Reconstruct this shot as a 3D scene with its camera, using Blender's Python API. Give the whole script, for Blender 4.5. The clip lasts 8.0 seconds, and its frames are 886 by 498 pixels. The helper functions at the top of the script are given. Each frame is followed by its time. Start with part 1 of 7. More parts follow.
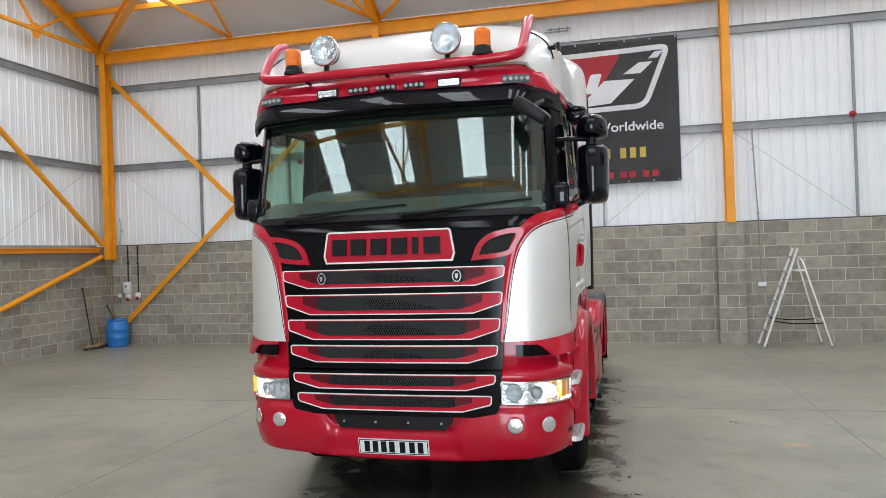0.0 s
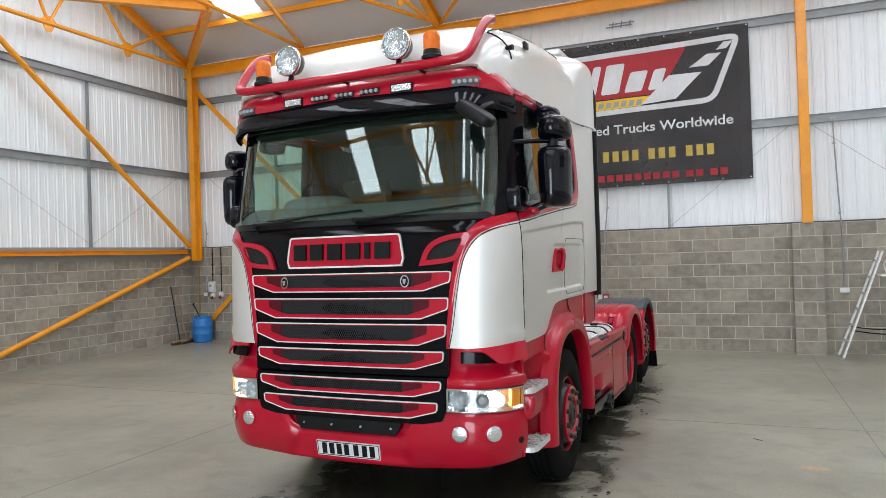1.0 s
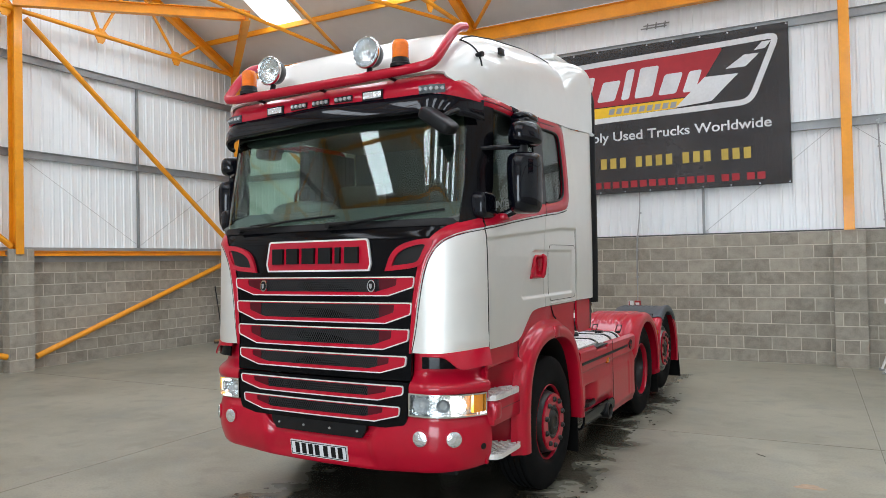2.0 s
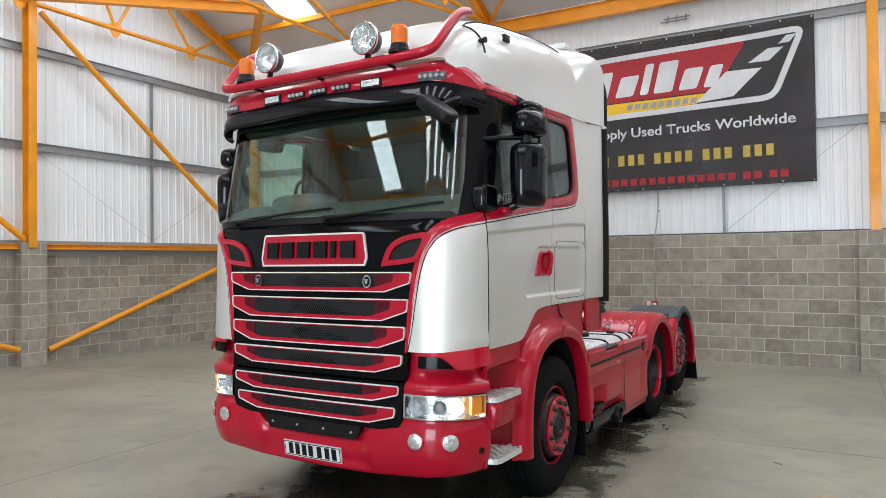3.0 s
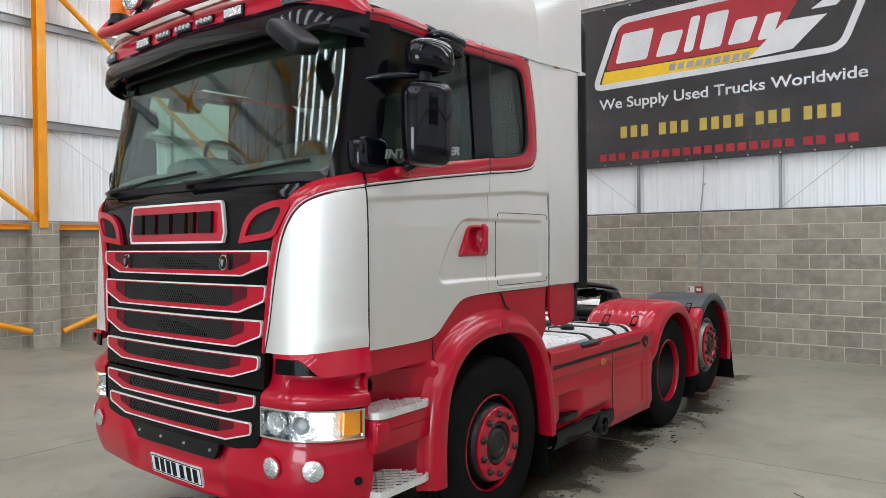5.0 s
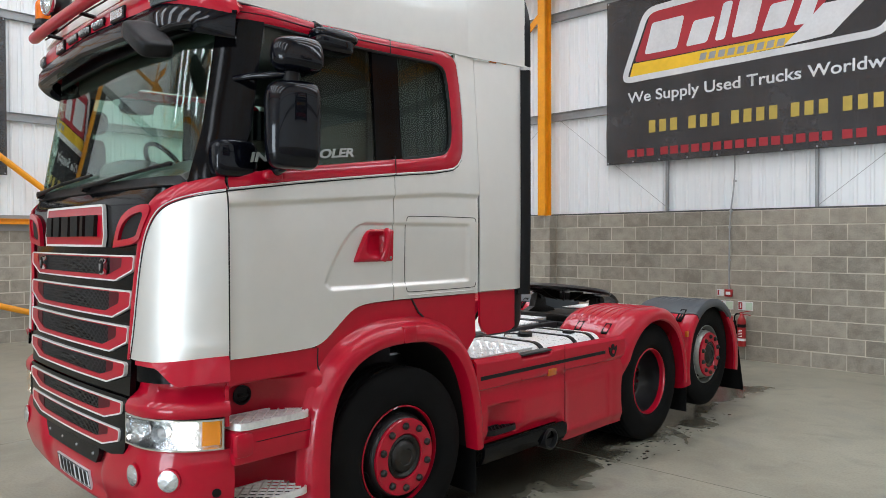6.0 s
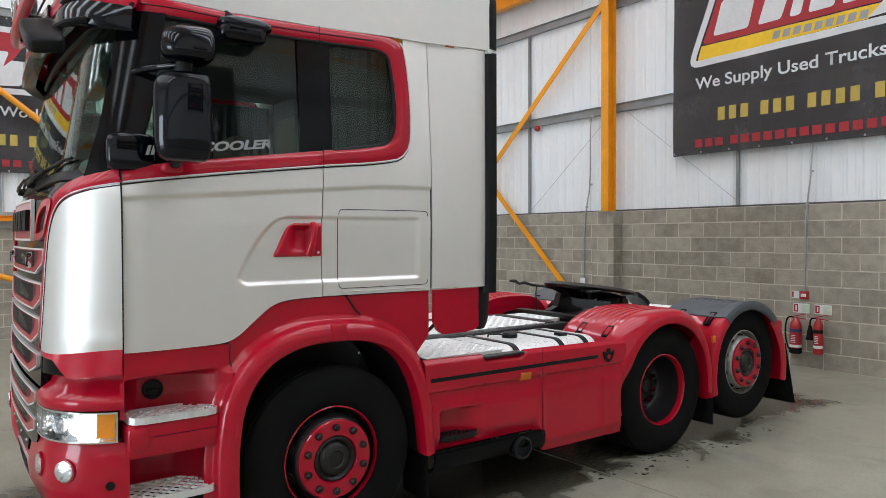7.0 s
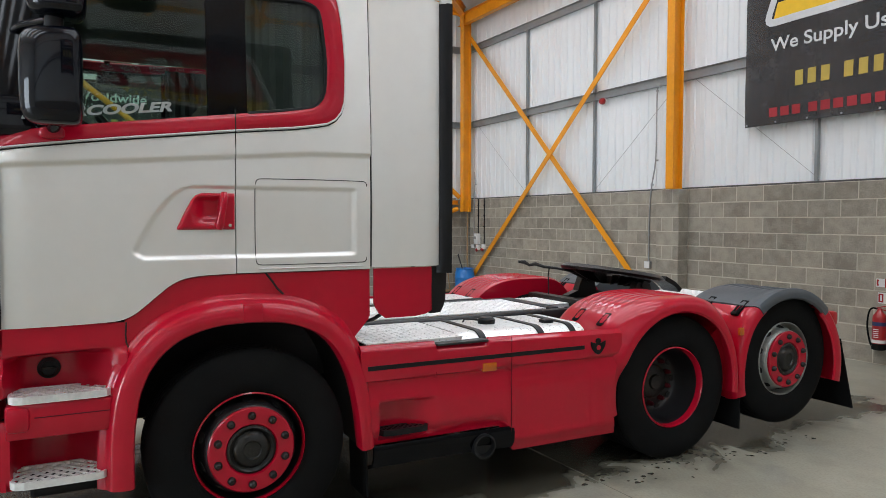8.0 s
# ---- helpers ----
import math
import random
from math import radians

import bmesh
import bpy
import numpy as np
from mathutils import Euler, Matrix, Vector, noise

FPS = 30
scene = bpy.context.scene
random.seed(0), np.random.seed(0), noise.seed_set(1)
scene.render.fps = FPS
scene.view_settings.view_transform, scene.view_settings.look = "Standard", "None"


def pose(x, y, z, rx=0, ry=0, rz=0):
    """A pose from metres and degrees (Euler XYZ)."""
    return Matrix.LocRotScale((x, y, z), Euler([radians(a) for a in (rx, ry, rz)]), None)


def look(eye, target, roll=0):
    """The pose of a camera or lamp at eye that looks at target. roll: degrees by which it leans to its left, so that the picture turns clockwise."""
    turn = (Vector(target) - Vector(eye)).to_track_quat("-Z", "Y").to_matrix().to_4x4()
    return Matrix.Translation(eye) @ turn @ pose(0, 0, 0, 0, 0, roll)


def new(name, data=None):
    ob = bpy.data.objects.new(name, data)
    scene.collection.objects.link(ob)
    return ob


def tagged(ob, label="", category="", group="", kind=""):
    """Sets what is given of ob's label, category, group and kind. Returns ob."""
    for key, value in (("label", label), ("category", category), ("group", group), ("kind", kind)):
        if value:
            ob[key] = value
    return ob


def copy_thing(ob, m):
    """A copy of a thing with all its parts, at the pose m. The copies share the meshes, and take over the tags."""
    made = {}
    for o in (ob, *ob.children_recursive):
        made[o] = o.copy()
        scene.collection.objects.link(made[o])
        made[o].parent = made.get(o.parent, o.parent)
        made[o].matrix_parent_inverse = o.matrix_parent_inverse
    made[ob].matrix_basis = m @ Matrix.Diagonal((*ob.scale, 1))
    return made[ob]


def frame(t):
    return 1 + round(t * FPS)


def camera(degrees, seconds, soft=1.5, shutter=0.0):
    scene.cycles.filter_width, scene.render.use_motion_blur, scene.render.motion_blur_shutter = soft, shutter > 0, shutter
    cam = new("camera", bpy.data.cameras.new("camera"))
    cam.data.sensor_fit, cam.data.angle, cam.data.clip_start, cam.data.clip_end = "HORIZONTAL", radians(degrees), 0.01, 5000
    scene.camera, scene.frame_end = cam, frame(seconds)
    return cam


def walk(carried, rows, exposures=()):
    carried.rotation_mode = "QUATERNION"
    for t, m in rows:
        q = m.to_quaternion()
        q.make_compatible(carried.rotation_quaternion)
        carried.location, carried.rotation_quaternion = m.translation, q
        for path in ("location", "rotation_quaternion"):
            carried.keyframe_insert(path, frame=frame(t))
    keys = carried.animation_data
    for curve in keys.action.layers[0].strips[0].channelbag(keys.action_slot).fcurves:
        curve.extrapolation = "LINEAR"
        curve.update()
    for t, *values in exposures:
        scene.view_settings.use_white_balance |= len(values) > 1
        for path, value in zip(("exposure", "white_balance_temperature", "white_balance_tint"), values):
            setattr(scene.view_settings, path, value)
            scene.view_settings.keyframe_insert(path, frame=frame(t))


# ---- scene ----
cam = camera(64.7, 8.0, 0.55)
PATH = [
    (0, (1.616, -4.386, 1.879), (1.159, -2.439, 1.887), -1.9),
    (0.5, (2.208, -4.234, 1.877), (1.588, -2.333, 1.892), -1.8),
    (1, (2.698, -4.011, 1.876), (1.927, -2.166, 1.896), -1.8),
    (2.5, (3.414, -3.664, 1.877), (2.445, -1.915, 1.912), -0.8),
    (3, (3.353, -3.504, 1.853), (2.365, -1.765, 1.883), -0.6),
    (3.5, (3.231, -3.196, 1.838), (2.228, -1.466, 1.859), -0.4),
    (4, (3.248, -2.773, 1.796), (2.23, -1.052, 1.799), -0.4),
    (5.5, (4.091, -1.607, 1.823), (2.812, -0.069, 1.797), -0.5),
    (6, (4.437, -1.176, 1.86), (3.075, 0.289, 1.827), -0.2),
    (6.5, (4.796, -0.722, 1.856), (3.322, 0.63, 1.825), -0.4),
    (7, (5.001, -0.215, 1.835), (3.412, 0.999, 1.797), -0.2),
    (7.5, (5.14, 0.346, 1.81), (3.469, 1.444, 1.755), -0.0),
    (8, (5.15, 0.871, 1.776), (3.395, 1.826, 1.69), 0.0),
]
EXPOSURES = [(0, -0.05), (2.5, -0.02), (4, 0.02), (5.5, 0.05), (6.5, -0.06), (7, -0.10), (8, -0.08)]
walk(cam, [(t, look(eye, target, roll)) for t, eye, target, roll in PATH], EXPOSURES)

# ---- daylight ----
ROOFLIGHT = 8.8    # glow of the translucent roof sheets
DOORLIGHT = 860.0  # daylight through the open roller door
world = bpy.data.worlds.new("daylight")
world.use_nodes = True
scene.world = world
sky = world.node_tree.nodes.new("ShaderNodeTexSky")
sky.sky_type, sky.sun_disc, sky.sun_elevation, sky.sun_rotation = "NISHITA", False, radians(40), radians(140)
world.node_tree.links.new(sky.outputs[0], world.node_tree.nodes["Background"].inputs[0])
world.node_tree.nodes["Background"].inputs[1].default_value = 0.1
sun_data = bpy.data.lights.new("sun", "SUN")
sun_data.energy, sun_data.angle, sun_data.color = 1.0, radians(12), (1.0, 0.97, 0.92)
sun = new("sun", sun_data)
sun.matrix_world = look((0, -30, 30), (4, 0, 0))
door_data = bpy.data.lights.new("door_daylight", "AREA")
door_data.shape, door_data.size, door_data.size_y = "RECTANGLE", 5.4, 4.4
door_data.energy, door_data.color = DOORLIGHT, (0.76, 0.88, 1.0)
new("door_daylight", door_data).matrix_world = look((2.4, -14.2, 2.3), (2.4, 0, 2.3))

# ---- materials ----


def mat(name, col, rough=0.5, metal=0.0, coat=0.0, var=0.12, scale=5.0, bump=0.0, bscale=80.0, rvar=0.1, dirt=None, dirt_amount=0.0, dirt_scale=1.5, spread=0.0, spec=0.5, clear=0.04):
    m = bpy.data.materials.new(name)
    m.use_nodes = True
    nt = m.node_tree
    n, ln = nt.nodes, nt.links
    p = n["Principled BSDF"]
    co = n.new("ShaderNodeTexCoord").outputs["Object"]
    if spread:
        rnd = n.new("ShaderNodeMath")
        rnd.operation = "ADD"
        ln.new(n.new("ShaderNodeObjectInfo").outputs["Random"], rnd.inputs[0])
        ln.new(n.new("ShaderNodeNewGeometry").outputs["Random Per Island"], rnd.inputs[1])
        move = n.new("ShaderNodeVectorMath")
        move.operation, move.inputs[2].default_value = "MULTIPLY_ADD", (0, 0, 0)
        ln.new(rnd.outputs[0], move.inputs[0])
        move.inputs[1].default_value = (37.0, 53.0, 71.0)
        ln.new(co, move.inputs[2])
        co = move.outputs[0]

    def noise_node(s, detail=4.0):
        t = n.new("ShaderNodeTexNoise")
        t.inputs["Scale"].default_value, t.inputs["Detail"].default_value = s, detail
        ln.new(co, t.inputs["Vector"])
        return t.outputs["Fac"]

    def maths(op, a, b):
        q = n.new("ShaderNodeMath")
        q.operation = op
        for i, v in enumerate((a, b)):
            if isinstance(v, (int, float)):
                q.inputs[i].default_value = v
            else:
                ln.new(v, q.inputs[i])
        return q.outputs[0]

    n1, n2 = noise_node(scale), noise_node(scale * 9)
    tone = maths("ADD", maths("MULTIPLY", n1, 0.65), maths("MULTIPLY", n2, 0.35))
    if spread:
        info = maths("FRACT", maths("ADD", n.new("ShaderNodeObjectInfo").outputs["Random"], n.new("ShaderNodeNewGeometry").outputs["Random Per Island"]), 0.0)
        tone = maths("ADD", tone, maths("MULTIPLY", maths("SUBTRACT", info, 0.5), spread))
    ramp = n.new("ShaderNodeValToRGB")
    ramp.color_ramp.elements[0].position, ramp.color_ramp.elements[1].position = 0.3, 0.7
    ramp.color_ramp.elements[0].color = (*[c * (1 - var) for c in col], 1)
    ramp.color_ramp.elements[1].color = (*[min(1.0, c * (1 + var)) for c in col], 1)
    ln.new(tone, ramp.inputs[0])
    out = ramp.outputs[0]
    if dirt:
        mask = n.new("ShaderNodeValToRGB")
        mask.color_ramp.elements[0].position, mask.color_ramp.elements[1].position = 0.5, 0.72
        ln.new(maths("ADD", maths("MULTIPLY", noise_node(dirt_scale, 8), 0.75), maths("MULTIPLY", noise_node(dirt_scale * 7, 8), 0.25)), mask.inputs[0])
        mix = n.new("ShaderNodeMix")
        mix.data_type = "RGBA"
        ln.new(maths("MULTIPLY", mask.outputs[0], dirt_amount), mix.inputs["Factor"])
        ln.new(out, mix.inputs["A"])
        mix.inputs["B"].default_value = (*dirt, 1)
        out = mix.outputs["Result"]
    ln.new(out, p.inputs["Base Color"])
    ln.new(maths("ADD", maths("MULTIPLY", maths("SUBTRACT", n2, 0.5), rvar), rough), p.inputs["Roughness"])
    p.inputs["Metallic"].default_value = metal
    p.inputs["Specular IOR Level"].default_value = spec
    p.inputs["Coat Weight"].default_value = coat
    p.inputs["Coat Roughness"].default_value = clear
    if bump:
        b = n.new("ShaderNodeBump")
        b.inputs["Strength"].default_value, b.inputs["Distance"].default_value = bump, 0.01
        ln.new(noise_node(bscale, 6), b.inputs["Height"])
        ln.new(b.outputs[0], p.inputs["Normal"])
    return m


def glow(name, col, strength):
    m = bpy.data.materials.new(name)
    m.use_nodes = True
    nt = m.node_tree
    nt.nodes.remove(nt.nodes["Principled BSDF"])
    e = nt.nodes.new("ShaderNodeEmission")
    e.inputs[0].default_value, e.inputs[1].default_value = (*col, 1), strength
    nt.links.new(e.outputs[0], nt.nodes["Material Output"].inputs[0])
    return m


def glass(name, tint, gloss=1.0, rough=0.0, face=0.04):
    m = bpy.data.materials.new(name)
    m.use_nodes = True
    nt = m.node_tree
    nt.nodes.remove(nt.nodes["Principled BSDF"])
    tr, gl, mx, lw, pw, ad = (nt.nodes.new("ShaderNode" + k) for k in ("BsdfTransparent", "BsdfGlossy", "MixShader", "LayerWeight", "Math", "Math"))
    tr.inputs[0].default_value = (*tint, 1)
    gl.inputs["Roughness"].default_value = rough
    gl.inputs[0].default_value = (gloss, gloss, gloss, 1)
    lw.inputs["Blend"].default_value = 0.5
    pw.operation, pw.inputs[1].default_value = "POWER", 4.6
    ad.operation, ad.inputs[1].default_value, ad.inputs[2].default_value = "MULTIPLY_ADD", 0.65, face
    nt.links.new(lw.outputs["Facing"], pw.inputs[0])
    nt.links.new(pw.outputs[0], ad.inputs[0])
    nt.links.new(ad.outputs[0], mx.inputs[0])
    nt.links.new(tr.outputs[0], mx.inputs[1])
    nt.links.new(gl.outputs[0], mx.inputs[2])
    nt.links.new(mx.outputs[0], nt.nodes["Material Output"].inputs[0])
    return m


SILVER = mat("silver_paint", (0.80, 0.79, 0.757), 0.43, 0.62, 0.16, 0.035, 1.2, 0.02, 900, 0.05)
WHITE_ROOF = mat("pearl_white_paint", (0.76, 0.75, 0.72), 0.3, 0.1, 0.5, 0.04, 1.5, 0, 80, 0.05)
RED = mat("red_paint", (0.445, 0.0035, 0.022), 0.34, 0.0, 0.65, 0.10, 2.0, 0.02, 700, 0.08, (0.33, 0.0035, 0.018), 0.3, 2.2, spec=0.12, clear=0.055)
CHEEK = mat("tinted_dark_plastic", (0.085, 0.005, 0.011), 0.42, 0, 0, 0.15, 3, 0.05, 300, spec=0.2)
LINE = mat("white_pinstripe", (0.74, 0.72, 0.71), 0.4, 0, 0.3, 0.03, 4)
BLACK = mat("gloss_black_paint", (0.003, 0.003, 0.004), 0.08, 0, 0.0, 0.2, 3, 0.01, 500, 0.04, spec=0.16)
PLASTIC = mat("black_plastic", (0.007, 0.007, 0.008), 0.40, 0, 0, 0.25, 6, 0.08, 350, 0.15, spec=0.25)
MIRROR_CASE = mat("gloss_black_mirror_case", (0.0025, 0.003, 0.006), 0.25, 0, 0.55, 0.2, 4, 0.01, 500, 0.06, spec=0.05, clear=0.03)
# near-black puts the shade of gaps, hollows and the underbody into the colour
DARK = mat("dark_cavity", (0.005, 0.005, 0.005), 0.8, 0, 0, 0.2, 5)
MESH = mat("black_wire_mesh", (0.024, 0.024, 0.027), 0.5, 0.2, 0, 0.2, 12)
GREY_PLASTIC = mat("grey_weathered_plastic", (0.062, 0.070, 0.078), 0.5, 0, 0, 0.14, 4, 0.08, 250, 0.15)
RUBBER = mat("tyre_rubber", (0.006, 0.006, 0.006), 0.85, 0, 0, 0.25, 7, 0.15, 160, 0.15, (0.012, 0.0115, 0.011), 0.35, 3, spec=0.12)
STEEL_BLACK = mat("black_wheel_steel", (0.008, 0.008, 0.009), 0.4, 0.0, 0.1, 0.3, 9, 0.05, 200, 0.2, spec=0.4)
RIM_GREY = mat("silver_wheel_steel", (0.36, 0.36, 0.34), 0.42, 0.6, 0, 0.2, 8, 0.05, 200, 0.2, (0.10, 0.095, 0.08), 0.6, 5)
GREASE = mat("greasy_black_steel", (0.013, 0.012, 0.011), 0.38, 0.3, 0, 0.4, 8, 0.3, 60, 0.25, (0.04, 0.033, 0.025), 0.5, 4)
CHASSIS = mat("dark_chassis_steel", (0.022, 0.023, 0.025), 0.5, 0.2, 0, 0.3, 6, 0.1, 120, 0.2, (0.06, 0.055, 0.05), 0.4, 3)
ALU = mat("aluminium_tread", (0.90, 0.90, 0.89), 0.30, 0.35, 0, 0.10, 6, 0.05, 200, 0.2, (0.5, 0.49, 0.47), 0.4, 3)
STEP_ALU = mat("worn_step_aluminium", (0.82, 0.82, 0.80), 0.4, 0.45, 0, 0.15, 8, 0.05, 200, 0.2, (0.35, 0.34, 0.32), 0.5, 5)
CHROME = mat("chrome", (0.75, 0.75, 0.76), 0.09, 1.0, 0, 0.04, 5, 0, 80, 0.04)
REFLECT = mat("lamp_reflector", (0.80, 0.83, 0.85), 0.16, 0.85, 0, 0.12, 30, 0.6, 45, 0.1)
LENS = glass("lamp_lens", (0.97, 0.98, 0.98), 1.0, 0.01, 0.015)
WINDSCREEN = glass("windscreen_glass", (0.74, 0.87, 0.81), 1.0, 0.0, 0.05)
SIDE_GLASS = glass("tinted_side_glass", (0.72, 0.82, 0.77), 1.0, 0.0, 0.022)
INDICATOR = mat("indicator_lens", (0.95, 0.30, 0.01), 0.15, 0, 0.6, 0.15, 30, 0.2, 90)
AMBER_DULL = mat("dull_amber_lens", (0.50, 0.11, 0.005), 0.2, 0, 0.5, 0.15, 30, 0.2, 90)
AMBER = mat("amber_lens", (0.82, 0.17, 0.003), 0.2, 0, 0.35, 0.15, 30, 0.2, 90)
ROOFLIGHT_MAT = glow("translucent_rooflight", (0.855, 0.935, 1.03), ROOFLIGHT)
LAMP_ON = glow("lit_headlamp", (1.0, 0.98, 0.94), 14.0)
LED = mat("led_white", (0.50, 0.51, 0.52), 0.15, 0.4, 0.6, 0.1, 40)
CABIN = mat("dark_cab_trim", (0.05, 0.05, 0.047), 0.75, 0, 0, 0.2, 8, 0.1, 200)
DASH = mat("grey_dashboard", (0.12, 0.13, 0.12), 0.6, 0, 0, 0.15, 8, 0.1, 260)
SEAT = mat("brown_seat_fabric", (0.10, 0.075, 0.055), 0.9, 0, 0, 0.2, 14, 0.3, 300)
CURTAIN = mat("dark_curtain", (0.05, 0.045, 0.045), 0.9, 0, 0, 0.3, 14)
PLATE_W = mat("white_number_plate", (0.78, 0.79, 0.80), 0.35, 0, 0.4, 0.03, 8)
DECAL = mat("faded_white_decal", (0.34, 0.36, 0.35), 0.6, 0, 0, 0.1, 20)
INK = mat("black_ink", (0.007, 0.007, 0.007), 0.5, 0, 0, 0.1, 8, spec=0.2)

ORANGE = mat("orange_steel_paint", (0.86, 0.335, 0.008), 0.42, 0, 0.2, 0.10, 2.5, 0.05, 150, 0.15, (0.55, 0.20, 0.02), 0.35, 3)
SHEET = mat("white_wall_sheet", (0.845, 0.875, 0.89), 0.42, 0, 0.1, 0.03, 0.7, 0.03, 60, 0.1, (0.74, 0.75, 0.74), 0.3, 0.6)
ROOF_SHEET = mat("white_roof_liner", (0.68, 0.68, 0.68), 0.6, 0, 0, 0.06, 0.5, 0.03, 30, 0.1, (0.52, 0.52, 0.51), 0.4, 0.5)
RAIL = mat("galvanised_rail", (0.29, 0.305, 0.31), 0.45, 0.4, 0, 0.15, 4, 0.05, 90, 0.15)
BLOCK = mat("concrete_block", (0.335, 0.303, 0.252), 0.92, 0, 0, 0.25, 7.0, 1.0, 130, 0.1, (0.415, 0.380, 0.318), 0.5, 9.0, 0.28, spec=0.3)
MORTAR = mat("pale_mortar", (0.56, 0.522, 0.432), 0.95, 0, 0, 0.2, 6, 0.3, 150, 0.1)
DARKTRIM = mat("dark_flashing", (0.07, 0.07, 0.07), 0.6, 0, 0, 0.2, 4)
GREYTRIM = mat("grey_trim", (0.30, 0.31, 0.31), 0.5, 0.1, 0, 0.08, 3)
GALV = mat("galvanised_conduit", (0.42, 0.43, 0.44), 0.4, 0.7, 0, 0.1, 12)
WHITE_PL = mat("white_plastic", (0.75, 0.75, 0.74), 0.4, 0, 0, 0.05, 8)
RED_PL = mat("red_plastic", (0.36, 0.012, 0.015), 0.35, 0, 0.3, 0.08, 8)
BLUE_PL = mat("blue_barrel_plastic", (0.02, 0.19, 0.55), 0.4, 0, 0.1, 0.12, 4, 0.05, 120, 0.15, (0.04, 0.12, 0.28), 0.4, 4)
NAVY = mat("navy_label", (0.02, 0.035, 0.12), 0.5, 0, 0, 0.1, 10)
WOOD = mat("worn_broom_wood", (0.32, 0.20, 0.10), 0.7, 0, 0, 0.25, 12, 0.2, 150)
BRISTLE = mat("dark_bristle", (0.06, 0.04, 0.03), 0.9, 0, 0, 0.3, 40, 0.5, 300)
BANNER = mat("black_banner_mesh", (0.056, 0.052, 0.054), 0.8, 0, 0, 0.3, 1.6, 0.25, 400, 0.1, (0.105, 0.10, 0.10), 0.55, 1.3)
def thin_cloth(m, share):
    """Lets a share of the light through, as an open mesh weave does."""
    nt = m.node_tree
    mx, tr = nt.nodes.new("ShaderNodeMixShader"), nt.nodes.new("ShaderNodeBsdfTransparent")
    mx.inputs[0].default_value = share
    nt.links.new(nt.nodes["Principled BSDF"].outputs[0], mx.inputs[1])
    nt.links.new(tr.outputs[0], mx.inputs[2])
    nt.links.new(mx.outputs[0], nt.nodes["Material Output"].inputs[0])


thin_cloth(BANNER, 0.22)
B_WHITE = mat("banner_white_print", (0.66, 0.67, 0.68), 0.8, 0, 0, 0.12, 2.5)
B_RED = mat("banner_red_print", (0.38, 0.03, 0.04), 0.8, 0, 0, 0.16, 1.2)
B_YELLOW = mat("banner_yellow_print", (0.80, 0.50, 0.03), 0.8, 0, 0, 0.14, 1.5)
B_GOLD = mat("banner_gold_print", (0.50, 0.37, 0.08), 0.8, 0, 0, 0.14, 1.5)


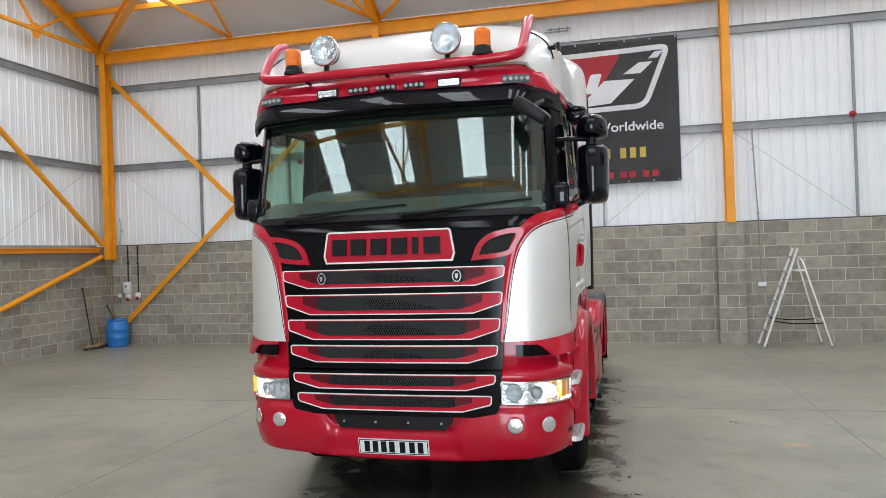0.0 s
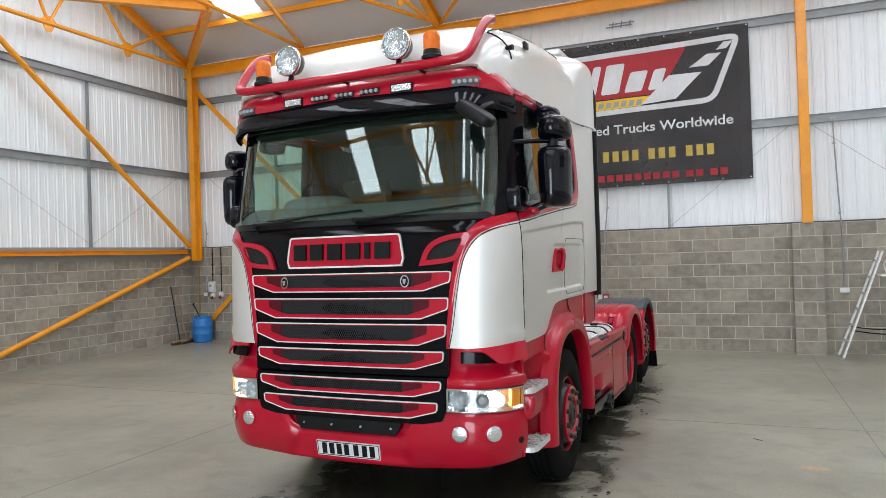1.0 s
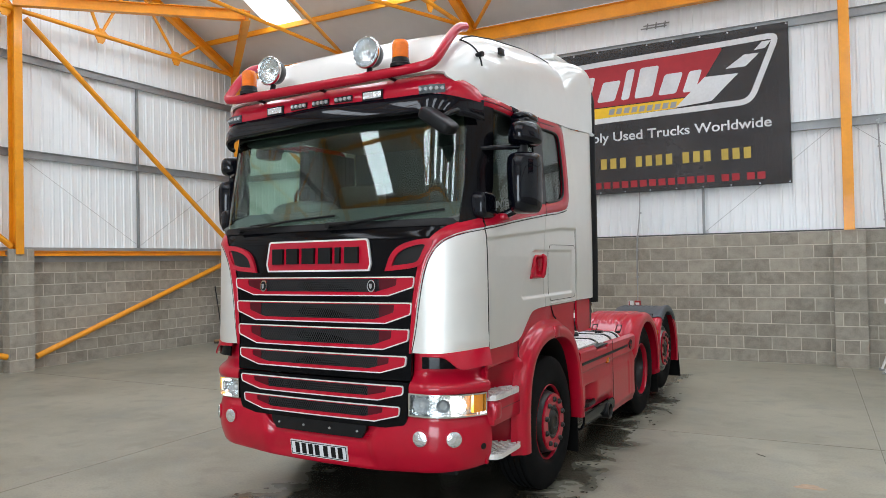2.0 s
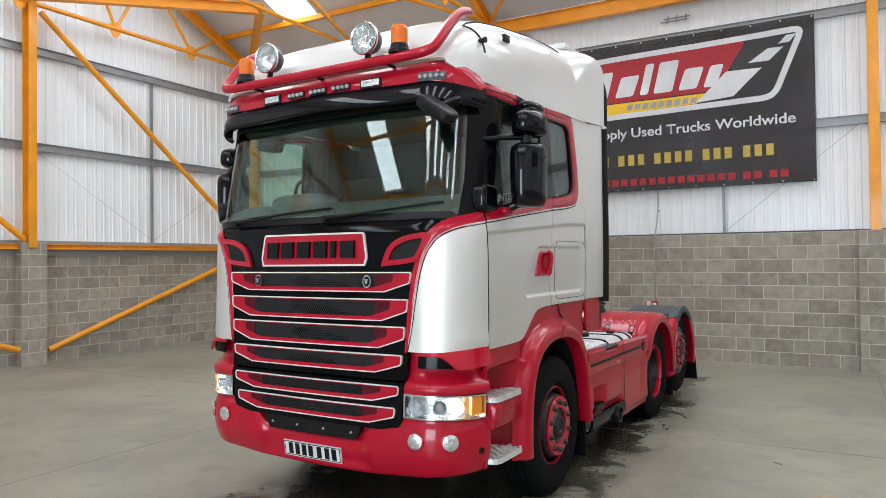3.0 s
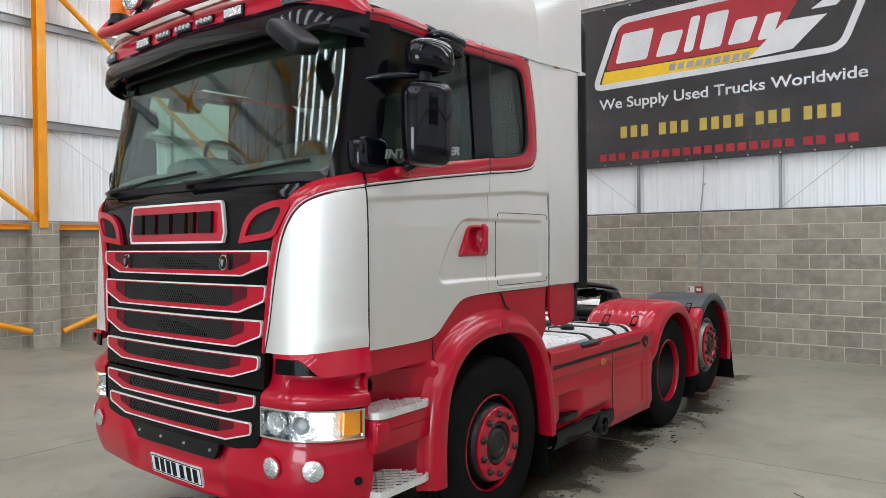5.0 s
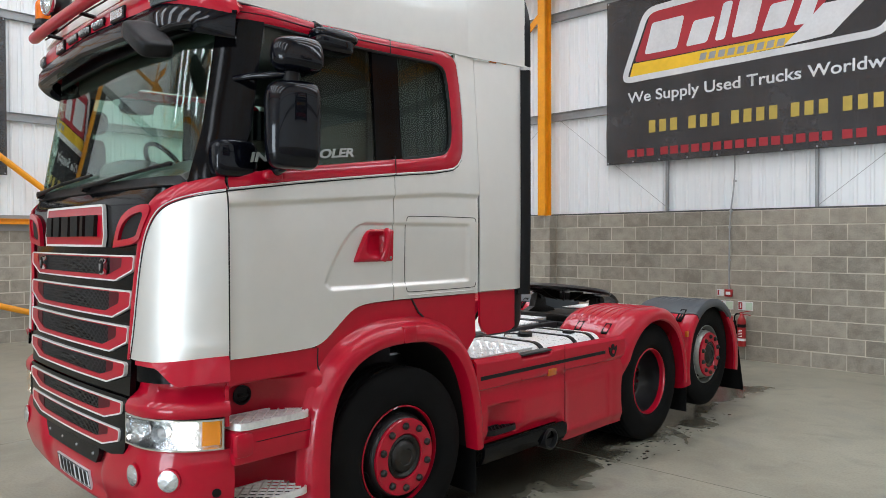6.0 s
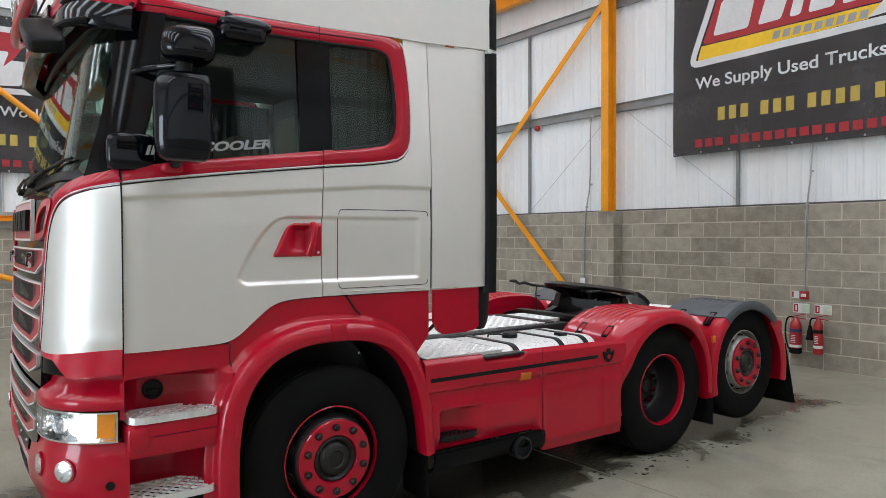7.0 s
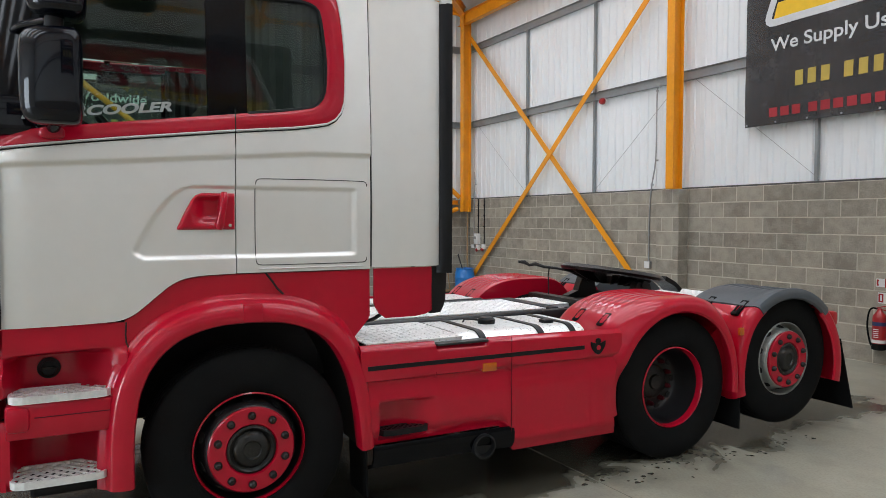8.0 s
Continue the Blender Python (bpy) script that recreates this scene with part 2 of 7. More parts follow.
def floor_material():
    m = mat("worn_concrete_floor", (0.312, 0.295, 0.228), 0.36, 0, 0, 0.22, 0.55, 0.02, 40, 0.16, (0.205, 0.192, 0.142), 0.7, 0.35, spec=0.5)
    nt = m.node_tree
    p, ln = nt.nodes["Principled BSDF"], nt.links
    co = nt.nodes.new("ShaderNodeTexCoord").outputs["Object"]
    src = p.inputs["Base Color"].links[0].from_socket

    def noise(scale, stretch, detail=9, warp=0.0):
        mp = nt.nodes.new("ShaderNodeMapping")
        mp.inputs["Scale"].default_value = stretch
        ln.new(co, mp.inputs[0])
        t = nt.nodes.new("ShaderNodeTexNoise")
        t.inputs["Scale"].default_value, t.inputs["Detail"].default_value, t.inputs["Distortion"].default_value = scale, detail, warp
        ln.new(mp.outputs[0], t.inputs["Vector"])
        return t.outputs["Fac"]

    def ramped(value, lo, hi, top=1.0):
        r = nt.nodes.new("ShaderNodeMapRange")
        r.inputs["From Min"].default_value, r.inputs["From Max"].default_value, r.inputs["To Max"].default_value = lo, hi, top
        ln.new(value, r.inputs["Value"])
        return r.outputs[0]

    def maths(op, a, b):
        q = nt.nodes.new("ShaderNodeMath")
        q.operation = op
        for i, v in enumerate((a, b)):
            if isinstance(v, (int, float)):
                q.inputs[i].default_value = v
            else:
                ln.new(v, q.inputs[i])
        return q.outputs[0]

    def lay(base, factor, col):
        mix = nt.nodes.new("ShaderNodeMix")
        mix.data_type = "RGBA"
        ln.new(factor, mix.inputs["Factor"])
        ln.new(base, mix.inputs["A"])
        mix.inputs["B"].default_value = (*col, 1)
        return mix.outputs["Result"]

    # trowel strokes, pale scuffs, damp shadows and small dark specks
    for scale, lo, hi, col, amount, stretch, warp in (
            (0.7, 0.50, 0.72, (0.150, 0.141, 0.104), 0.5, (0.85, 1.0, 1), 0.6), (1.3, 0.50, 0.74, (0.37, 0.352, 0.272), 0.6, (0.85, 1.0, 1), 0.5),
            (3.2, 0.53, 0.68, (0.155, 0.148, 0.115), 0.38, (0.9, 1.1, 1), 0.5), (5.0, 0.53, 0.74, (0.36, 0.343, 0.275), 0.4, (0.9, 1.1, 1), 0.4), (2.1, 0.55, 0.72, (0.20, 0.205, 0.20), 0.4, (0.9, 1.0, 1), 0.5),
            (2.2, 0.725, 0.745, (0.085, 0.078, 0.06), 0.7, (0.5, 2.2, 1), 0.3), (26, 0.70, 0.76, (0.08, 0.075, 0.062), 0.5, (1, 1, 1), 0.0), (45, 0.45, 0.75, (0.16, 0.15, 0.118), 0.45, (1, 1.2, 1), 0.0), (60, 0.5, 0.8, (0.36, 0.342, 0.285), 0.5, (1, 1.2, 1), 0.0)):
        src = lay(src, ramped(noise(scale, stretch, 9, warp), lo, hi, amount), col)
    # water run off the parked truck, dried at the edges, plus painted underbody shade
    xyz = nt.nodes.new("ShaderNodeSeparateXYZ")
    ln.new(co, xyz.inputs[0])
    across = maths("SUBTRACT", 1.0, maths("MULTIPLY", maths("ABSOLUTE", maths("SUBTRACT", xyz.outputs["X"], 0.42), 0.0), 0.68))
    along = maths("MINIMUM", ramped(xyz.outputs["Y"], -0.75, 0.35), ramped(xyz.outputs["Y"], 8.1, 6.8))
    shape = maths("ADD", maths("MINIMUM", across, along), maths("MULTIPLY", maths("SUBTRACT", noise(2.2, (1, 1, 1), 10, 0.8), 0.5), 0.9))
    wet_shade = ramped(shape, 0.12, 0.34)
    src = lay(src, maths("MULTIPLY", wet_shade, 0.9), (0.028, 0.024, 0.016))
    rust = ramped(maths("ADD", maths("MULTIPLY", wet_shade, 0.35), noise(1.9, (1, 1, 1), 6)), 0.98, 1.04, 0.22)
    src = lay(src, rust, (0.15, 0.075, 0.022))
    ln.new(src, p.inputs["Base Color"])
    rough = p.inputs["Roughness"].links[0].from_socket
    ln.new(maths("SUBTRACT", rough, maths("MULTIPLY", wet_shade, 0.17)), p.inputs["Roughness"])
    return m


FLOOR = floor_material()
JOINT = mat("floor_joint_grime", (0.17, 0.158, 0.128), 0.7, 0, 0, 0.4, 3)
WET = mat("damp_oil_stain", (0.06, 0.054, 0.042), 0.2, 0, 0, 0.4, 6, 0.05, 40, 0.15)

# ---- mesh helpers ----


def part(name, bm, material, parent=None, label="", smooth=40, flip=False, recalc=True):
    """Links a bmesh as one mesh object, under a thing or a part where one is given."""
    if flip:
        for v in bm.verts:
            v.co.x = -v.co.x
    if recalc or flip:
        bmesh.ops.recalc_face_normals(bm, faces=bm.faces)
    me = bpy.data.meshes.new(name)
    bm.to_mesh(me)
    bm.free()
    me.materials.append(material)
    if smooth:
        me.shade_smooth()
        me.set_sharp_from_angle(angle=radians(smooth))
    ob = new(name, me)
    if parent:
        ob.parent = parent
    if label:
        tagged(ob, label)
    return ob


def thing(name, label, category, m=None, group="", kind=""):
    ob = new(name)
    if m is not None:
        ob.matrix_world = m
    return tagged(ob, label, category, group, kind)


def lerp(table, x):
    return float(np.interp(x, [a for a, _ in table], [b for _, b in table]))


def box(bm, lo, hi, bevel=0.0, m=None):
    vs = [bm.verts.new((x, y, z)) for x in (lo[0], hi[0]) for y in (lo[1], hi[1]) for z in (lo[2], hi[2])]
    fs = [bm.faces.new([vs[i] for i in q]) for q in ((0, 1, 3, 2), (4, 6, 7, 5), (0, 4, 5, 1), (2, 3, 7, 6), (0, 2, 6, 4), (1, 5, 7, 3))]
    made = vs
    if bevel:
        es = list({e for f in fs for e in f.edges})
        r = bmesh.ops.bevel(bm, geom=es, offset=bevel, segments=2, affect="EDGES", profile=0.5)
        made = list({v for f in r["faces"] for v in f.verts} | {v for v in vs if v.is_valid})
    if m is not None:
        for v in made:
            v.co = m @ v.co
    return bm


def boxed(lo, hi, bevel=0.0, m=None):
    return box(bmesh.new(), lo, hi, bevel, m)


def tube(bm, pts, r, seg=10, cap=True, closed=False):
    """A round bar along points; r one radius or one for each point."""
    pts = [Vector(p) for p in pts]
    rs = r if isinstance(r, (list, tuple)) else [r] * len(pts)
    rings, up = [], None
    n = len(pts)
    for i, p in enumerate(pts):
        a = pts[i - 1] if (i or closed) else p
        b = pts[(i + 1) % n] if (i < n - 1 or closed) else p
        d = (b - a).normalized()
        if up is None:
            up = d.orthogonal().normalized()
        up = (up - d * up.dot(d)).normalized()
        w = d.cross(up)
        rings.append([bm.verts.new(p + (up * math.cos(k * math.tau / seg) + w * math.sin(k * math.tau / seg)) * rs[i]) for k in range(seg)])
    for i in range(n if closed else n - 1):
        a, b = rings[i], rings[(i + 1) % n]
        for k in range(seg):
            bm.faces.new((a[k], a[(k + 1) % seg], b[(k + 1) % seg], b[k]))
    if cap and not closed:
        bm.faces.new(rings[0][::-1])
        bm.faces.new(rings[-1])
    return bm


def lathe(bm, profile, origin=(0, 0, 0), axis="x", seg=40, sign=1, closed=False):
    """Turns a profile of (radius, height) about an axis."""
    o, rings = Vector(origin), []
    for r, h in profile:
        ring = []
        for k in range(seg):
            c, s = r * math.cos(k * math.tau / seg), r * math.sin(k * math.tau / seg)
            h2 = h * sign
            ring.append(bm.verts.new(o + Vector({"x": (h2, c, s), "y": (c, h2, s), "z": (c, s, h2)}[axis])))
        rings.append(ring)
    pairs = list(zip(rings, rings[1:])) + ([(rings[-1], rings[0])] if closed else [])
    for a, b in pairs:
        for k in range(seg):
            bm.faces.new((a[k], a[(k + 1) % seg], b[(k + 1) % seg], b[k]))
    if not closed:
        bm.faces.new(rings[-1])
    return bm


def skin(bm, rows, thick):
    """A closed shell: a grid of outer points, and the same grid a thickness inwards (to -normal)."""
    P = [[Vector(p) for p in r] for r in rows]
    nu, nv = len(P), len(P[0])
    inner = []
    for i in range(nu):
        line = []
        for j in range(nv):
            du = P[min(i + 1, nu - 1)][j] - P[max(i - 1, 0)][j]
            dv = P[i][min(j + 1, nv - 1)] - P[i][max(j - 1, 0)]
            nn = du.cross(dv)
            nn = nn.normalized() if nn.length > 1e-12 else Vector((1, 0, 0))
            line.append(P[i][j] - nn * thick)
        inner.append(line)
    A = [[bm.verts.new(p) for p in r] for r in P]
    B = [[bm.verts.new(p) for p in r] for r in inner]
    for i in range(nu - 1):
        for j in range(nv - 1):
            bm.faces.new((A[i][j], A[i + 1][j], A[i + 1][j + 1], A[i][j + 1]))
            bm.faces.new((B[i][j], B[i][j + 1], B[i + 1][j + 1], B[i + 1][j]))
    for i in range(nu - 1):
        bm.faces.new((A[i][0], B[i][0], B[i + 1][0], A[i + 1][0]))
        bm.faces.new((A[i][-1], A[i + 1][-1], B[i + 1][-1], B[i][-1]))
    for j in range(nv - 1):
        bm.faces.new((A[0][j], A[0][j + 1], B[0][j + 1], B[0][j]))
        bm.faces.new((A[-1][j], B[-1][j], B[-1][j + 1], A[-1][j + 1]))
    return bm


def prism(bm, poly, place, depth):
    """A flat outline of (u, v) points, laid into the world by place(u, v, d), from d = 0 to depth."""
    a = [bm.verts.new(place(u, v, 0)) for u, v in poly]
    b = [bm.verts.new(place(u, v, depth)) for u, v in poly]
    bm.faces.new(a[::-1])
    bm.faces.new(b)
    for i in range(len(poly)):
        j = (i + 1) % len(poly)
        bm.faces.new((a[i], a[j], b[j], b[i]))
    return bm


def ring_prism(bm, outer, inner, place, d0, d1):
    """A frame between two outlines with as many points each."""
    n = len(outer)
    g = [[bm.verts.new(place(u, v, d)) for u, v in o] for o, d in ((outer, d0), (outer, d1), (inner, d1), (inner, d0))]
    for k in range(4):
        a, b = g[k], g[(k + 1) % 4]
        for i in range(n):
            j = (i + 1) % n
            bm.faces.new((a[i], a[j], b[j], b[i]))
    return bm


def smooth_line(pts, times=2):
    for _ in range(times):
        out = [pts[0]]
        for a, b in zip(pts, pts[1:]):
            out += [tuple(p * 0.75 + q * 0.25 for p, q in zip(a, b)), tuple(p * 0.25 + q * 0.75 for p, q in zip(a, b))]
        pts = out + [pts[-1]]
    return pts


def inset(poly, d):
    """The outline drawn in by d; points run anticlockwise."""
    n, out = len(poly), []
    for i in range(n):
        p0, p1, p2 = Vector(poly[i - 1]), Vector(poly[i]), Vector(poly[(i + 1) % n])
        e1, e2 = (p1 - p0).normalized(), (p2 - p1).normalized()
        n1, n2 = Vector((-e1.y, e1.x)), Vector((-e2.y, e2.x))
        b = (n1 + n2)
        k = d / max(0.3, (1 + n1.dot(n2)))
        out.append(tuple(p1 + b * k))
    return out


def beam(bm, a, b, h, w, t=0.012, up=(0, 0, 1)):
    """A rolled I section from a to b, h high along up, w wide."""
    a, b = Vector(a), Vector(b)
    d = (b - a).normalized()
    side = d.cross(Vector(up)).normalized()
    u = side.cross(d).normalized()
    o = [(-w / 2, -h / 2), (w / 2, -h / 2), (w / 2, -h / 2 + t), (t / 2, -h / 2 + t), (t / 2, h / 2 - t), (w / 2, h / 2 - t), (w / 2, h / 2), (-w / 2, h / 2), (-w / 2, h / 2 - t), (-t / 2, h / 2 - t), (-t / 2, -h / 2 + t), (-w / 2, -h / 2 + t)]
    A = [bm.verts.new(a + side * x + u * y) for x, y in o]
    B = [bm.verts.new(b + side * x + u * y) for x, y in o]
    for i in range(12):
        j = (i + 1) % 12
        bm.faces.new((A[i], A[j], B[j], B[i]))
    bm.faces.new(A[::-1])
    bm.faces.new(B)
    return bm


def bar(bm, a, b, h, w, up=(0, 0, 1)):
    """A plain rectangular bar from a to b."""
    a, b = Vector(a), Vector(b)
    d = (b - a).normalized()
    side = d.cross(Vector(up)).normalized()
    u = side.cross(d).normalized()
    o = [(-w / 2, -h / 2), (w / 2, -h / 2), (w / 2, h / 2), (-w / 2, h / 2)]
    A = [bm.verts.new(a + side * x + u * y) for x, y in o]
    B = [bm.verts.new(b + side * x + u * y) for x, y in o]
    for i in range(4):
        j = (i + 1) % 4
        bm.faces.new((A[i], A[j], B[j], B[i]))
    bm.faces.new(A[::-1])
    bm.faces.new(B)
    return bm


def words(name, text, size, m, material, parent=None, extrude=0.001, shear=0.0, width=None, offset=0.0):
    cu = bpy.data.curves.new(name, "FONT")
    cu.body, cu.size, cu.extrude, cu.shear, cu.offset = text, size, extrude, shear, offset
    cu.materials.append(material)
    ob = new(name, cu)
    ob.matrix_world = m
    if width:
        bpy.context.view_layer.update()
        ob.matrix_world = m @ Matrix.Diagonal((width / ob.dimensions.x, 1, 1, 1))
    if parent:
        ob.parent = parent
    return ob

# ---- the building ----
BACK, LEFT, RIGHT, FRONT, EAVE, PITCH, RIDGE_Y = 9.6, -9.72, 10.75, -14.4, 6.9, 0.45, -2.4
TOP = 2.25
COLUMNS = (-9.4, -2.875, 3.85, 10.4)


def roof_z(y):
    return EAVE + PITCH * ((9.5 - y) if y > RIDGE_Y else (y - 2 * RIDGE_Y + 9.5))


def structure(name, bm, material, label, category, smooth=0):
    return tagged(part(name, bm, material, None, "", smooth), label, category, "", "structure")


ground = structure("floor", boxed((LEFT - 0.3, FRONT - 0.3, -0.25), (RIGHT + 0.3, BACK + 0.3, 0)), FLOOR, "worn grey concrete warehouse floor with stains, joints and painted shade under the truck", "floor")
outside = structure("ground", boxed((-300, -300, -0.30), (300, 300, -0.26)), FLOOR, "grey concrete yard outside the warehouse", "ground")

wall_back = structure("wall_back", boxed((LEFT - 0.2, BACK + 0.003, 0), (RIGHT, BACK + 0.2, TOP)), MORTAR, "low wall of grey concrete blocks with pale mortar joints", "wall")
wall_left = structure("wall_left", boxed((LEFT - 0.2, FRONT, 0), (LEFT - 0.003, BACK + 0.003, TOP)), MORTAR, "low wall of grey concrete blocks beneath white sheeting", "wall")
wall_right = structure("wall_right", boxed((RIGHT, FRONT, 0), (RIGHT + 0.2, BACK + 0.2, TOP)), BLOCK, "grey concrete block wall beneath white sheeting", "wall")
bm = bmesh.new()
for a, b, lo, hi in ((LEFT - 0.2, -0.4, 0, EAVE), (-0.4, 5.2, 4.6, EAVE), (5.2, RIGHT + 0.2, 0, EAVE)):
    box(bm, (a, FRONT - 0.2, lo), (b, FRONT, hi))
wall_front = structure("wall_front", bm, SHEET, "white sheeted wall with an open roller door", "wall")


def ribbed(bm, length, z0, ztop, place, pitch=0.2):
    """White liner sheeting with trapezoidal ribs; ztop gives the top at a distance along the wall."""
    prof, u = [], 0.0
    while u < length:
        prof += [(u, 0), (u + 0.085, 0), (u + 0.095, 0.005), (u + 0.105, 0), (u + 0.140, 0), (u + 0.156, 0.017), (u + 0.184, 0.017)]
        u += pitch
    prof.append((u, 0))
    for (a, da), (b, db) in zip(prof, prof[1:]):
        bm.faces.new([bm.verts.new(p) for p in (place(a, da, z0), place(b, db, z0), place(b, db, ztop(b)), place(a, da, ztop(a)))])
    bmesh.ops.remove_doubles(bm, verts=bm.verts, dist=0.0005)
    return bm


structure("wall_back_sheeting", ribbed(bmesh.new(), RIGHT - LEFT, TOP - 0.05, lambda u: EAVE + 0.1, lambda u, d, z: (LEFT + u, BACK + 0.10 - d, z)), SHEET, "white ribbed metal wall sheeting above blockwork", "wall sheeting")
structure("wall_left_sheeting", ribbed(bmesh.new(), BACK - FRONT, TOP - 0.05, lambda u: roof_z(FRONT + u), lambda u, d, z: (LEFT - 0.10 + d, FRONT + u, z)), SHEET, "white ribbed metal gable sheeting above blockwork", "wall sheeting")
structure("wall_right_sheeting", ribbed(bmesh.new(), BACK - FRONT, TOP - 0.05, lambda u: roof_z(FRONT + u), lambda u, d, z: (RIGHT + 0.05 - d, FRONT + u, z)), SHEET, "white ribbed metal gable sheeting", "wall sheeting")
for nm, lo, hi in (("wall_back_outer", (LEFT - 0.3, BACK + 0.21, 0), (RIGHT + 0.3, BACK + 0.25, EAVE + 0.3)), ("wall_left_outer", (LEFT - 0.3, FRONT - 0.3, 0), (LEFT - 0.26, BACK + 0.2, 12.6)), ("wall_right_outer", (RIGHT + 0.26, FRONT - 0.3, 0), (RIGHT + 0.3, BACK + 0.2, 12.6))):
    structure(nm, boxed(lo, hi), GREYTRIM, "plain outer skin of the warehouse wall", "wall")

# roof liner with openings for the translucent sheets
LIGHTS_X = [-7.12 + 3.05 * k for k in range(6)]
for nm, ya, yb in (("ceiling", RIDGE_Y, BACK + 0.1), ("ceiling_far", FRONT - 0.1, RIDGE_Y)):
    lo_y, hi_y = (0.6, 8.55) if nm == "ceiling" else (FRONT + 2.9, RIDGE_Y - 3.0)
    xs = [LEFT - 0.25] + sorted(x + s for x in LIGHTS_X for s in (-0.48, 0.48)) + [RIGHT + 0.25]
    bm = bmesh.new()
    for i, (a, b) in enumerate(zip(xs, xs[1:])):
        spans = [(ya, yb)] if i % 2 == 0 else [(ya, lo_y), (hi_y, yb)]
        for y0, y1 in spans:
            q = [(a, y0), (b, y0), (b, y1), (a, y1)]
            lo = [bm.verts.new((x, y, roof_z(min(y, 9.9) if nm == "ceiling" else y - 1e-6))) for x, y in q]
            hi = [bm.verts.new(v.co + Vector((0, 0, 0.08))) for v in lo]
            bm.faces.new(lo[::-1])
            bm.faces.new(hi)
            for k in range(4):
                bm.faces.new((lo[k], lo[(k + 1) % 4], hi[(k + 1) % 4], hi[k]))
    tagged(part(nm, bm, ROOF_SHEET, None, "", 0), "pale grey insulated roof liner between orange purlins", "ceiling", "", "structure")
    for x in LIGHTS_X:
        bm = bmesh.new()
        v = [bm.verts.new((x + sx * 0.49, y, roof_z(y) + 0.09)) for sx, y in ((-1, lo_y - 0.02), (1, lo_y - 0.02), (1, hi_y + 0.02), (-1, hi_y + 0.02))]
        bm.faces.new(v)
        tagged(part("rooflight", bm, ROOFLIGHT_MAT, None, "", 0, recalc=False), "translucent white rooflight sheet bright with daylight", "rooflight", "rooflights", "structure")

# orange steel frame
def purlin_line(y):
    bm = bmesh.new()
    bar(bm, (LEFT, y, roof_z(y) - 0.07), (RIGHT, y, roof_z(y) - 0.07), 0.11, 0.06)
    return bm


for y in (8.55, 6.6, 4.65, 2.7, 0.75, -1.2, -3.6, -5.6, -7.6, -9.6, -11.6, -13.4):
    structure("purlin", purlin_line(y), ORANGE, "long orange painted steel roof purlin", "purlin")
bm = bmesh.new()
beam(bm, (LEFT + 0.1, BACK - 0.22, 6.52), (RIGHT, BACK - 0.22, 6.52), 0.27, 0.14)
structure("eaves_beam", bm, ORANGE, "orange painted steel eaves beam along the wall top", "steel beam")


def roof_truss(x):
    t = thing("roof_truss", "orange painted steel lattice roof truss", "roof truss", pose(x, 0, 0), "roof trusses", "structure")
    for s in (1, -1):
        bm = bmesh.new()
        y0 = 9.38 if s == 1 else 2 * RIDGE_Y - 9.38
        beam(bm, (0, y0, roof_z(9.38) - 0.26), (0, RIDGE_Y, roof_z(RIDGE_Y) - 0.24), 0.18, 0.15)
        part("rafter", bm, ORANGE, t, "", 0)
    bm = bmesh.new()
    tube(bm, [(0, 9.4, 6.66), (0, 2 * RIDGE_Y - 9.4, 6.66)], 0.045, 10)
    part("bottom_chord", bm, ORANGE, t)
    nodes = [7.56 - 1.93 * k for k in range(10)]
    for y in nodes:
        bm = bmesh.new()
        for dy in (0.75, -0.95):
            yy = y + dy
            tube(bm, [(0, y, 6.66), (0, yy, roof_z(yy) - 0.3)], 0.032, 8)
        part("web_brace", bm, ORANGE, t)
        bm = bmesh.new()
        prism(bm, [(-0.16, 0.05), (-0.10, -0.09), (-0.05, -0.17), (0.05, -0.17), (0.10, -0.09), (0.16, 0.05), (0.06, 0.14), (-0.06, 0.14)], lambda u, v, d: (d - 0.01, y + u, 6.66 + v), 0.02)
        part("gusset_plate", bm, ORANGE, t, "", 0)
    return t


for x in (-9.52, -2.85, 3.82, 10.5):
    roof_truss(x)

# level bracing round the corner, at the height of the truss feet
bracing = thing("corner_bracing", "orange painted steel bracing under the roof corner", "steel bracing", None, "", "structure")
for a, b, kind in (((-9.45, 3.8, 6.78), (-6.45, 6.55, 6.78), "beam"), ((-9.5, 9.4, 6.72), (-6.3, 6.45, 6.72), "beam"), ((-6.26, 9.4, 6.72), (-6.26, -2.0, 6.72), "tube"), ((-6.2, 9.4, 6.72), (-2.9, 0.6, 6.72), "tube"), ((-2.85, 9.4, 6.72), (-6.2, 0.6, 6.72), "tube"), ((-2.8, 9.4, 6.72), (3.7, 0.6, 6.9), "tube"), ((3.75, 9.4, 6.72), (-2.8, 0.6, 6.9), "tube")):
    bm = bmesh.new()
    if kind == "beam":
        beam(bm, a, b, 0.20, 0.14)
    else:
        tube(bm, [a, b], 0.04, 8)
    part("brace", bm, ORANGE, bracing)


def column(name, base, z0, z1, along="x"):
    bm = bmesh.new()
    up = (0, 1, 0) if along == "x" else (1, 0, 0)
    beam(bm, (*base, z0), (*base, z1), 0.21, 0.15, 0.012, up)
    c = tagged(part(name, bm, ORANGE, None, "", 0), "orange painted steel column with bolt heads", "steel column", "columns", "structure")
    for z in (3.1, 4.05, 4.95, 5.85):
        for k in (-0.04, 0.04):
            a, b = ((k, -0.104, z), (k, -0.116, z)) if along == "x" else ((0.104, k, z), (0.116, k, z))
            part("bolt", tube(bmesh.new(), [(base[0] + p[0], base[1] + p[1], p[2]) for p in (a, b)], 0.012, 6), ORANGE, c, "", 0)
    return c


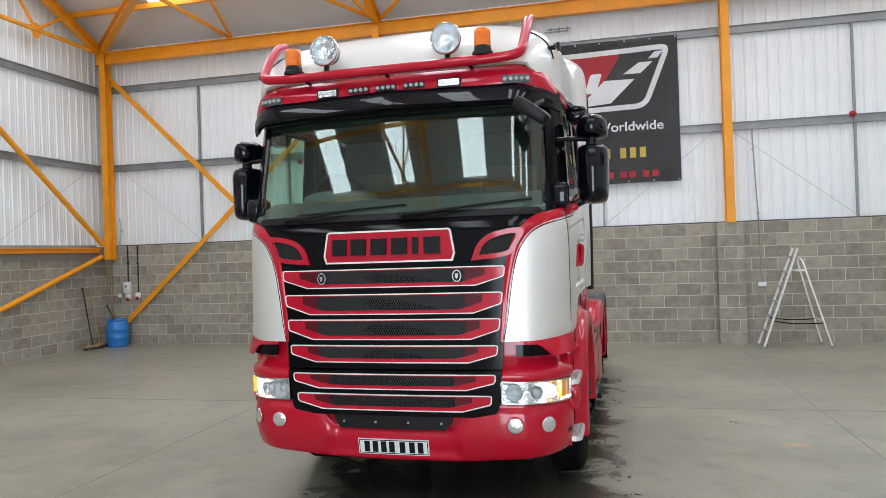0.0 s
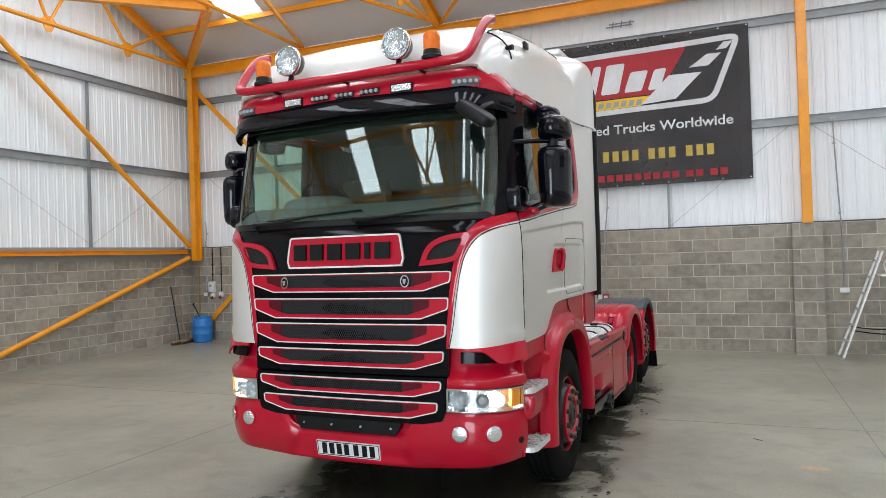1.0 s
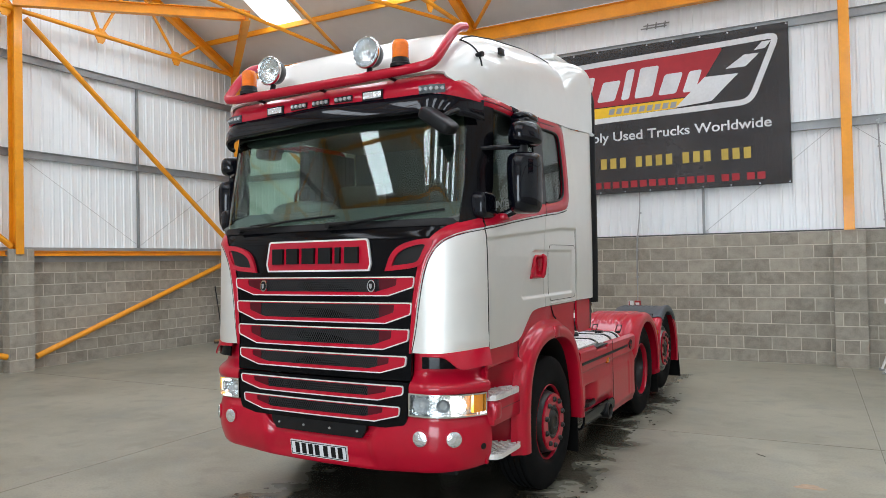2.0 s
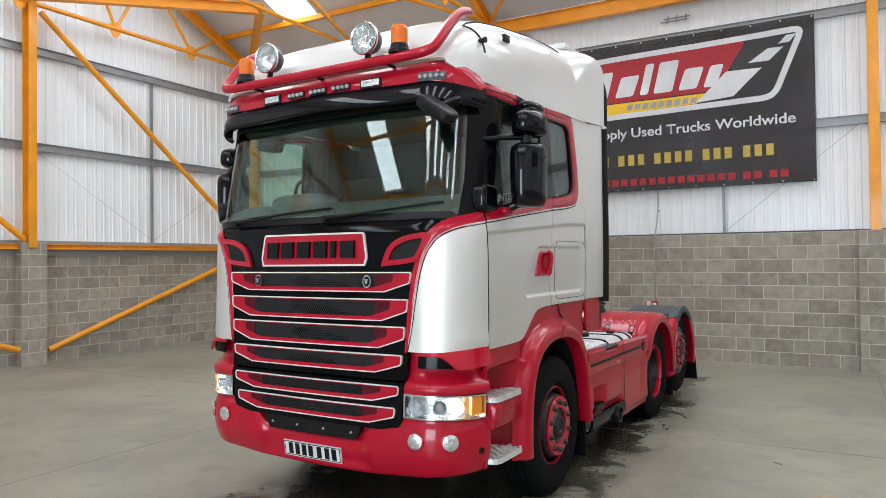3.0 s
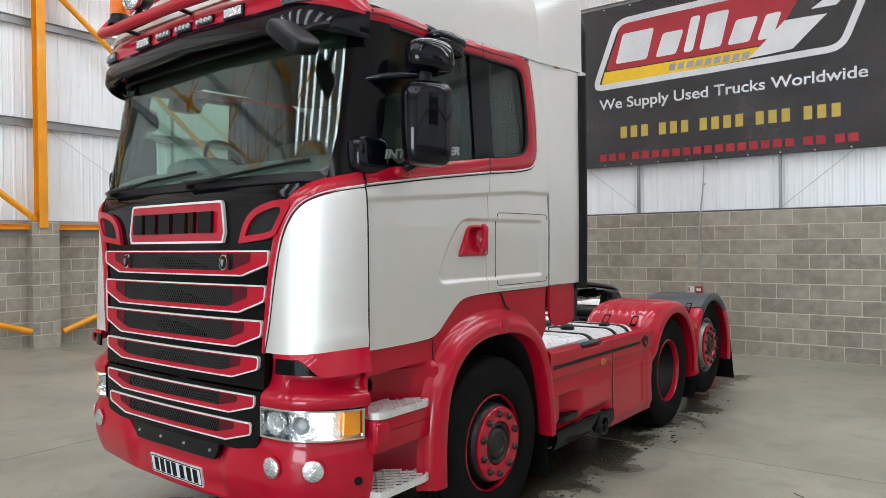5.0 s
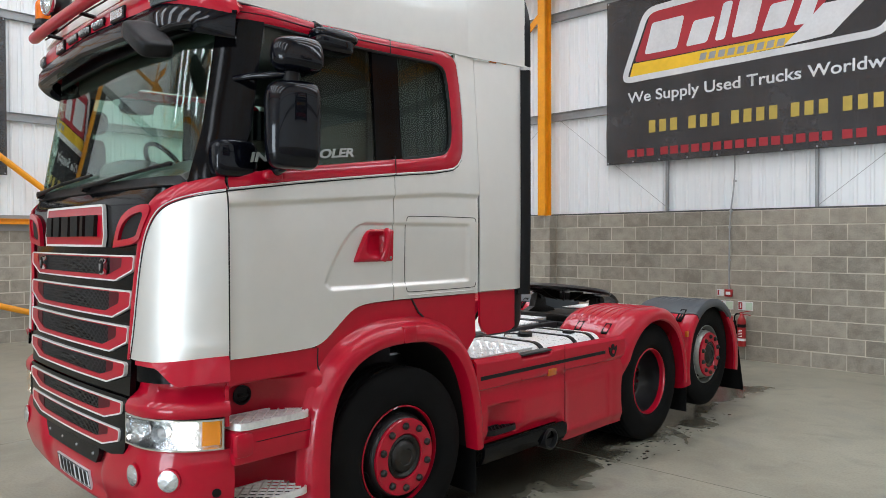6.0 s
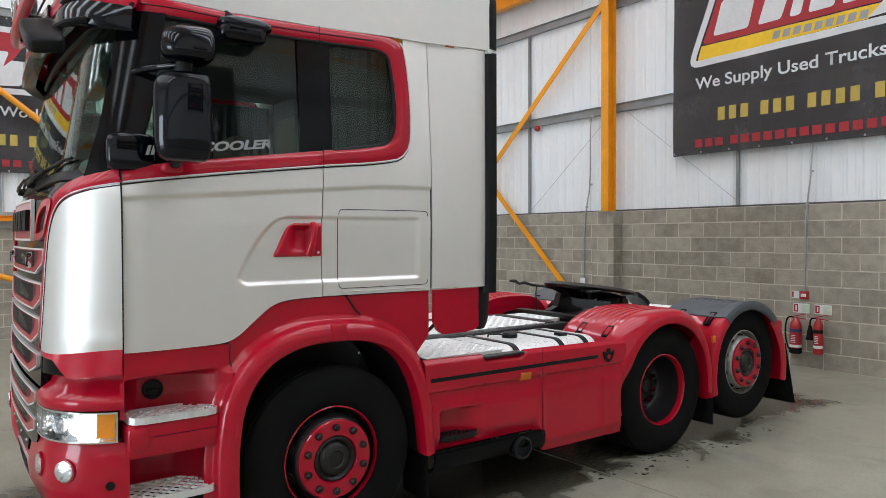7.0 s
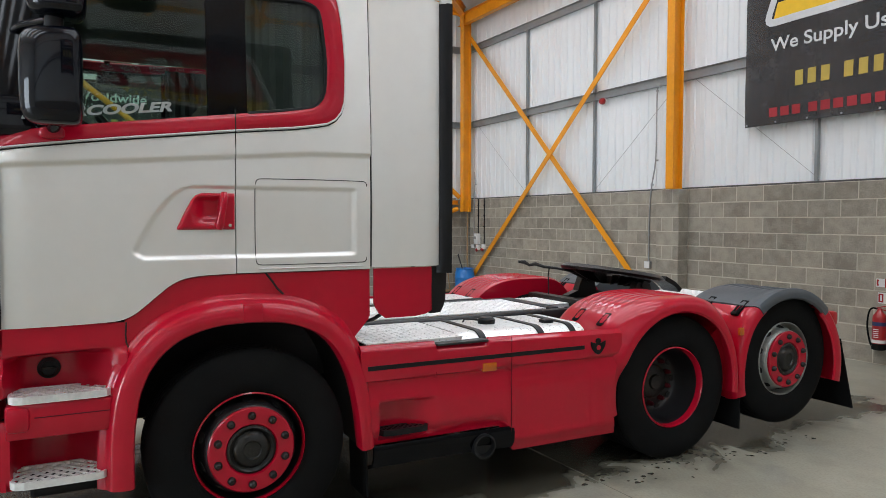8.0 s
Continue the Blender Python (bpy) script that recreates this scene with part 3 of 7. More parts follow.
column("column", (-9.42, 9.42), 1.95, 6.7)
for x in COLUMNS[1:]:
    column("column", (x, 9.405), TOP, 6.55)
for y in (3.9, -1.7, -7.5):
    column("column", (LEFT + 0.16, y), TOP - 0.1, 6.7 + 0.45 * (9.4 - y) * 0.0, "y")

# grey rails and posts that carry the sheeting
def rail(a, b, up_wall):
    bm = bmesh.new()
    beam(bm, a, b, 0.15, 0.075, 0.008)
    return structure("sheeting_rail", bm, RAIL, "grey galvanised sheeting rail across the wall", "wall rail")


for z in (4.05, 5.86):
    rail((LEFT, BACK + 0.045, z), (RIGHT, BACK + 0.045, z), 0)
    rail((LEFT - 0.04, FRONT, z), (LEFT - 0.04, BACK, z), 0)
    rail((RIGHT - 0.01, FRONT, z), (RIGHT - 0.01, BACK, z), 0)
for z in (7.7, 9.5):
    rail((LEFT - 0.04, -10, z), (LEFT - 0.04, 6.5, z), 0)
for x in (-7.2, -5.05, -0.64, 1.58, 6.05, 8.2):
    structure("sheeting_post", boxed((x - 0.02, BACK + 0.02, TOP), (x + 0.02, BACK + 0.075, 5.8)), RAIL, "slim grey galvanised post behind the sheeting rails", "wall post")
for y in (6.68, 1.1, -4.6, -11):
    structure("sheeting_post", boxed((LEFT - 0.075, y - 0.02, TOP), (LEFT - 0.02, y + 0.02, 5.8)), RAIL, "slim grey galvanised post on the gable wall", "wall post")
structure("trim", boxed((LEFT, BACK + 0.012, TOP), (RIGHT, BACK + 0.09, TOP + 0.025)), DARKTRIM, "dark grey flashing on top of the blockwork", "trim")
bm = bmesh.new()
beam(bm, (LEFT + 0.12, 9.3, 2.17), (LEFT + 0.12, FRONT, 2.17), 0.10, 0.12)
structure("tie_beam", bm, ORANGE, "orange painted steel beam along the gable wall", "steel beam")
structure("trim_gable", boxed((LEFT - 0.006, FRONT, 2.0), (LEFT + 0.03, 9.3, 2.285)), GREYTRIM, "grey steel flashing behind the orange beam", "trim")

# wall bracing: tubes on the gable, flat bars on the long wall
for a, b in (((LEFT + 0.16, 4.1, 6.55), (LEFT + 0.2, 9.3, 2.3)), ((LEFT + 0.2, 9.25, 2.02), (LEFT + 0.16, 4.25, 0.24)), ((LEFT + 0.16, -1.6, 6.55), (LEFT + 0.16, 3.8, 2.3)), ((LEFT + 0.16, -1.6, 2.0), (LEFT + 0.16, 3.7, 0.3))):
    bm = bmesh.new()
    tube(bm, [a, b], 0.055, 12)
    structure("wall_brace", bm, ORANGE, "orange tubular steel brace on the gable wall", "steel brace", 40)
for a, b in (((-9.36, BACK - 0.08, 6.07), (-3.15, BACK - 0.08, 0.08)), ((-9.3, BACK - 0.10, 0.33), (-2.95, BACK - 0.10, 6.0))):
    bm = bmesh.new()
    bar(bm, a, b, 0.014, 0.11, (0, 1, 0))
    structure("wall_brace", bm, ORANGE, "orange flat steel cross brace on the long wall", "steel brace")
for x0, x1, z0, z1 in ((-0.6, -2.7, 2.3, 3.98), (1.6, 3.65, 2.3, 3.98), (6.05, 3.95, 2.3, 3.98), (-5.05, -3.0, 2.3, 3.98), (-7.2, -9.2, 2.3, 3.98)):
    bm = bmesh.new()
    tube(bm, [(x0, BACK + 0.05, z0), (x1, BACK + 0.05, z1)], 0.004, 6)
    structure("sag_rod", bm, GALV, "thin steel sag rod between post and rail", "steel rod", 40)
for y0, y1 in ((6.65, 4.1), (6.72, 9.2)):
    bm = bmesh.new()
    tube(bm, [(LEFT - 0.03, y0, 2.35), (LEFT - 0.03, y1, 3.98)], 0.004, 6)
    structure("sag_rod", bm, GALV, "thin steel sag rod on the gable wall", "steel rod", 40)

# ---- the tractor unit ----
# Its own axes: x to its left-hand side, y from the bumper backwards, z up.
truck = thing("tractor_unit", "red and silver three-axle tractor unit parked on concrete", "truck", pose(0.105, 0.30, 0, 0, 0, -1.5))

WIDE = [(0.3, 1.215), (0.82, 1.235), (1.25, 1.25), (1.9, 1.262), (2.3, 1.252), (3.05, 1.205)]
NOSE = [(0.4, 0.03), (0.6, 0.0), (1.0, 0.0), (1.25, 0.012), (2.05, 0.045), (2.15, 0.10), (3.0, 0.25)]
FLAT, BOW, ROUND, ARC = 0.85, 0.03, 0.42, 0.64


def cab(s, z, out=0.0, nose=None, wide=None):
    """A point of the cab's front: s metres round from the middle of the nose, at height z, out metres proud."""
    y0 = lerp(NOSE, z) if nose is None else nose
    w = lerp(WIDE, z) if wide is None else wide
    a, sg = abs(s), (1 if s >= 0 else -1)
    # the panels end at y = 0.34 where the doors begin
    end = math.acos(1 - (0.34 - y0 - BOW) / ROUND) if z < 2.15 and nose is None else (1.05 + 0.14 * min(1.0, max(0.0, (z - 2.15) / 0.25)))
    turn = end / (1.335 - FLAT)
    if a <= FLAT:
        x, y, nx, ny = a, y0 + BOW * (a / FLAT) ** 2, 0.07 * a / FLAT, -1.0
    elif (a - FLAT) * turn <= math.pi / 2:
        th = (a - FLAT) * turn
        x, y = FLAT + (w - FLAT) * math.sin(th), y0 + BOW + ROUND * (1 - math.cos(th))
        nx, ny = math.sin(th) * ROUND, -math.cos(th) * (w - FLAT)
    else:
        x, y, nx, ny = w, y0 + BOW + ROUND + ((a - FLAT) - math.pi / 2 / turn), 1.0, 0.0
    k = math.hypot(nx, ny)
    return Vector((sg * (x + out * nx / k), y + out * ny / k, z))


def side(y, z, out=0.0):
    """A point of the cab's flank at y, z."""
    y0, w = lerp(NOSE, z) + BOW, lerp(WIDE, z)
    if y >= y0 + ROUND:
        return Vector((w + out, y, z))
    c = min(1.0, max(0.0, 1 - (y - y0) / ROUND))
    return Vector((FLAT + (w - FLAT) * math.sqrt(1 - c * c) + out, y, z))


def ease(a, b, x):
    t = min(1.0, max(0.0, (x - a) / (b - a)))
    return t * t * (3 - 2 * t)


def steps(a, b, n):
    return [a + (b - a) * i / n for i in range(n + 1)]


def both(name, build, material, parent=None, label="", smooth=40):
    """The same part on both flanks."""
    return [part(name, build(), material, parent or truck, label, smooth, flip=f) for f in (False, True)]


# silver corner panels and their red edging
EDGE = [(0.80, 1.26), (0.815, 1.40), (0.84, 1.60), (0.875, 1.80), (0.92, 1.92), (0.99, 2.01), (1.08, 2.055), (1.2, 2.085), (1.335, 2.10)]
LIMIT = [(1.06, 0.795)] + [(z, s) for s, z in EDGE] + [(2.16, 1.36)]
S_END = 1.335


def corner_panel():
    ss = [0.80, 0.804, 0.809, 0.815, 0.825, 0.84, 0.855, 0.875, 0.895] + steps(0.92, S_END, 18)
    return skin(bmesh.new(), [[cab(s, zz, 0.004 + 0.018 * max(0, 1 - abs(zz - 1.33) / 0.05) * max(0, min(1, (s - 1.0) / 0.2)) * 0.5) for zz in steps(1.258, lerp(EDGE, s), 26)] for s in ss], 0.02)


both("corner_panel", corner_panel, SILVER, label="silver metallic corner panel of the cab")


def edging():
    pts = smooth_line([(0.795, 1.255), (0.803, 1.32), (0.812, 1.40), (0.832, 1.60), (0.866, 1.80), (0.908, 1.93), (0.98, 2.03), (1.08, 2.08), (1.2, 2.115), (1.335, 2.14)], 2)
    rows = []
    for i, (s, z) in enumerate(pts):
        a, b = pts[max(i - 1, 0)], pts[min(i + 1, len(pts) - 1)]
        d = Vector((b[0] - a[0], b[1] - a[1])).normalized()
        n = Vector((-d.y, d.x))
        w = 0.008 + 0.034 * min(1.0, 1.4 * i / len(pts))
        rows.append([cab(s + n.x * k * w, z + n.y * k * w, 0.012 if abs(k) < 0.9 else 0.004) for k in (-1, -0.6, 0, 0.6, 1)])
    return skin(bmesh.new(), rows, 0.012)


def edging_line():
    pts = smooth_line([(0.80, 1.26), (0.829, 1.40), (0.854, 1.60), (0.888, 1.795), (0.928, 1.91), (0.995, 2.002), (1.085, 2.048), (1.2, 2.078), (1.335, 2.098)], 2)
    return tube(bmesh.new(), [cab(s, z, 0.006) for s, z in pts], 0.004, 6)


def edging_dark():
    pts = smooth_line([(0.808, 1.26), (0.838, 1.40), (0.863, 1.60), (0.896, 1.79), (0.935, 1.90), (1.0, 1.99), (1.088, 2.037), (1.2, 2.067), (1.335, 2.087)], 2)
    return tube(bmesh.new(), [cab(s, z, 0.005) for s, z in pts], 0.003, 6)


both("pinstripe_edge", edging_dark, DARK, label="thin dark line beside the pinstripe")
both("red_edging", edging, RED, label="curved red edging strip of the cab corner")
both("pinstripe", edging_line, LINE, label="thin white pinstripe")

# black nose panel
ROWZ = steps(1.068, 2.155, 34)
front_panel = part("front_panel", skin(bmesh.new(), [[cab(lerp(LIMIT, z) * k, z, -0.004) for k in steps(-1, 1, 48)] for z in ROWZ], -0.03), BLACK, truck, "gloss black front panel between the cab corners")


def on_nose(out=0.0):
    return lambda u, v, d: cab(u, v, out + d)


def hexa(xl, xr, zt, zb, cut, low):
    """A grille slot: straight above, its lower edge drawn in at both ends."""
    h = zt - zb
    return [(xl + low, zb), (xr - low, zb), (xr - cut, zb + h * 0.42), (xr, zb + h * 0.55), (xr + 0.004, zt - 0.012), (xr - 0.008, zt), (xl + 0.008, zt), (xl - 0.004, zt - 0.012), (xl, zb + h * 0.55), (xl + cut, zb + h * 0.42)]


def dense(poly, step=0.06):
    out = []
    for i in range(len(poly)):
        a, b = poly[i], poly[(i + 1) % len(poly)]
        n = max(1, int(math.hypot(b[0] - a[0], b[1] - a[1]) / step))
        out += [(a[0] + (b[0] - a[0]) * k / n, a[1] + (b[1] - a[1]) * k / n) for k in range(n)]
    return out


def grille_slot(half, zt, zb, mesh_half, name="grille_slot"):
    h = zt - zb
    o = dense(hexa(-half, half, zt, zb, 0.012, 0.20))
    i1 = inset(o, 0.0075)
    ih = half - 0.13
    zi, zj = zt - 0.014, zb + 0.030
    # as many points on the inner outline as on the outer one
    inner = []
    for u, v in i1:
        k = (v - zb) / h
        lim = ih if k > 0.42 else ih - 0.14 * (1 - k / 0.42)
        inner.append((max(-lim, min(lim, u * (ih / half))), max(zj, min(zi, zj + (zi - zj) * (v - zb - 0.010) / (h - 0.020)))))
    slot = part(name, ring_prism(bmesh.new(), i1, inner, on_nose(-0.006), -0.02, 0.016), RED, truck, "red grille slot frame with white outline and black mesh", 30)
    part("outline", ring_prism(bmesh.new(), o, i1, on_nose(-0.006), 0, 0.020), LINE, slot, "white outline of a grille slot", 30)
    # dull red cheeks beside the mesh
    for sg in (1, -1):
        bm = bmesh.new()
        prism(bm, [(sg * mesh_half, zj), (sg * (ih - 0.12), zj), (sg * (ih - 0.01), zj + (zi - zj) * 0.45), (sg * (ih - 0.005), zi), (sg * mesh_half, zi)], on_nose(0.0035), 0.004)
        part("cheek", bm, CHEEK, slot, "dark maroon cheek beside the grille mesh", 0)
    bm = bmesh.new()
    prism(bm, dense([(-mesh_half, zj), (mesh_half, zj), (mesh_half, zi), (-mesh_half, zi)], 0.1), on_nose(-0.001), 0.002)
    part("mesh_backing", bm, DARK, slot, "dark opening behind the mesh", 0)
    # woven wire
    bm = bmesh.new()
    n = int(mesh_half * 2 / 0.018)
    hh = zi - zj
    for k in range(-6, n + 6):
        u0 = -mesh_half + 2 * mesh_half * k / n
        for slope in (0.55, -0.55):
            a0, a1 = u0, u0 + slope * hh
            lo, hi = 0.0, 1.0
            if slope > 0:
                if a1 > mesh_half:
                    hi = (mesh_half - a0) / (a1 - a0)
                if a0 < -mesh_half:
                    lo = (-mesh_half - a0) / (a1 - a0)
            else:
                if a1 < -mesh_half:
                    hi = (-mesh_half - a0) / (a1 - a0)
                if a0 > mesh_half:
                    lo = (mesh_half - a0) / (a1 - a0)
            if hi - lo < 0.05 or hi < 0 or lo > 1:
                continue
            p, q = cab(a0 + (a1 - a0) * lo, zj + hh * lo, 0.006), cab(a0 + (a1 - a0) * hi, zj + hh * hi, 0.006)
            w = 0.0022
            vs = [bm.verts.new(c) for c in (p - Vector((w, 0, 0)), p + Vector((w, 0, 0)), q + Vector((w, 0, 0)), q - Vector((w, 0, 0)))]
            bm.faces.new(vs)
    part("wire_mesh", bm, MESH, slot, "black woven wire mesh", 0, recalc=False)
    return slot


for half, zt, zb, mh in ((0.825, 1.775, 1.640, 0.55), (0.805, 1.597, 1.450, 0.55), (0.785, 1.418, 1.272, 0.55), (0.765, 1.235, 1.112, 0.54)):
    slot = grille_slot(half, zt, zb, mh)
    if zt > 1.7:
        for sg in (1, -1):
            bm = bmesh.new()
            prism(bm, [(0.033 * math.sin(math.tau * k / 16), 0.043 * math.cos(math.tau * k / 16)) for k in range(16)], lambda u, v, d: cab(sg * 0.50 + u, 1.712 + v, 0.012 + d), 0.022)
            b = part("shield_emblem", bm, CHROME, truck, "small oval chrome emblem on the grille")
            bm = bmesh.new()
            prism(bm, [(0.024 * math.sin(math.tau * k / 16), 0.034 * math.cos(math.tau * k / 16)) for k in range(16)], lambda u, v, d: cab(sg * 0.50 + u, 1.712 + v, 0.034 + d), 0.004)
            ec = part("emblem_centre", bm, INK, b, "dark centre of the emblem", 0)
            bm = bmesh.new()
            prism(bm, [(-0.012, 0.016), (-0.009, -0.010), (0, -0.022), (0.009, -0.010), (0.012, 0.016)], lambda u, v, d: cab(sg * 0.50 + u, 1.712 + v, 0.038 + d), 0.003)
            part("emblem_device", bm, GALV, ec, "small grey device", 0)

# lower grille panel
LOWP = [(0.742, 0.60), (0.76, 0.735), (0.80, 0.765), (1.055, 0.785)]
part("lower_grille_panel", skin(bmesh.new(), [[cab(lerp(LOWP, z) * k, z, 0.004) for k in steps(-1, 1, 30)] for z in steps(0.742, 1.058, 12)], -0.04), BLACK, truck, "gloss black lower grille panel")
for half, zt, zb, mh in ((0.745, 1.036, 0.925, 0.46), (0.715, 0.893, 0.778, 0.46)):
    grille_slot(half, zt, zb, mh, "lower_grille_slot")

# badge: red plate with a white outline and six dark blocks
bo = dense([(-0.47, 1.815), (0.47, 1.815), (0.488, 1.87), (0.462, 2.03), (0.445, 2.045), (-0.445, 2.045), (-0.462, 2.03), (-0.488, 1.87)], 0.05)
badge = part("name_badge", prism(bmesh.new(), inset(bo, 0.012), on_nose(0.0), 0.014), RED, truck, "red name badge with white outline and dark blocks", 30)
part("outline", ring_prism(bmesh.new(), bo, inset(bo, 0.012), on_nose(0.0), 0, 0.018), LINE, badge, "white outline of the badge", 30)
for k, (cx, w) in enumerate(((-0.360, 0.105), (-0.215, 0.108), (-0.062, 0.112), (0.092, 0.112), (0.207, 0.04), (0.328, 0.115))):
    o = dense([(cx - w / 2, 1.872), (cx + w / 2, 1.872), (cx + w / 2, 1.988), (cx - w / 2, 1.988)], 0.03)
    bm = bmesh.new()
    prism(bm, o, on_nose(0.012), 0.022)
    part("dark_block", bm, INK, badge, "plain dark block on the badge", 0)

# red-framed ducts beside the badge
for sg in (1, -1):
    o = smooth_line([(sg * x, z) for x, z in ((0.60, 1.812), (0.875, 1.835), (0.905, 1.90), (0.985, 2.03), (0.86, 2.028), (0.72, 1.995), (0.64, 1.93), (0.60, 1.812))], 2)[:-1]
    i = smooth_line([(sg * x, z) for x, z in ((0.655, 1.850), (0.85, 1.866), (0.872, 1.905), (0.925, 1.992), (0.85, 1.990), (0.745, 1.963), (0.682, 1.918), (0.655, 1.850))], 2)[:-1]
    if sg < 0:
        o, i = o[::-1], i[::-1]
    duct = part("side_duct", ring_prism(bmesh.new(), o, i, on_nose(-0.002), 0, 0.022), RED, truck, "red duct frame beside the badge", 30)
    part("duct_insert", prism(bmesh.new(), i, on_nose(-0.003), 0.006), DARK, duct, "dark insert of the duct", 0)

# windscreen, pillars, cowl
part("windscreen", skin(bmesh.new(), [[cab(1.24 * k, z, 0.0) for k in steps(-1, 1, 40)] for z in steps(2.15, 3.0, 12)], -0.006), WINDSCREEN, truck, "large curved windscreen reflecting the rooflights").visible_shadow = False
both("a_pillar", lambda: skin(bmesh.new(), [[cab(s, z, 0.008) for z in steps(2.13, 2.968, 14)] for s in steps(1.142, 1.37, 8)], 0.05), BLACK, label="gloss black windscreen pillar")
part("cowl", skin(bmesh.new(), [[cab(1.22 * k, z, 0.006) for k in steps(-1, 1, 40)] for z in (2.12, 2.145, 2.168)], -0.03), PLASTIC, truck, "black plastic cowl below the windscreen")
part("header_band", skin(bmesh.new(), [[cab(1.23 * k, z, 0.010) for k in steps(-1, 1, 40)] for z in (2.90, 2.95, 3.05)], -0.03), PLASTIC, truck, "black band along the top of the windscreen")


def wiper(s0, z0, s1, z1):
    """Arm from a pivot on the cowl to the middle of a blade that follows the curve of the glass."""
    sm, zm = (s0 + s1) / 2, (z0 + z1) / 2
    w = part("wiper", tube(bmesh.new(), [cab(s0 - 0.10, 2.150, 0.012), cab(s0 - 0.08, 2.156, 0.045), cab(s0 + 0.15, 2.165, 0.052), cab(sm, zm, 0.040)], [0.018, 0.016, 0.011, 0.008], 8), PLASTIC, truck, "black windscreen wiper resting on the glass")
    part("wiper_pivot", tube(bmesh.new(), [cab(s0 - 0.10, 2.150, 0.0), cab(s0 - 0.10, 2.150, 0.05)], [0.03, 0.022], 14), PLASTIC, w, "black pivot cap")
    part("wiper_blade", tube(bmesh.new(), [cab(s0 + (s1 - s0) * k, z0 + (z1 - z0) * k, 0.020) for k in steps(0, 1, 10)], 0.009, 6), PLASTIC, w, "black wiper blade")
    part("blade_spine", tube(bmesh.new(), [cab(sm + (s1 - s0) * k, zm + (z1 - z0) * k, 0.036 - 0.05 * abs(k)) for k in steps(-0.3, 0.3, 6)], 0.006, 6), PLASTIC, w, "black spine of the blade")


wiper(-0.72, 2.178, 0.13, 2.222)
wiper(0.19, 2.160, 1.03, 2.225)


# sun visor, red header with lamps
def vis(s, z, y0, out=0.0):
    return cab(s, z, out, y0, 1.225)


def blunt(p, y):
    """Ends the wrapped bands on one plane across the cab."""
    p.y = min(p.y, y)
    return p


VIS = [(2.905, 0.17), (2.893, 0.13), (2.892, 0.098), (2.906, 0.083), (2.97, 0.088), (3.035, 0.13)]
part("sun_visor", skin(bmesh.new(), [[blunt(vis(1.36 * k, z + 0.03 * (1 - abs(k)) ** 2 - 0.045 * ease(0.66, 1.0, abs(k)), y), 0.41) for k in steps(-1, 1, 60)] for z, y in VIS], -0.008), MIRROR_CASE, truck, "gloss black external sun visor")
HEAD = [(3.03, 0.122), (3.06, 0.118), (3.12, 0.135), (3.165, 0.165), (3.185, 0.21), (3.19, 0.32)]
part("roof_header", skin(bmesh.new(), [[blunt(vis(1.34 * k, 3.03 + (z - 3.03) * (1 - 0.72 * ease(0.84, 1.0, abs(k))) - 0.065 * ease(0.66, 1.0, abs(k)), y), 0.43) for k in steps(-1, 1, 60)] for z, y in HEAD], -0.02), RED, truck, "red roof header band with marker lamps")


def marker(s0, s1, z0, z1, leds, face=None):
    frame_bm = prism(bmesh.new(), dense([(s0, z0), (s1, z0), (s1, z1), (s0, z1)], 0.03), lambda u, v, d: vis(u, v, 0.12, d), 0.012)
    mk = part("marker_lamp", frame_bm, face or PLASTIC, truck, "row of small white marker lamps in the header", 0)
    if leds:
        n = leds
        for k in range(n):
            c = s0 + (s1 - s0) * (k + 0.5) / n
            bm = bmesh.new()
            p = vis(c, (z0 + z1) / 2, 0.12, 0.010)
            q = vis(c, (z0 + z1) / 2, 0.12, 0.024)
            tube(bm, [p, q], [0.016, 0.013], 12)
            part("led", bm, LED, mk)
    else:
        bm = prism(bmesh.new(), dense([(s0 + 0.012, z0 + 0.01), (s1 - 0.012, z0 + 0.01), (s1 - 0.012, z1 - 0.01), (s0 + 0.012, z1 - 0.01)], 0.03), lambda u, v, d: vis(u, v, 0.12, 0.011 + d), 0.006)
        part("lamp_lens", bm, REFLECT, mk, "clear lamp lens", 0)


for c in (-0.21, 0.0, 0.21):
    marker(c - 0.078, c + 0.078, 3.048, 3.092, 4)
for c in (-0.455, 0.465):
    marker(c - 0.085, c + 0.085, 3.035, 3.10, 0)
for c in (-0.94, 0.94):
    marker(c - 0.10, c + 0.10, 3.028, 3.085, 5, GREY_PLASTIC)

# roof shell
ROOF_TOP = [(0.20, 3.20), (0.24, 3.30), (0.32, 3.42), (0.45, 3.53), (0.70, 3.63), (1.0, 3.695), (1.6, 3.78), (2.0, 3.80), (2.3, 3.765), (2.57, 3.745), (2.63, 3.715)]
ROOF_HALF = [(0.20, 1.02), (0.30, 1.10), (0.45, 1.165), (0.70, 1.195), (1.2, 1.207), (2.0, 1.215), (2.1, 1.218), (2.2, 1.232), (2.45, 1.272), (2.62, 1.288)]
ROOF_BASE = [(0.20, 3.15), (0.34, 3.055), (0.90, 3.03), (1.47, 3.042), (1.9, 3.06), (2.66, 3.07)]


def roof_section(y, n=4.2):
    hw, top, base = lerp(ROOF_HALF, y), lerp(ROOF_TOP, y), lerp(ROOF_BASE, y)
    out = []
    for k in range(41):
        a = math.pi * k / 40
        c, s = math.cos(a), math.sin(a)
        out.append(Vector((hw * math.copysign(abs(c) ** (2 / n), c), y, base + (top - base) * s ** (2 / n))))
    return out


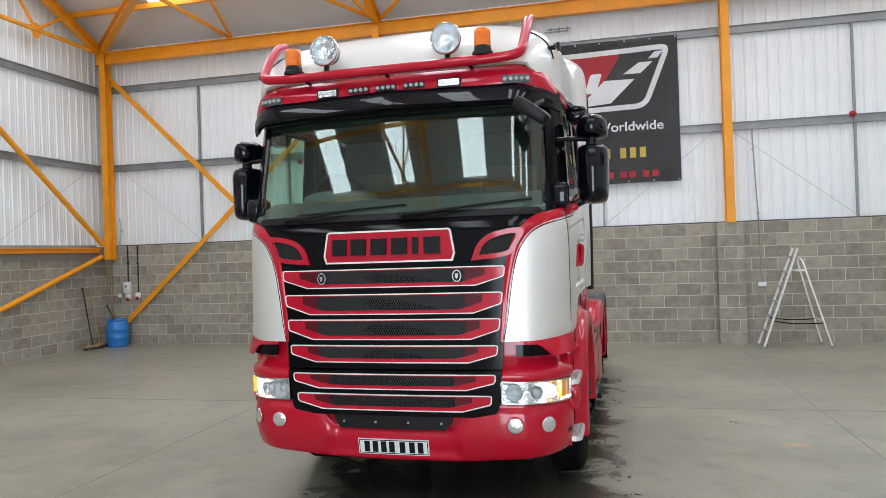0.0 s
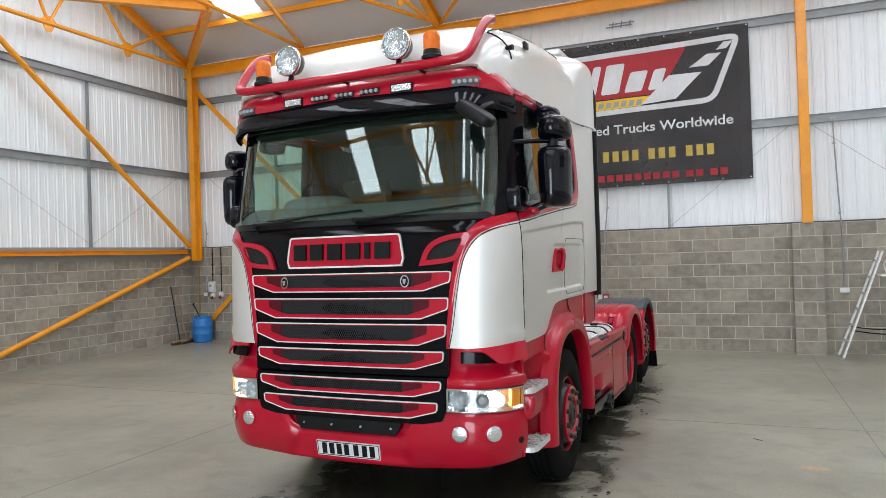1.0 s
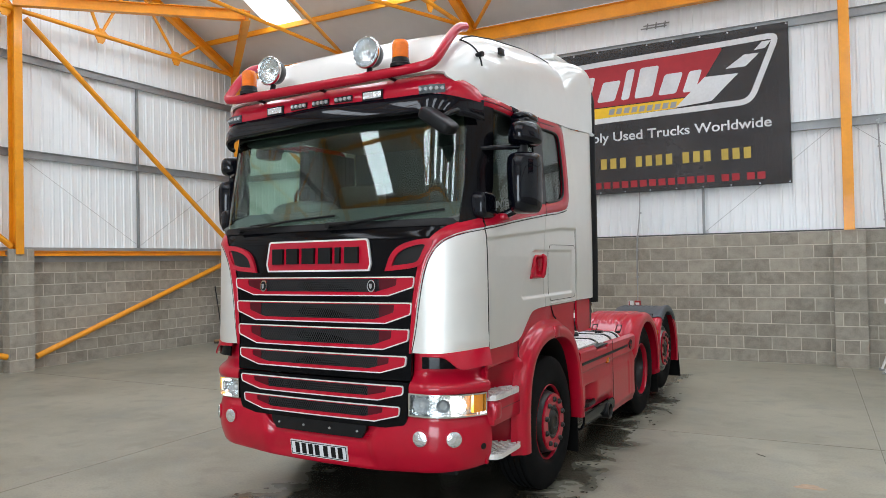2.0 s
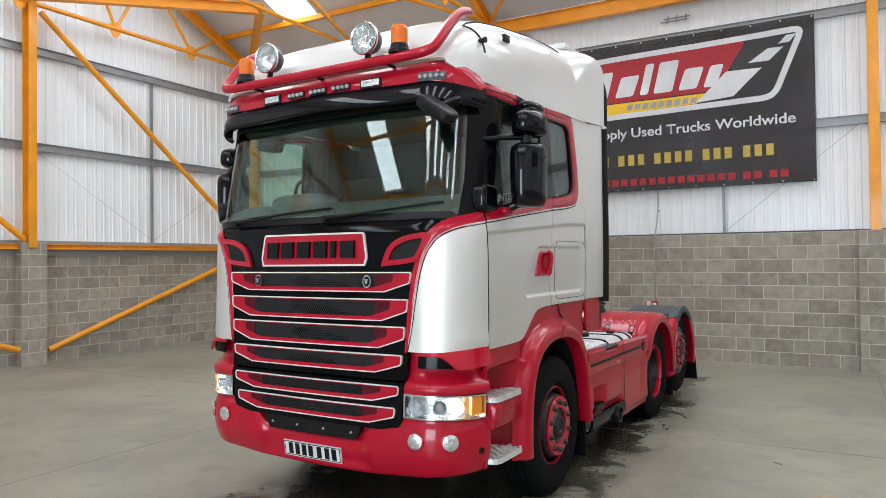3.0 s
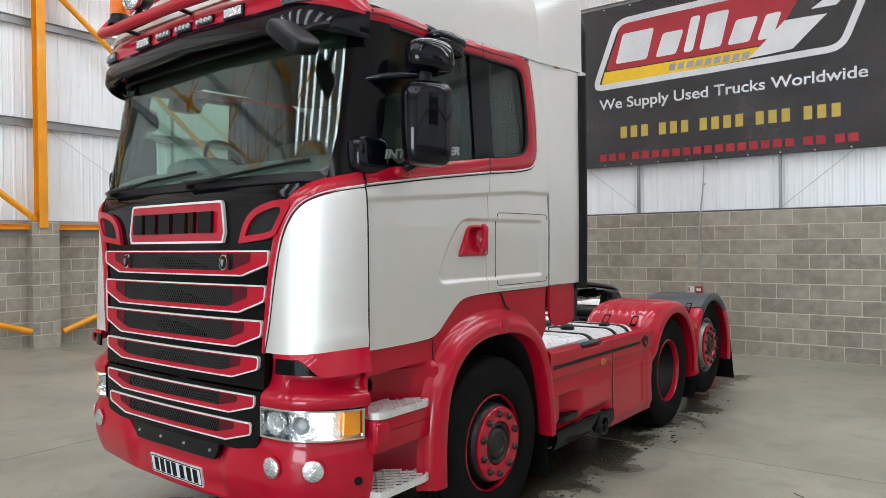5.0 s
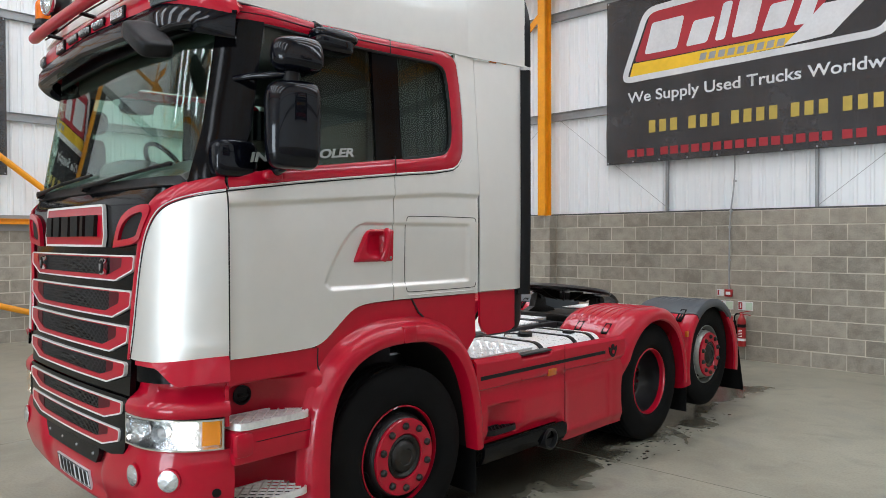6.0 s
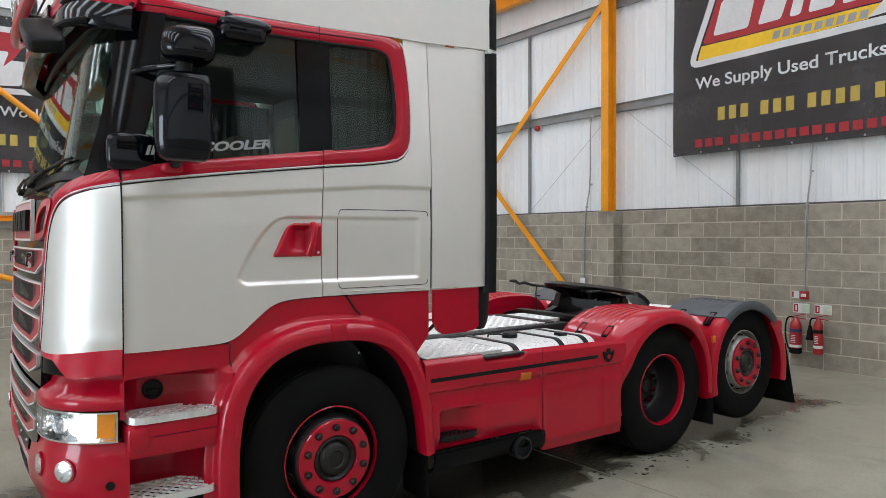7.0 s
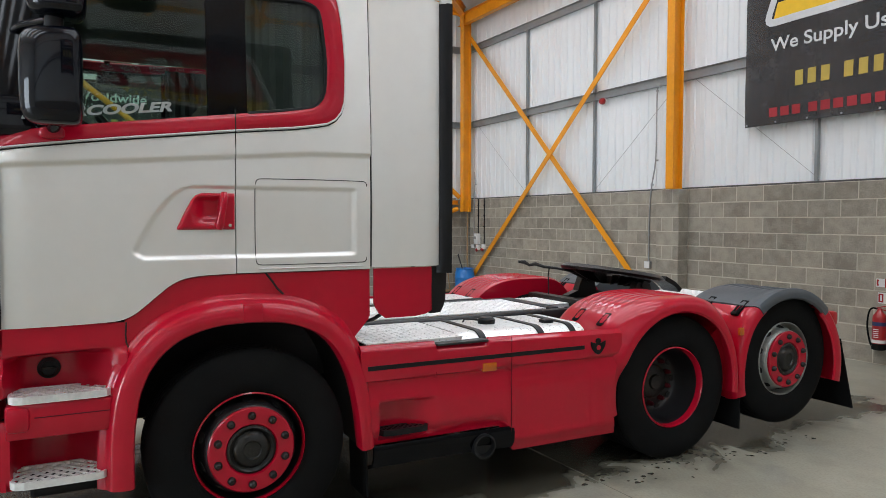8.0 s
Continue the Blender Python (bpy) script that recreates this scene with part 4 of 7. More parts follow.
ys = [0.20, 0.22, 0.25, 0.29, 0.34, 0.40, 0.48, 0.58] + steps(0.70, 2.10, 14)
part("roof_shell", skin(bmesh.new(), [roof_section(y) for y in ys], 0.02), WHITE_ROOF, truck, "white high roof shell of the sleeper cab", 50)
part("roof_deflector", skin(bmesh.new(), [roof_section(y, n) for y, n in ((2.1, 4.2), (2.14, 4.8), (2.19, 5.8), (2.25, 7.2), (2.32, 9.0), (2.42, 11.0), (2.53, 12.5), (2.59, 12.5), (2.622, 12.0))], 0.02), WHITE_ROOF, truck, "white rear roof air deflector", 60)
both("roof_vent", lambda: boxed((1.165, 0.74, 3.40), (1.19, 0.82, 3.45), 0.004), PLASTIC, label="small dark roof marker lamp")
part("roof_hatch", boxed((-1.08, 2.20, 3.735), (1.08, 2.63, 3.800), 0.03), WHITE_ROOF, truck, "raised white roof fairing pad")
both("roof_knob", lambda: tube(bmesh.new(), [(1.13, 0.46, 3.33), (1.185, 0.45, 3.33)], [0.014, 0.02], 10), PLASTIC, label="black roof bar bracket knob")

# red window surround, windows
OUT = smooth_line([(0.345, 2.100), (0.75, 2.157), (1.10, 2.200), (1.45, 2.242), (1.76, 2.272), (2.00, 2.32), (2.025, 2.60), (2.005, 2.90), (1.97, 3.06), (1.70, 3.052), (1.40, 3.036), (0.90, 3.022), (0.55, 3.036), (0.30, 3.055)], 2)
INN = smooth_line([(0.345, 2.172), (0.75, 2.235), (1.10, 2.282), (1.45, 2.330), (1.72, 2.366), (1.89, 2.405), (1.915, 2.60), (1.895, 2.85), (1.865, 2.968), (1.65, 2.964), (1.40, 2.952), (0.90, 2.942), (0.55, 2.952), (0.38, 2.962)], 2)
both("window_surround", lambda: skin(bmesh.new(), [[side(a[0] + (b[0] - a[0]) * k, a[1] + (b[1] - a[1]) * k, (0.004, 0.012, 0.010, 0.0)[i]) for i, k in enumerate((0, 0.12, 0.85, 1))] for a, b in zip(OUT, INN)], 0.03), RED, label="red surround of the side windows")
both("pinstripe", lambda: tube(bmesh.new(), [side(y, z + 0.002, 0.008) for y, z in OUT[:34]], 0.005, 6), LINE, label="thin white pinstripe under the red band")
both("pinstripe_edge", lambda: tube(bmesh.new(), [side(y, z - 0.009, 0.004) for y, z in OUT[:34]], 0.0035, 6), DARK, label="thin dark line under the pinstripe")


INB = [p for p in INN if p[1] < 2.45]
INT = sorted([p for p in INN if p[1] > 2.9])
for nm, y0, y1, mt, lab in (("door_glass", 0.44, 1.30, SIDE_GLASS, "tinted door window glass"), ("side_glass", 1.46, 1.90, SIDE_GLASS, "tinted sleeper side window")):
    def pane(y0=y0, y1=y1):
        rows = []
        for y in steps(y0, y1, 10):
            lo, hi = lerp(INB, y), lerp(INT, min(y, 1.86))
            cut = max(0.0, (y - 1.80) / 0.10) if y1 > 1.8 else 0
            rows.append([side(y, z, -0.012) for z in steps(lo + 0.10 * cut * cut - 0.015, hi - 0.08 * cut * cut + 0.015, 6)])
        return skin(bmesh.new(), rows, 0.005)
    for ob in both(nm, pane, mt, label=lab):
        ob.visible_shadow = False
for y0, y1 in ((0.36, 0.455), (1.275, 1.475)):
    both("window_post", lambda: skin(bmesh.new(), [[side(y, z, -0.004) for z in steps(2.15, 2.97, 8)] for y in steps(y0, y1, 3)], 0.03), BLACK, label="gloss black post between the windows")
both("window_seal", lambda: tube(bmesh.new(), [side(y, z, -0.002) for y, z in INN[14:]], 0.010, 6), PLASTIC, label="black rubber window seal")

# doors and flank panels
DOOR_LOW = smooth_line([(0.345, 1.262), (0.78, 1.264), (0.89, 1.278), (1.0, 1.37), (1.10, 1.455), (1.20, 1.482), (1.41, 1.487)], 3)
OUT_LOW = [p for p in OUT if p[1] < 2.6]


def shoulder(y):
    return lerp([(0.345, 2.035), (0.88, 2.075), (1.8, 2.145), (2.7, 2.155)], y)


def relief(y, z):
    """The pressed shape of the flank: a shoulder below the windows and the hollow round the handle."""
    line = shoulder(y)
    d = 0.016 * (1 - ease(line - 0.028, line, z))
    u = min(1.0, max(0.0, (z - 1.58) / 0.36))
    left = 0.90 + 0.28 * (0.5 * u + 0.5 * (1 - math.sqrt(1 - u * u))) + 0.05 * max(0.0, 1 - u / 0.12) ** 2
    hollow = ease(left - 0.015, left + 0.025, y) * ease(1.565, 1.59, z) * (1 - ease(1.93, 1.952, z)) * (1 - ease(2.05, 2.09, y))
    # pocket behind the handle
    edge = 1.116 + 0.5 * (z - 1.72)
    d += 0.045 * ease(edge + 0.025, edge + 0.07, y) * (1 - ease(1.345, 1.37, y)) * ease(1.725, 1.765, z) * (1 - ease(1.885, 1.905, z))
    return -d - 0.016 * hollow


def door_skin():
    rows = [[side(y, z, relief(y, z)) for z in steps(lerp(DOOR_LOW, y), lerp(OUT_LOW, y) + 0.01, 140)] for y in steps(0.345, 1.4085, 150)]
    return skin(bmesh.new(), rows, 0.02)


def rear_flank():
    rows = []
    for y in steps(1.4135, 2.0, 60) + [2.004, 2.02, 2.035, 2.05, 2.06, 2.07, 2.08, 2.09, 2.10, 2.12, 2.165]:
        top = lerp(OUT_LOW, min(y, 1.97)) + 0.01
        rows.append([side(y, z, relief(y, z)) for z in steps(1.488, top, 120)])
    return skin(bmesh.new(), rows, 0.02)


def rear_pillar():
    """The strip behind the side window, up to the roof."""
    low = lerp(OUT_LOW, 1.97) + 0.008
    return skin(bmesh.new(), [[side(y, z) for z in steps(low, 3.075, 12)] for y in (1.985, 2.02, 2.06, 2.11, 2.165)], 0.02)


doors = both("cab_door", door_skin, SILVER, label="silver cab door with red handle")
both("sleeper_panel", rear_flank, SILVER, label="silver sleeper side panel with locker hatch")
both("rear_pillar", rear_pillar, SILVER, label="silver strip behind the side window")
lock = smooth_line([(1.80, 1.527), (2.108, 1.527), (2.140, 1.532), (2.145, 1.565), (2.145, 1.952), (2.140, 1.986), (2.108, 1.992), (1.55, 1.992), (1.518, 1.986), (1.512, 1.952), (1.512, 1.565), (1.518, 1.532), (1.55, 1.527), (1.80, 1.527)], 2)[:-1]
both("locker_hatch", lambda: tube(bmesh.new(), [side(y, z, relief(1.6, z) + 0.0005) for y, z in dense(lock, 0.05)], 0.0022, 6, closed=True), DARK, label="seam of the locker hatch")
both("door_seam", lambda: skin(bmesh.new(), [[side(y, z, 0.006) for z in steps(1.265, 2.10, 20)] for y in (0.339, 0.345)], 0.004), DARK, label="dark gap between corner panel and door")
both("door_seam", lambda: skin(bmesh.new(), [[side(y, z, 0.013) for z in steps(2.10, 2.175, 4)] for y in (0.343, 0.349)], 0.004), DARK, label="dark gap through the red band")
both("roof_gutter", lambda: tube(bmesh.new(), [side(y, z, 0.010) for y, z in [(a[0] * 0.55 + b[0] * 0.45, a[1] * 0.55 + b[1] * 0.45) for a, b in zip(OUT, INN)][36:]], 0.005, 6), CHEEK, label="dark groove along the roof gutter")
both("door_seam", lambda: skin(bmesh.new(), [[side(y, z, 0.0125) for z in steps(2.225, 2.345, 6)] for y in (1.4075, 1.4135)], 0.004), DARK, label="dark gap between door and sleeper")
both("door_seam", lambda: skin(bmesh.new(), [[side(y, z, 0.0125) for z in steps(2.95, 3.04, 6)] for y in (1.4075, 1.4135)], 0.004), DARK, label="dark gap above the door")


def door_grip(flip):
    sg = -1 if flip else 1
    d = doors[1 if flip else 0]
    # a moulded pan: raised rim, deep finger hollow, flat plate with the lock
    rows = []
    for v in [1.720, 1.7215, 1.725] + steps(1.732, 1.898, 16) + [1.905, 1.9085, 1.910]:
        left = lerp([(1.720, 1.122), (1.726, 1.116), (1.80, 1.150), (1.87, 1.186), (1.897, 1.208), (1.910, 1.240)], v)
        row = []
        for k in [0, 0.006, 0.02] + steps(0.05, 0.95, 26) + [0.975, 0.99, 1]:
            u = left + (1.4055 - left) * k
            rim = ease(0, 0.03, k) * (1 - ease(0.985, 1, k)) * ease(1.720, 1.728, v) * (1 - ease(1.902, 1.910, v))
            pan = ease(1.185, 1.262, u) * (1 - ease(1.320, 1.335, u)) * ease(1.735, 1.80, v) * (1 - ease(1.872, 1.893, v))
            row.append(side(u, v, -0.030 + 0.020 * rim - 0.036 * pan))
        rows.append(row)
    part("door_handle", skin(bmesh.new(), rows, -0.010), RED, d, "red recessed door handle", 50, flip=flip)
    part("grip", tube(bmesh.new(), [side(1.350, 1.902, -0.018), side(1.347, 1.888, 0.002), side(1.342, 1.85, 0.008), side(1.334, 1.80, 0.006), side(1.327, 1.755, 0.0), side(1.322, 1.733, -0.016)], [0.020, 0.022, 0.019, 0.019, 0.023, 0.024], 12), RED, d, "red pull grip", 60, flip=flip)
    part("lock", tube(bmesh.new(), [side(1.378, 1.742, -0.014), side(1.378, 1.742, -0.006)], 0.009, 12), CHROME, d, "small chrome door lock", flip=flip)


door_grip(False)
door_grip(True)

# side air deflectors behind the cab
def fair(y, z):
    """Half width of the air deflectors: flush with the cab in front, flaring to full width at the back."""
    a, b = lerp(WIDE, z), lerp(WIDE, min(z, 1.9)) + 0.026
    return a + (b - a) * ease(2.17, 2.62, y)


both("side_deflector", lambda: skin(bmesh.new(), [[(fair(y, z) + o, y, z) for z in steps(1.497, 3.062, 14)] for y, o in ((2.172, -0.004), (2.19, 0.0), (2.35, 0.004), (2.5, 0.0), (2.575, -0.010), (2.605, -0.024))], 0.015), SILVER, label="silver side air deflector behind the cab")
both("gap_marker", lambda: boxed((1.222, 2.30, 3.058), (1.246, 2.36, 3.072), 0.003), AMBER_DULL, label="small amber marker lamp in the roof gap")
for low, high in ((1.45, 3.052), (3.075, 3.64)):
    both("deflector_edge", lambda: skin(bmesh.new(), [[(lerp(WIDE, min(z, 1.9)) + 0.026 + o - 0.09 * ease(3.35, 3.75, z), y, z) for z in steps(low, high, 14)] for y, o in ((2.590, -0.034), (2.606, -0.010), (2.640, 0.014), (2.670, 0.014), (2.676, -0.02))], 0.012), PLASTIC, label="black rubber edge of the air deflector")
both("edge_joint", lambda: boxed((1.262, 2.600, 3.048), (1.296, 2.672, 3.079), 0.003), WHITE_PL, label="white joint in the rubber edge")
both("deflector_skirt", lambda: skin(bmesh.new(), [[(1.240, y, z) for z in steps(1.195 + 0.09 * max(0, 1 - (y - 2.190) / 0.07) ** 2 + 0.03 * max(0, (y - 2.46) / 0.10) ** 2, 1.488, 5)] for y in (2.190, 2.20, 2.22, 2.26, 2.35, 2.45, 2.52, 2.56)], 0.02), RED, label="red lower flap of the air deflector")
both("skirt_edge", lambda: skin(bmesh.new(), [[(1.240 - k, y - 0.06 * (1.488 - z) - 0.5 * max(0.0, 1.26 - z) * (y > 2.6), z) for z in steps(1.205, 1.49, 8)] for y, k in ((2.565, 0), (2.62, 0.0), (2.68, 0.03))], 0.02), PLASTIC, label="black rubber edge of the flap")

# bumper
BLOW = [(0.0, 0.425), (0.5, 0.430), (0.8, 0.45), (1.2, 0.475), (1.36, 0.485)]
BTOP = [(0.0, 0.655), (0.44, 0.66), (0.50, 0.72), (0.56, 0.81), (0.62, 0.825), (1.36, 0.822)]


def bump_out(s, z, k):
    o = 0.028 * math.sin(math.pi * min(1, k * 1.05)) ** 0.6 - 0.015
    a = abs(s)
    o -= 0.030 * (1 - ease(0.42, 0.52, a + (z - 0.55) * 0.25)) * ease(0.43, 0.50, z)
    return o


bumper = part("bumper", skin(bmesh.new(), [[cab(s, lerp(BLOW, abs(s)) + (lerp(BTOP, abs(s)) - lerp(BLOW, abs(s))) * k, bump_out(s, lerp(BLOW, abs(s)) + (lerp(BTOP, abs(s)) - lerp(BLOW, abs(s))) * k, k)) for k in (0, 0.02, 0.06, 0.12, 0.2, 0.3, 0.4, 0.5, 0.6, 0.7, 0.8, 0.88, 0.94, 0.98, 1)] for s in steps(-1.36, 1.36, 110)], 0.03), RED, truck, "red painted front bumper")
part("bumper_inner", skin(bmesh.new(), [[cab(s, z, -0.050) for z in steps(0.60, 0.82, 4)] for s in steps(-0.68, 0.68, 24)], 0.01), RED, truck, "red inner face of the bumper cut-out")
# near-black box stands in for the shade behind the bumper
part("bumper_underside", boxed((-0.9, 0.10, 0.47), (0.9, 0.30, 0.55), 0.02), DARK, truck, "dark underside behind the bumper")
holder = part("plate_bracket", prism(bmesh.new(), dense([(-0.43, 0.70), (-0.39, 0.648), (0.39, 0.648), (0.43, 0.70), (0.44, 0.745), (-0.44, 0.745)], 0.05), on_nose(-0.03), 0.028), PLASTIC, truck, "black plastic panel with four bolts", 0)
for x in (-0.36, -0.12, 0.12, 0.36):
    part("bolt", tube(bmesh.new(), [cab(x, 0.695, -0.004), cab(x, 0.695, 0.006)], [0.010, 0.007], 10), LED, holder, "pale bolt head")
plate = part("number_plate", prism(bmesh.new(), dense([(-0.26, 0.462), (0.26, 0.462), (0.26, 0.573), (-0.26, 0.573)], 0.1), lambda u, v, d: cab(u, v, -0.020 + d), 0.014), PLATE_W, truck, "white number plate with dark bars", 0)
PLATE_EDGE = dense([(-0.254, 0.468), (0.254, 0.468), (0.254, 0.567), (-0.254, 0.567)], 0.1)
part("plate_border", ring_prism(bmesh.new(), PLATE_EDGE, inset(PLATE_EDGE, 0.005), lambda u, v, d: cab(u, v, -0.007 + d), 0, 0.003), INK, plate, "thin black border", 0)
for cx in (-0.195, -0.133, -0.071, -0.010, 0.068, 0.138, 0.200):
    part("plate_bar", prism(bmesh.new(), [(cx - 0.02, 0.478), (cx + 0.02, 0.478), (cx + 0.02, 0.557), (cx - 0.02, 0.557)], lambda u, v, d: cab(u, v, -0.007 + d), 0.003), INK, plate, "plain dark bar", 0)


def fog_lamp(s):
    f = part("fog_lamp", tube(bmesh.new(), [cab(s, 0.692, -0.03), cab(s, 0.692, 0.016), cab(s, 0.692, 0.018)], [0.060, 0.060, 0.055], 28), RED, bumper, "round fog lamp in the bumper")
    part("fog_reflector", tube(bmesh.new(), [cab(s, 0.692, 0.010), cab(s, 0.692, 0.022), cab(s, 0.692, 0.030)], [0.055, 0.052, 0.030], 28), REFLECT, f, "bright reflector and lens")


for s in (0.87, 1.085, -0.87, -1.085):
    fog_lamp(s)
for s in (1.285, -1.285):
    part("tow_cap", tube(bmesh.new(), [cab(s, 0.62, -0.01), cab(s, 0.62, 0.017)], 0.022, 16), PLASTIC, bumper, "small black cap in the bumper")

# headlamps
def headlamp(sg):
    def at(u, v, d):
        return cab(sg * u, v, d)
    z0, z1, a, b = 0.832, 0.985, 0.782, 1.315
    h = part("headlamp", skin(bmesh.new(), [[at(u, z, -0.075) for z in steps(z0, z1, 4)] for u in steps(a, b, 16)], 0.02), REFLECT, truck, "headlamp switched on, with clear lens and amber indicator")
    fo = dense([(a, z0 + 0.004), (b, z0 - 0.004), (b, z1 - 0.004), (a + 0.004, z1 + 0.006)], 0.05)
    part("lamp_frame", ring_prism(bmesh.new(), fo, inset(fo, 0.009), at, -0.08, 0.010), CHROME, h, "pale lamp frame", 0)
    part("lens", skin(bmesh.new(), [[at(u, z, 0.006) for z in steps(z0 + 0.012, z1 - 0.012, 4)] for u in steps(a + 0.012, b - 0.012, 18)], 0.004), LENS, h, "clear headlamp lens").visible_shadow = False
    for u, r in ((0.865, 0.060), (1.02, 0.046)):
        p, q = at(u, 0.908, -0.068), at(u, 0.908, -0.012)
        part("reflector_bowl", tube(bmesh.new(), [p, at(u, 0.908, -0.05), at(u, 0.908, -0.03), q], [0.02, r * 0.7, r * 0.92, r], 24, cap=False), REFLECT, h, "chrome reflector bowl")
        part("projector", tube(bmesh.new(), [p, at(u, 0.908, -0.03), at(u, 0.908, -0.018)], [0.030, 0.026, 0.012], 16), LED, h, "glass projector")
    bm = bmesh.new()
    tube(bm, [at(1.13, 0.905, -0.06), at(1.13, 0.905, -0.012)], [0.044, 0.042], 20)
    part("lit_bulb", bm, LAMP_ON, h, "lit white headlamp bulb")
    part("indicator", skin(bmesh.new(), [[at(u, z, -0.012) for z in steps(z0 + 0.018, z1 - 0.018, 6)] for u in steps(1.224, b - 0.014, 8)], 0.03), INDICATOR, h, "amber indicator lens")


headlamp(1)
headlamp(-1)

# red panels above the lamps with the corner vane
def lamp_top():
    rows = []
    for s in steps(0.79, 1.34, 16):
        rows.append([cab(s, z, o) for z, o in ((0.988, 0.004), (1.0, 0.012), (1.03, 0.014), (1.05, 0.004), (1.07, -0.016), (1.095, -0.05), (1.14, -0.065), (1.262, -0.065))])
    return skin(bmesh.new(), rows, 0.02)


both("lamp_panel", lamp_top, RED, label="red body panel above the headlamp")
both("corner_vane", lambda: skin(bmesh.new(), [[cab(s, 1.258 + 0.028 * ease(0.95, 1.33, s) - k * (0.022 + 0.098 * ease(1.01, 1.14, s)), 0.010 + 0.028 * k * ease(0.9, 1.1, s)) for k in steps(1, 0, 6)] for s in steps(0.87, 1.335, 22)], 0.012), RED, label="red corner air vane")
both("vane_slot", lambda: skin(bmesh.new(), [[cab(s, z, 0.006) for z in steps(1.158, 1.25, 3)] for s in steps(0.885, 1.13, 10)], 0.012), BLACK, label="black air slot under the vane")


def roof_seam():
    line = [(0.48, k) for k in range(2, 11)] + [(0.58, 11)] + [(0.70 + 0.1 * i, 11) for i in range(11)] + [(1.8, 10), (1.9, 9), (1.97, 8)]
    return tube(bmesh.new(), [roof_section(y)[k] for y, k in line], 0.008, 6)


both("roof_seam", roof_seam, DARK, label="dark rubber seam along the roof edge")

both("deflector_gap", lambda: skin(bmesh.new(), [[(lerp(WIDE, z) - 0.022, y, z) for z in steps(1.50, 3.05, 12)] for y in (2.150, 2.19)], 0.01), DARK, label="dark gap between cab and air deflector")

both("sill_line", lambda: tube(bmesh.new(), [side(y, 1.508, -0.012) for y in steps(1.53, 2.12, 6)], 0.0035, 6), LINE, label="thin pale line along the foot of the locker")

# entry steps between bumper and wheel
def tread(name, material, label, y0, y1, x0, x1, z, n=7):
    """An open grating: a rim with crossing bars, on both flanks."""
    t = 0.035
    for flip in (False, True):
        rim = [(x0, y0), (x1 - 0.07, y0), (x1 - 0.04, y0 + 0.006), (x1 - 0.015, y0 + 0.025), (x1, y0 + 0.065), (x1, y1 - 0.055), (x1 - 0.012, y1 - 0.02), (x1 - 0.035, y1 - 0.003), (x1 - 0.06, y1), (x0, y1)]
        bm = ring_prism(bmesh.new(), rim, inset(rim, 0.013), lambda u, v, k: (u, v, z + k), -t, 0.0)
        st = part(name, bm, material, truck, label, 0, flip=flip)
        for k in range(-5, n + 6):
            for sg in (1, -1):
                a = y0 + (y1 - y0) * k / n
                b = a + sg * (x1 - x0) * 0.9
                u0, u1 = sorted(((y0 + 0.009 - a) / (b - a), (y1 - 0.009 - a) / (b - a)))
                u0, u1 = max(0.02, u0), min(0.97, u1)
                if u1 - u0 < 0.08:
                    continue
                # bars end at the rounded corners of the rim
                for _ in range(12):
                    over = x0 + (x1 - x0) * u1 - (x1 - 0.065)
                    if over > 0 and not y0 + over + 0.004 < a + (b - a) * u1 < y1 - over - 0.004:
                        u1 -= 0.03
                if u1 - u0 < 0.08:
                    continue
                bm = bmesh.new()
                bar(bm, (x0 + (x1 - x0) * u0, a + (b - a) * u0, z - 0.008), (x0 + (x1 - x0) * u1, a + (b - a) * u1, z - 0.006), 0.010, 0.0065)
                part("grating_bar", bm, material, st, "", 0, flip=flip)


tread("entry_step", STEP_ALU, "aluminium grating entry step", 0.36, 0.80, 1.06, 1.275, 0.945)
tread("entry_step", STEP_ALU, "aluminium grating lower entry step", 0.36, 0.78, 1.02, 1.285, 0.545)
tread("recess_step", PLASTIC, "black grating step in the skirt", 2.20, 2.52, 1.20, 1.308, 0.545, 9)
def step_well():
    """The side under the door: flush below the sill, rolling into the hollow over the step and out again to the arch."""
    rows = []
    for y in [0.346, 0.352, 0.362, 0.376, 0.395] + steps(0.42, 0.60, 6) + steps(0.625, 0.875, 12):
        deep = lerp(DEEP, y)
        sill = 1.122 + 0.03 * (y - 0.35)
        rows.append([(deep + (1.221 - deep) * ease(sill - 0.03, sill + 0.012, z), y, z) for z in steps(0.935, 1.05, 4) + [sill + d for d in (-0.034, -0.028, -0.022, -0.016, -0.010, -0.004, 0.002, 0.008, 0.014)] + steps(sill + 0.03, 1.262, 4)])
    return skin(bmesh.new(), rows, 0.02)


DEEP = smooth_line([(0.346, 1.222), (0.356, 1.19), (0.375, 1.11), (0.41, 1.045), (0.48, 1.018), (0.58, 1.025), (0.68, 1.078), (0.76, 1.155), (0.82, 1.222), (0.88, 1.262)], 2)
both("step_well", step_well, RED, label="red hollow panel between door sill and entry step", smooth=60)
both("step_box", lambda: boxed((1.0, 0.35, 0.74), (1.262, 0.80, 0.905), 0.015), RED, label="red box under the entry step")
both("step_lug", lambda: boxed((1.2, 0.35, 0.775), (1.282, 0.455, 0.900), 0.028), RED, label="raised red lug beside the step")
both("lower_well", lambda: skin(bmesh.new(), [[(x, y, z) for z in steps(0.49, 0.75, 4)] for x, y in smooth_line([(1.215, 0.345), (1.10, 0.365), (1.0, 0.41), (0.965, 0.50), (0.985, 0.62), (1.08, 0.72), (1.22, 0.80)], 2)], 0.02), RED, label="red hollow behind the lower step")
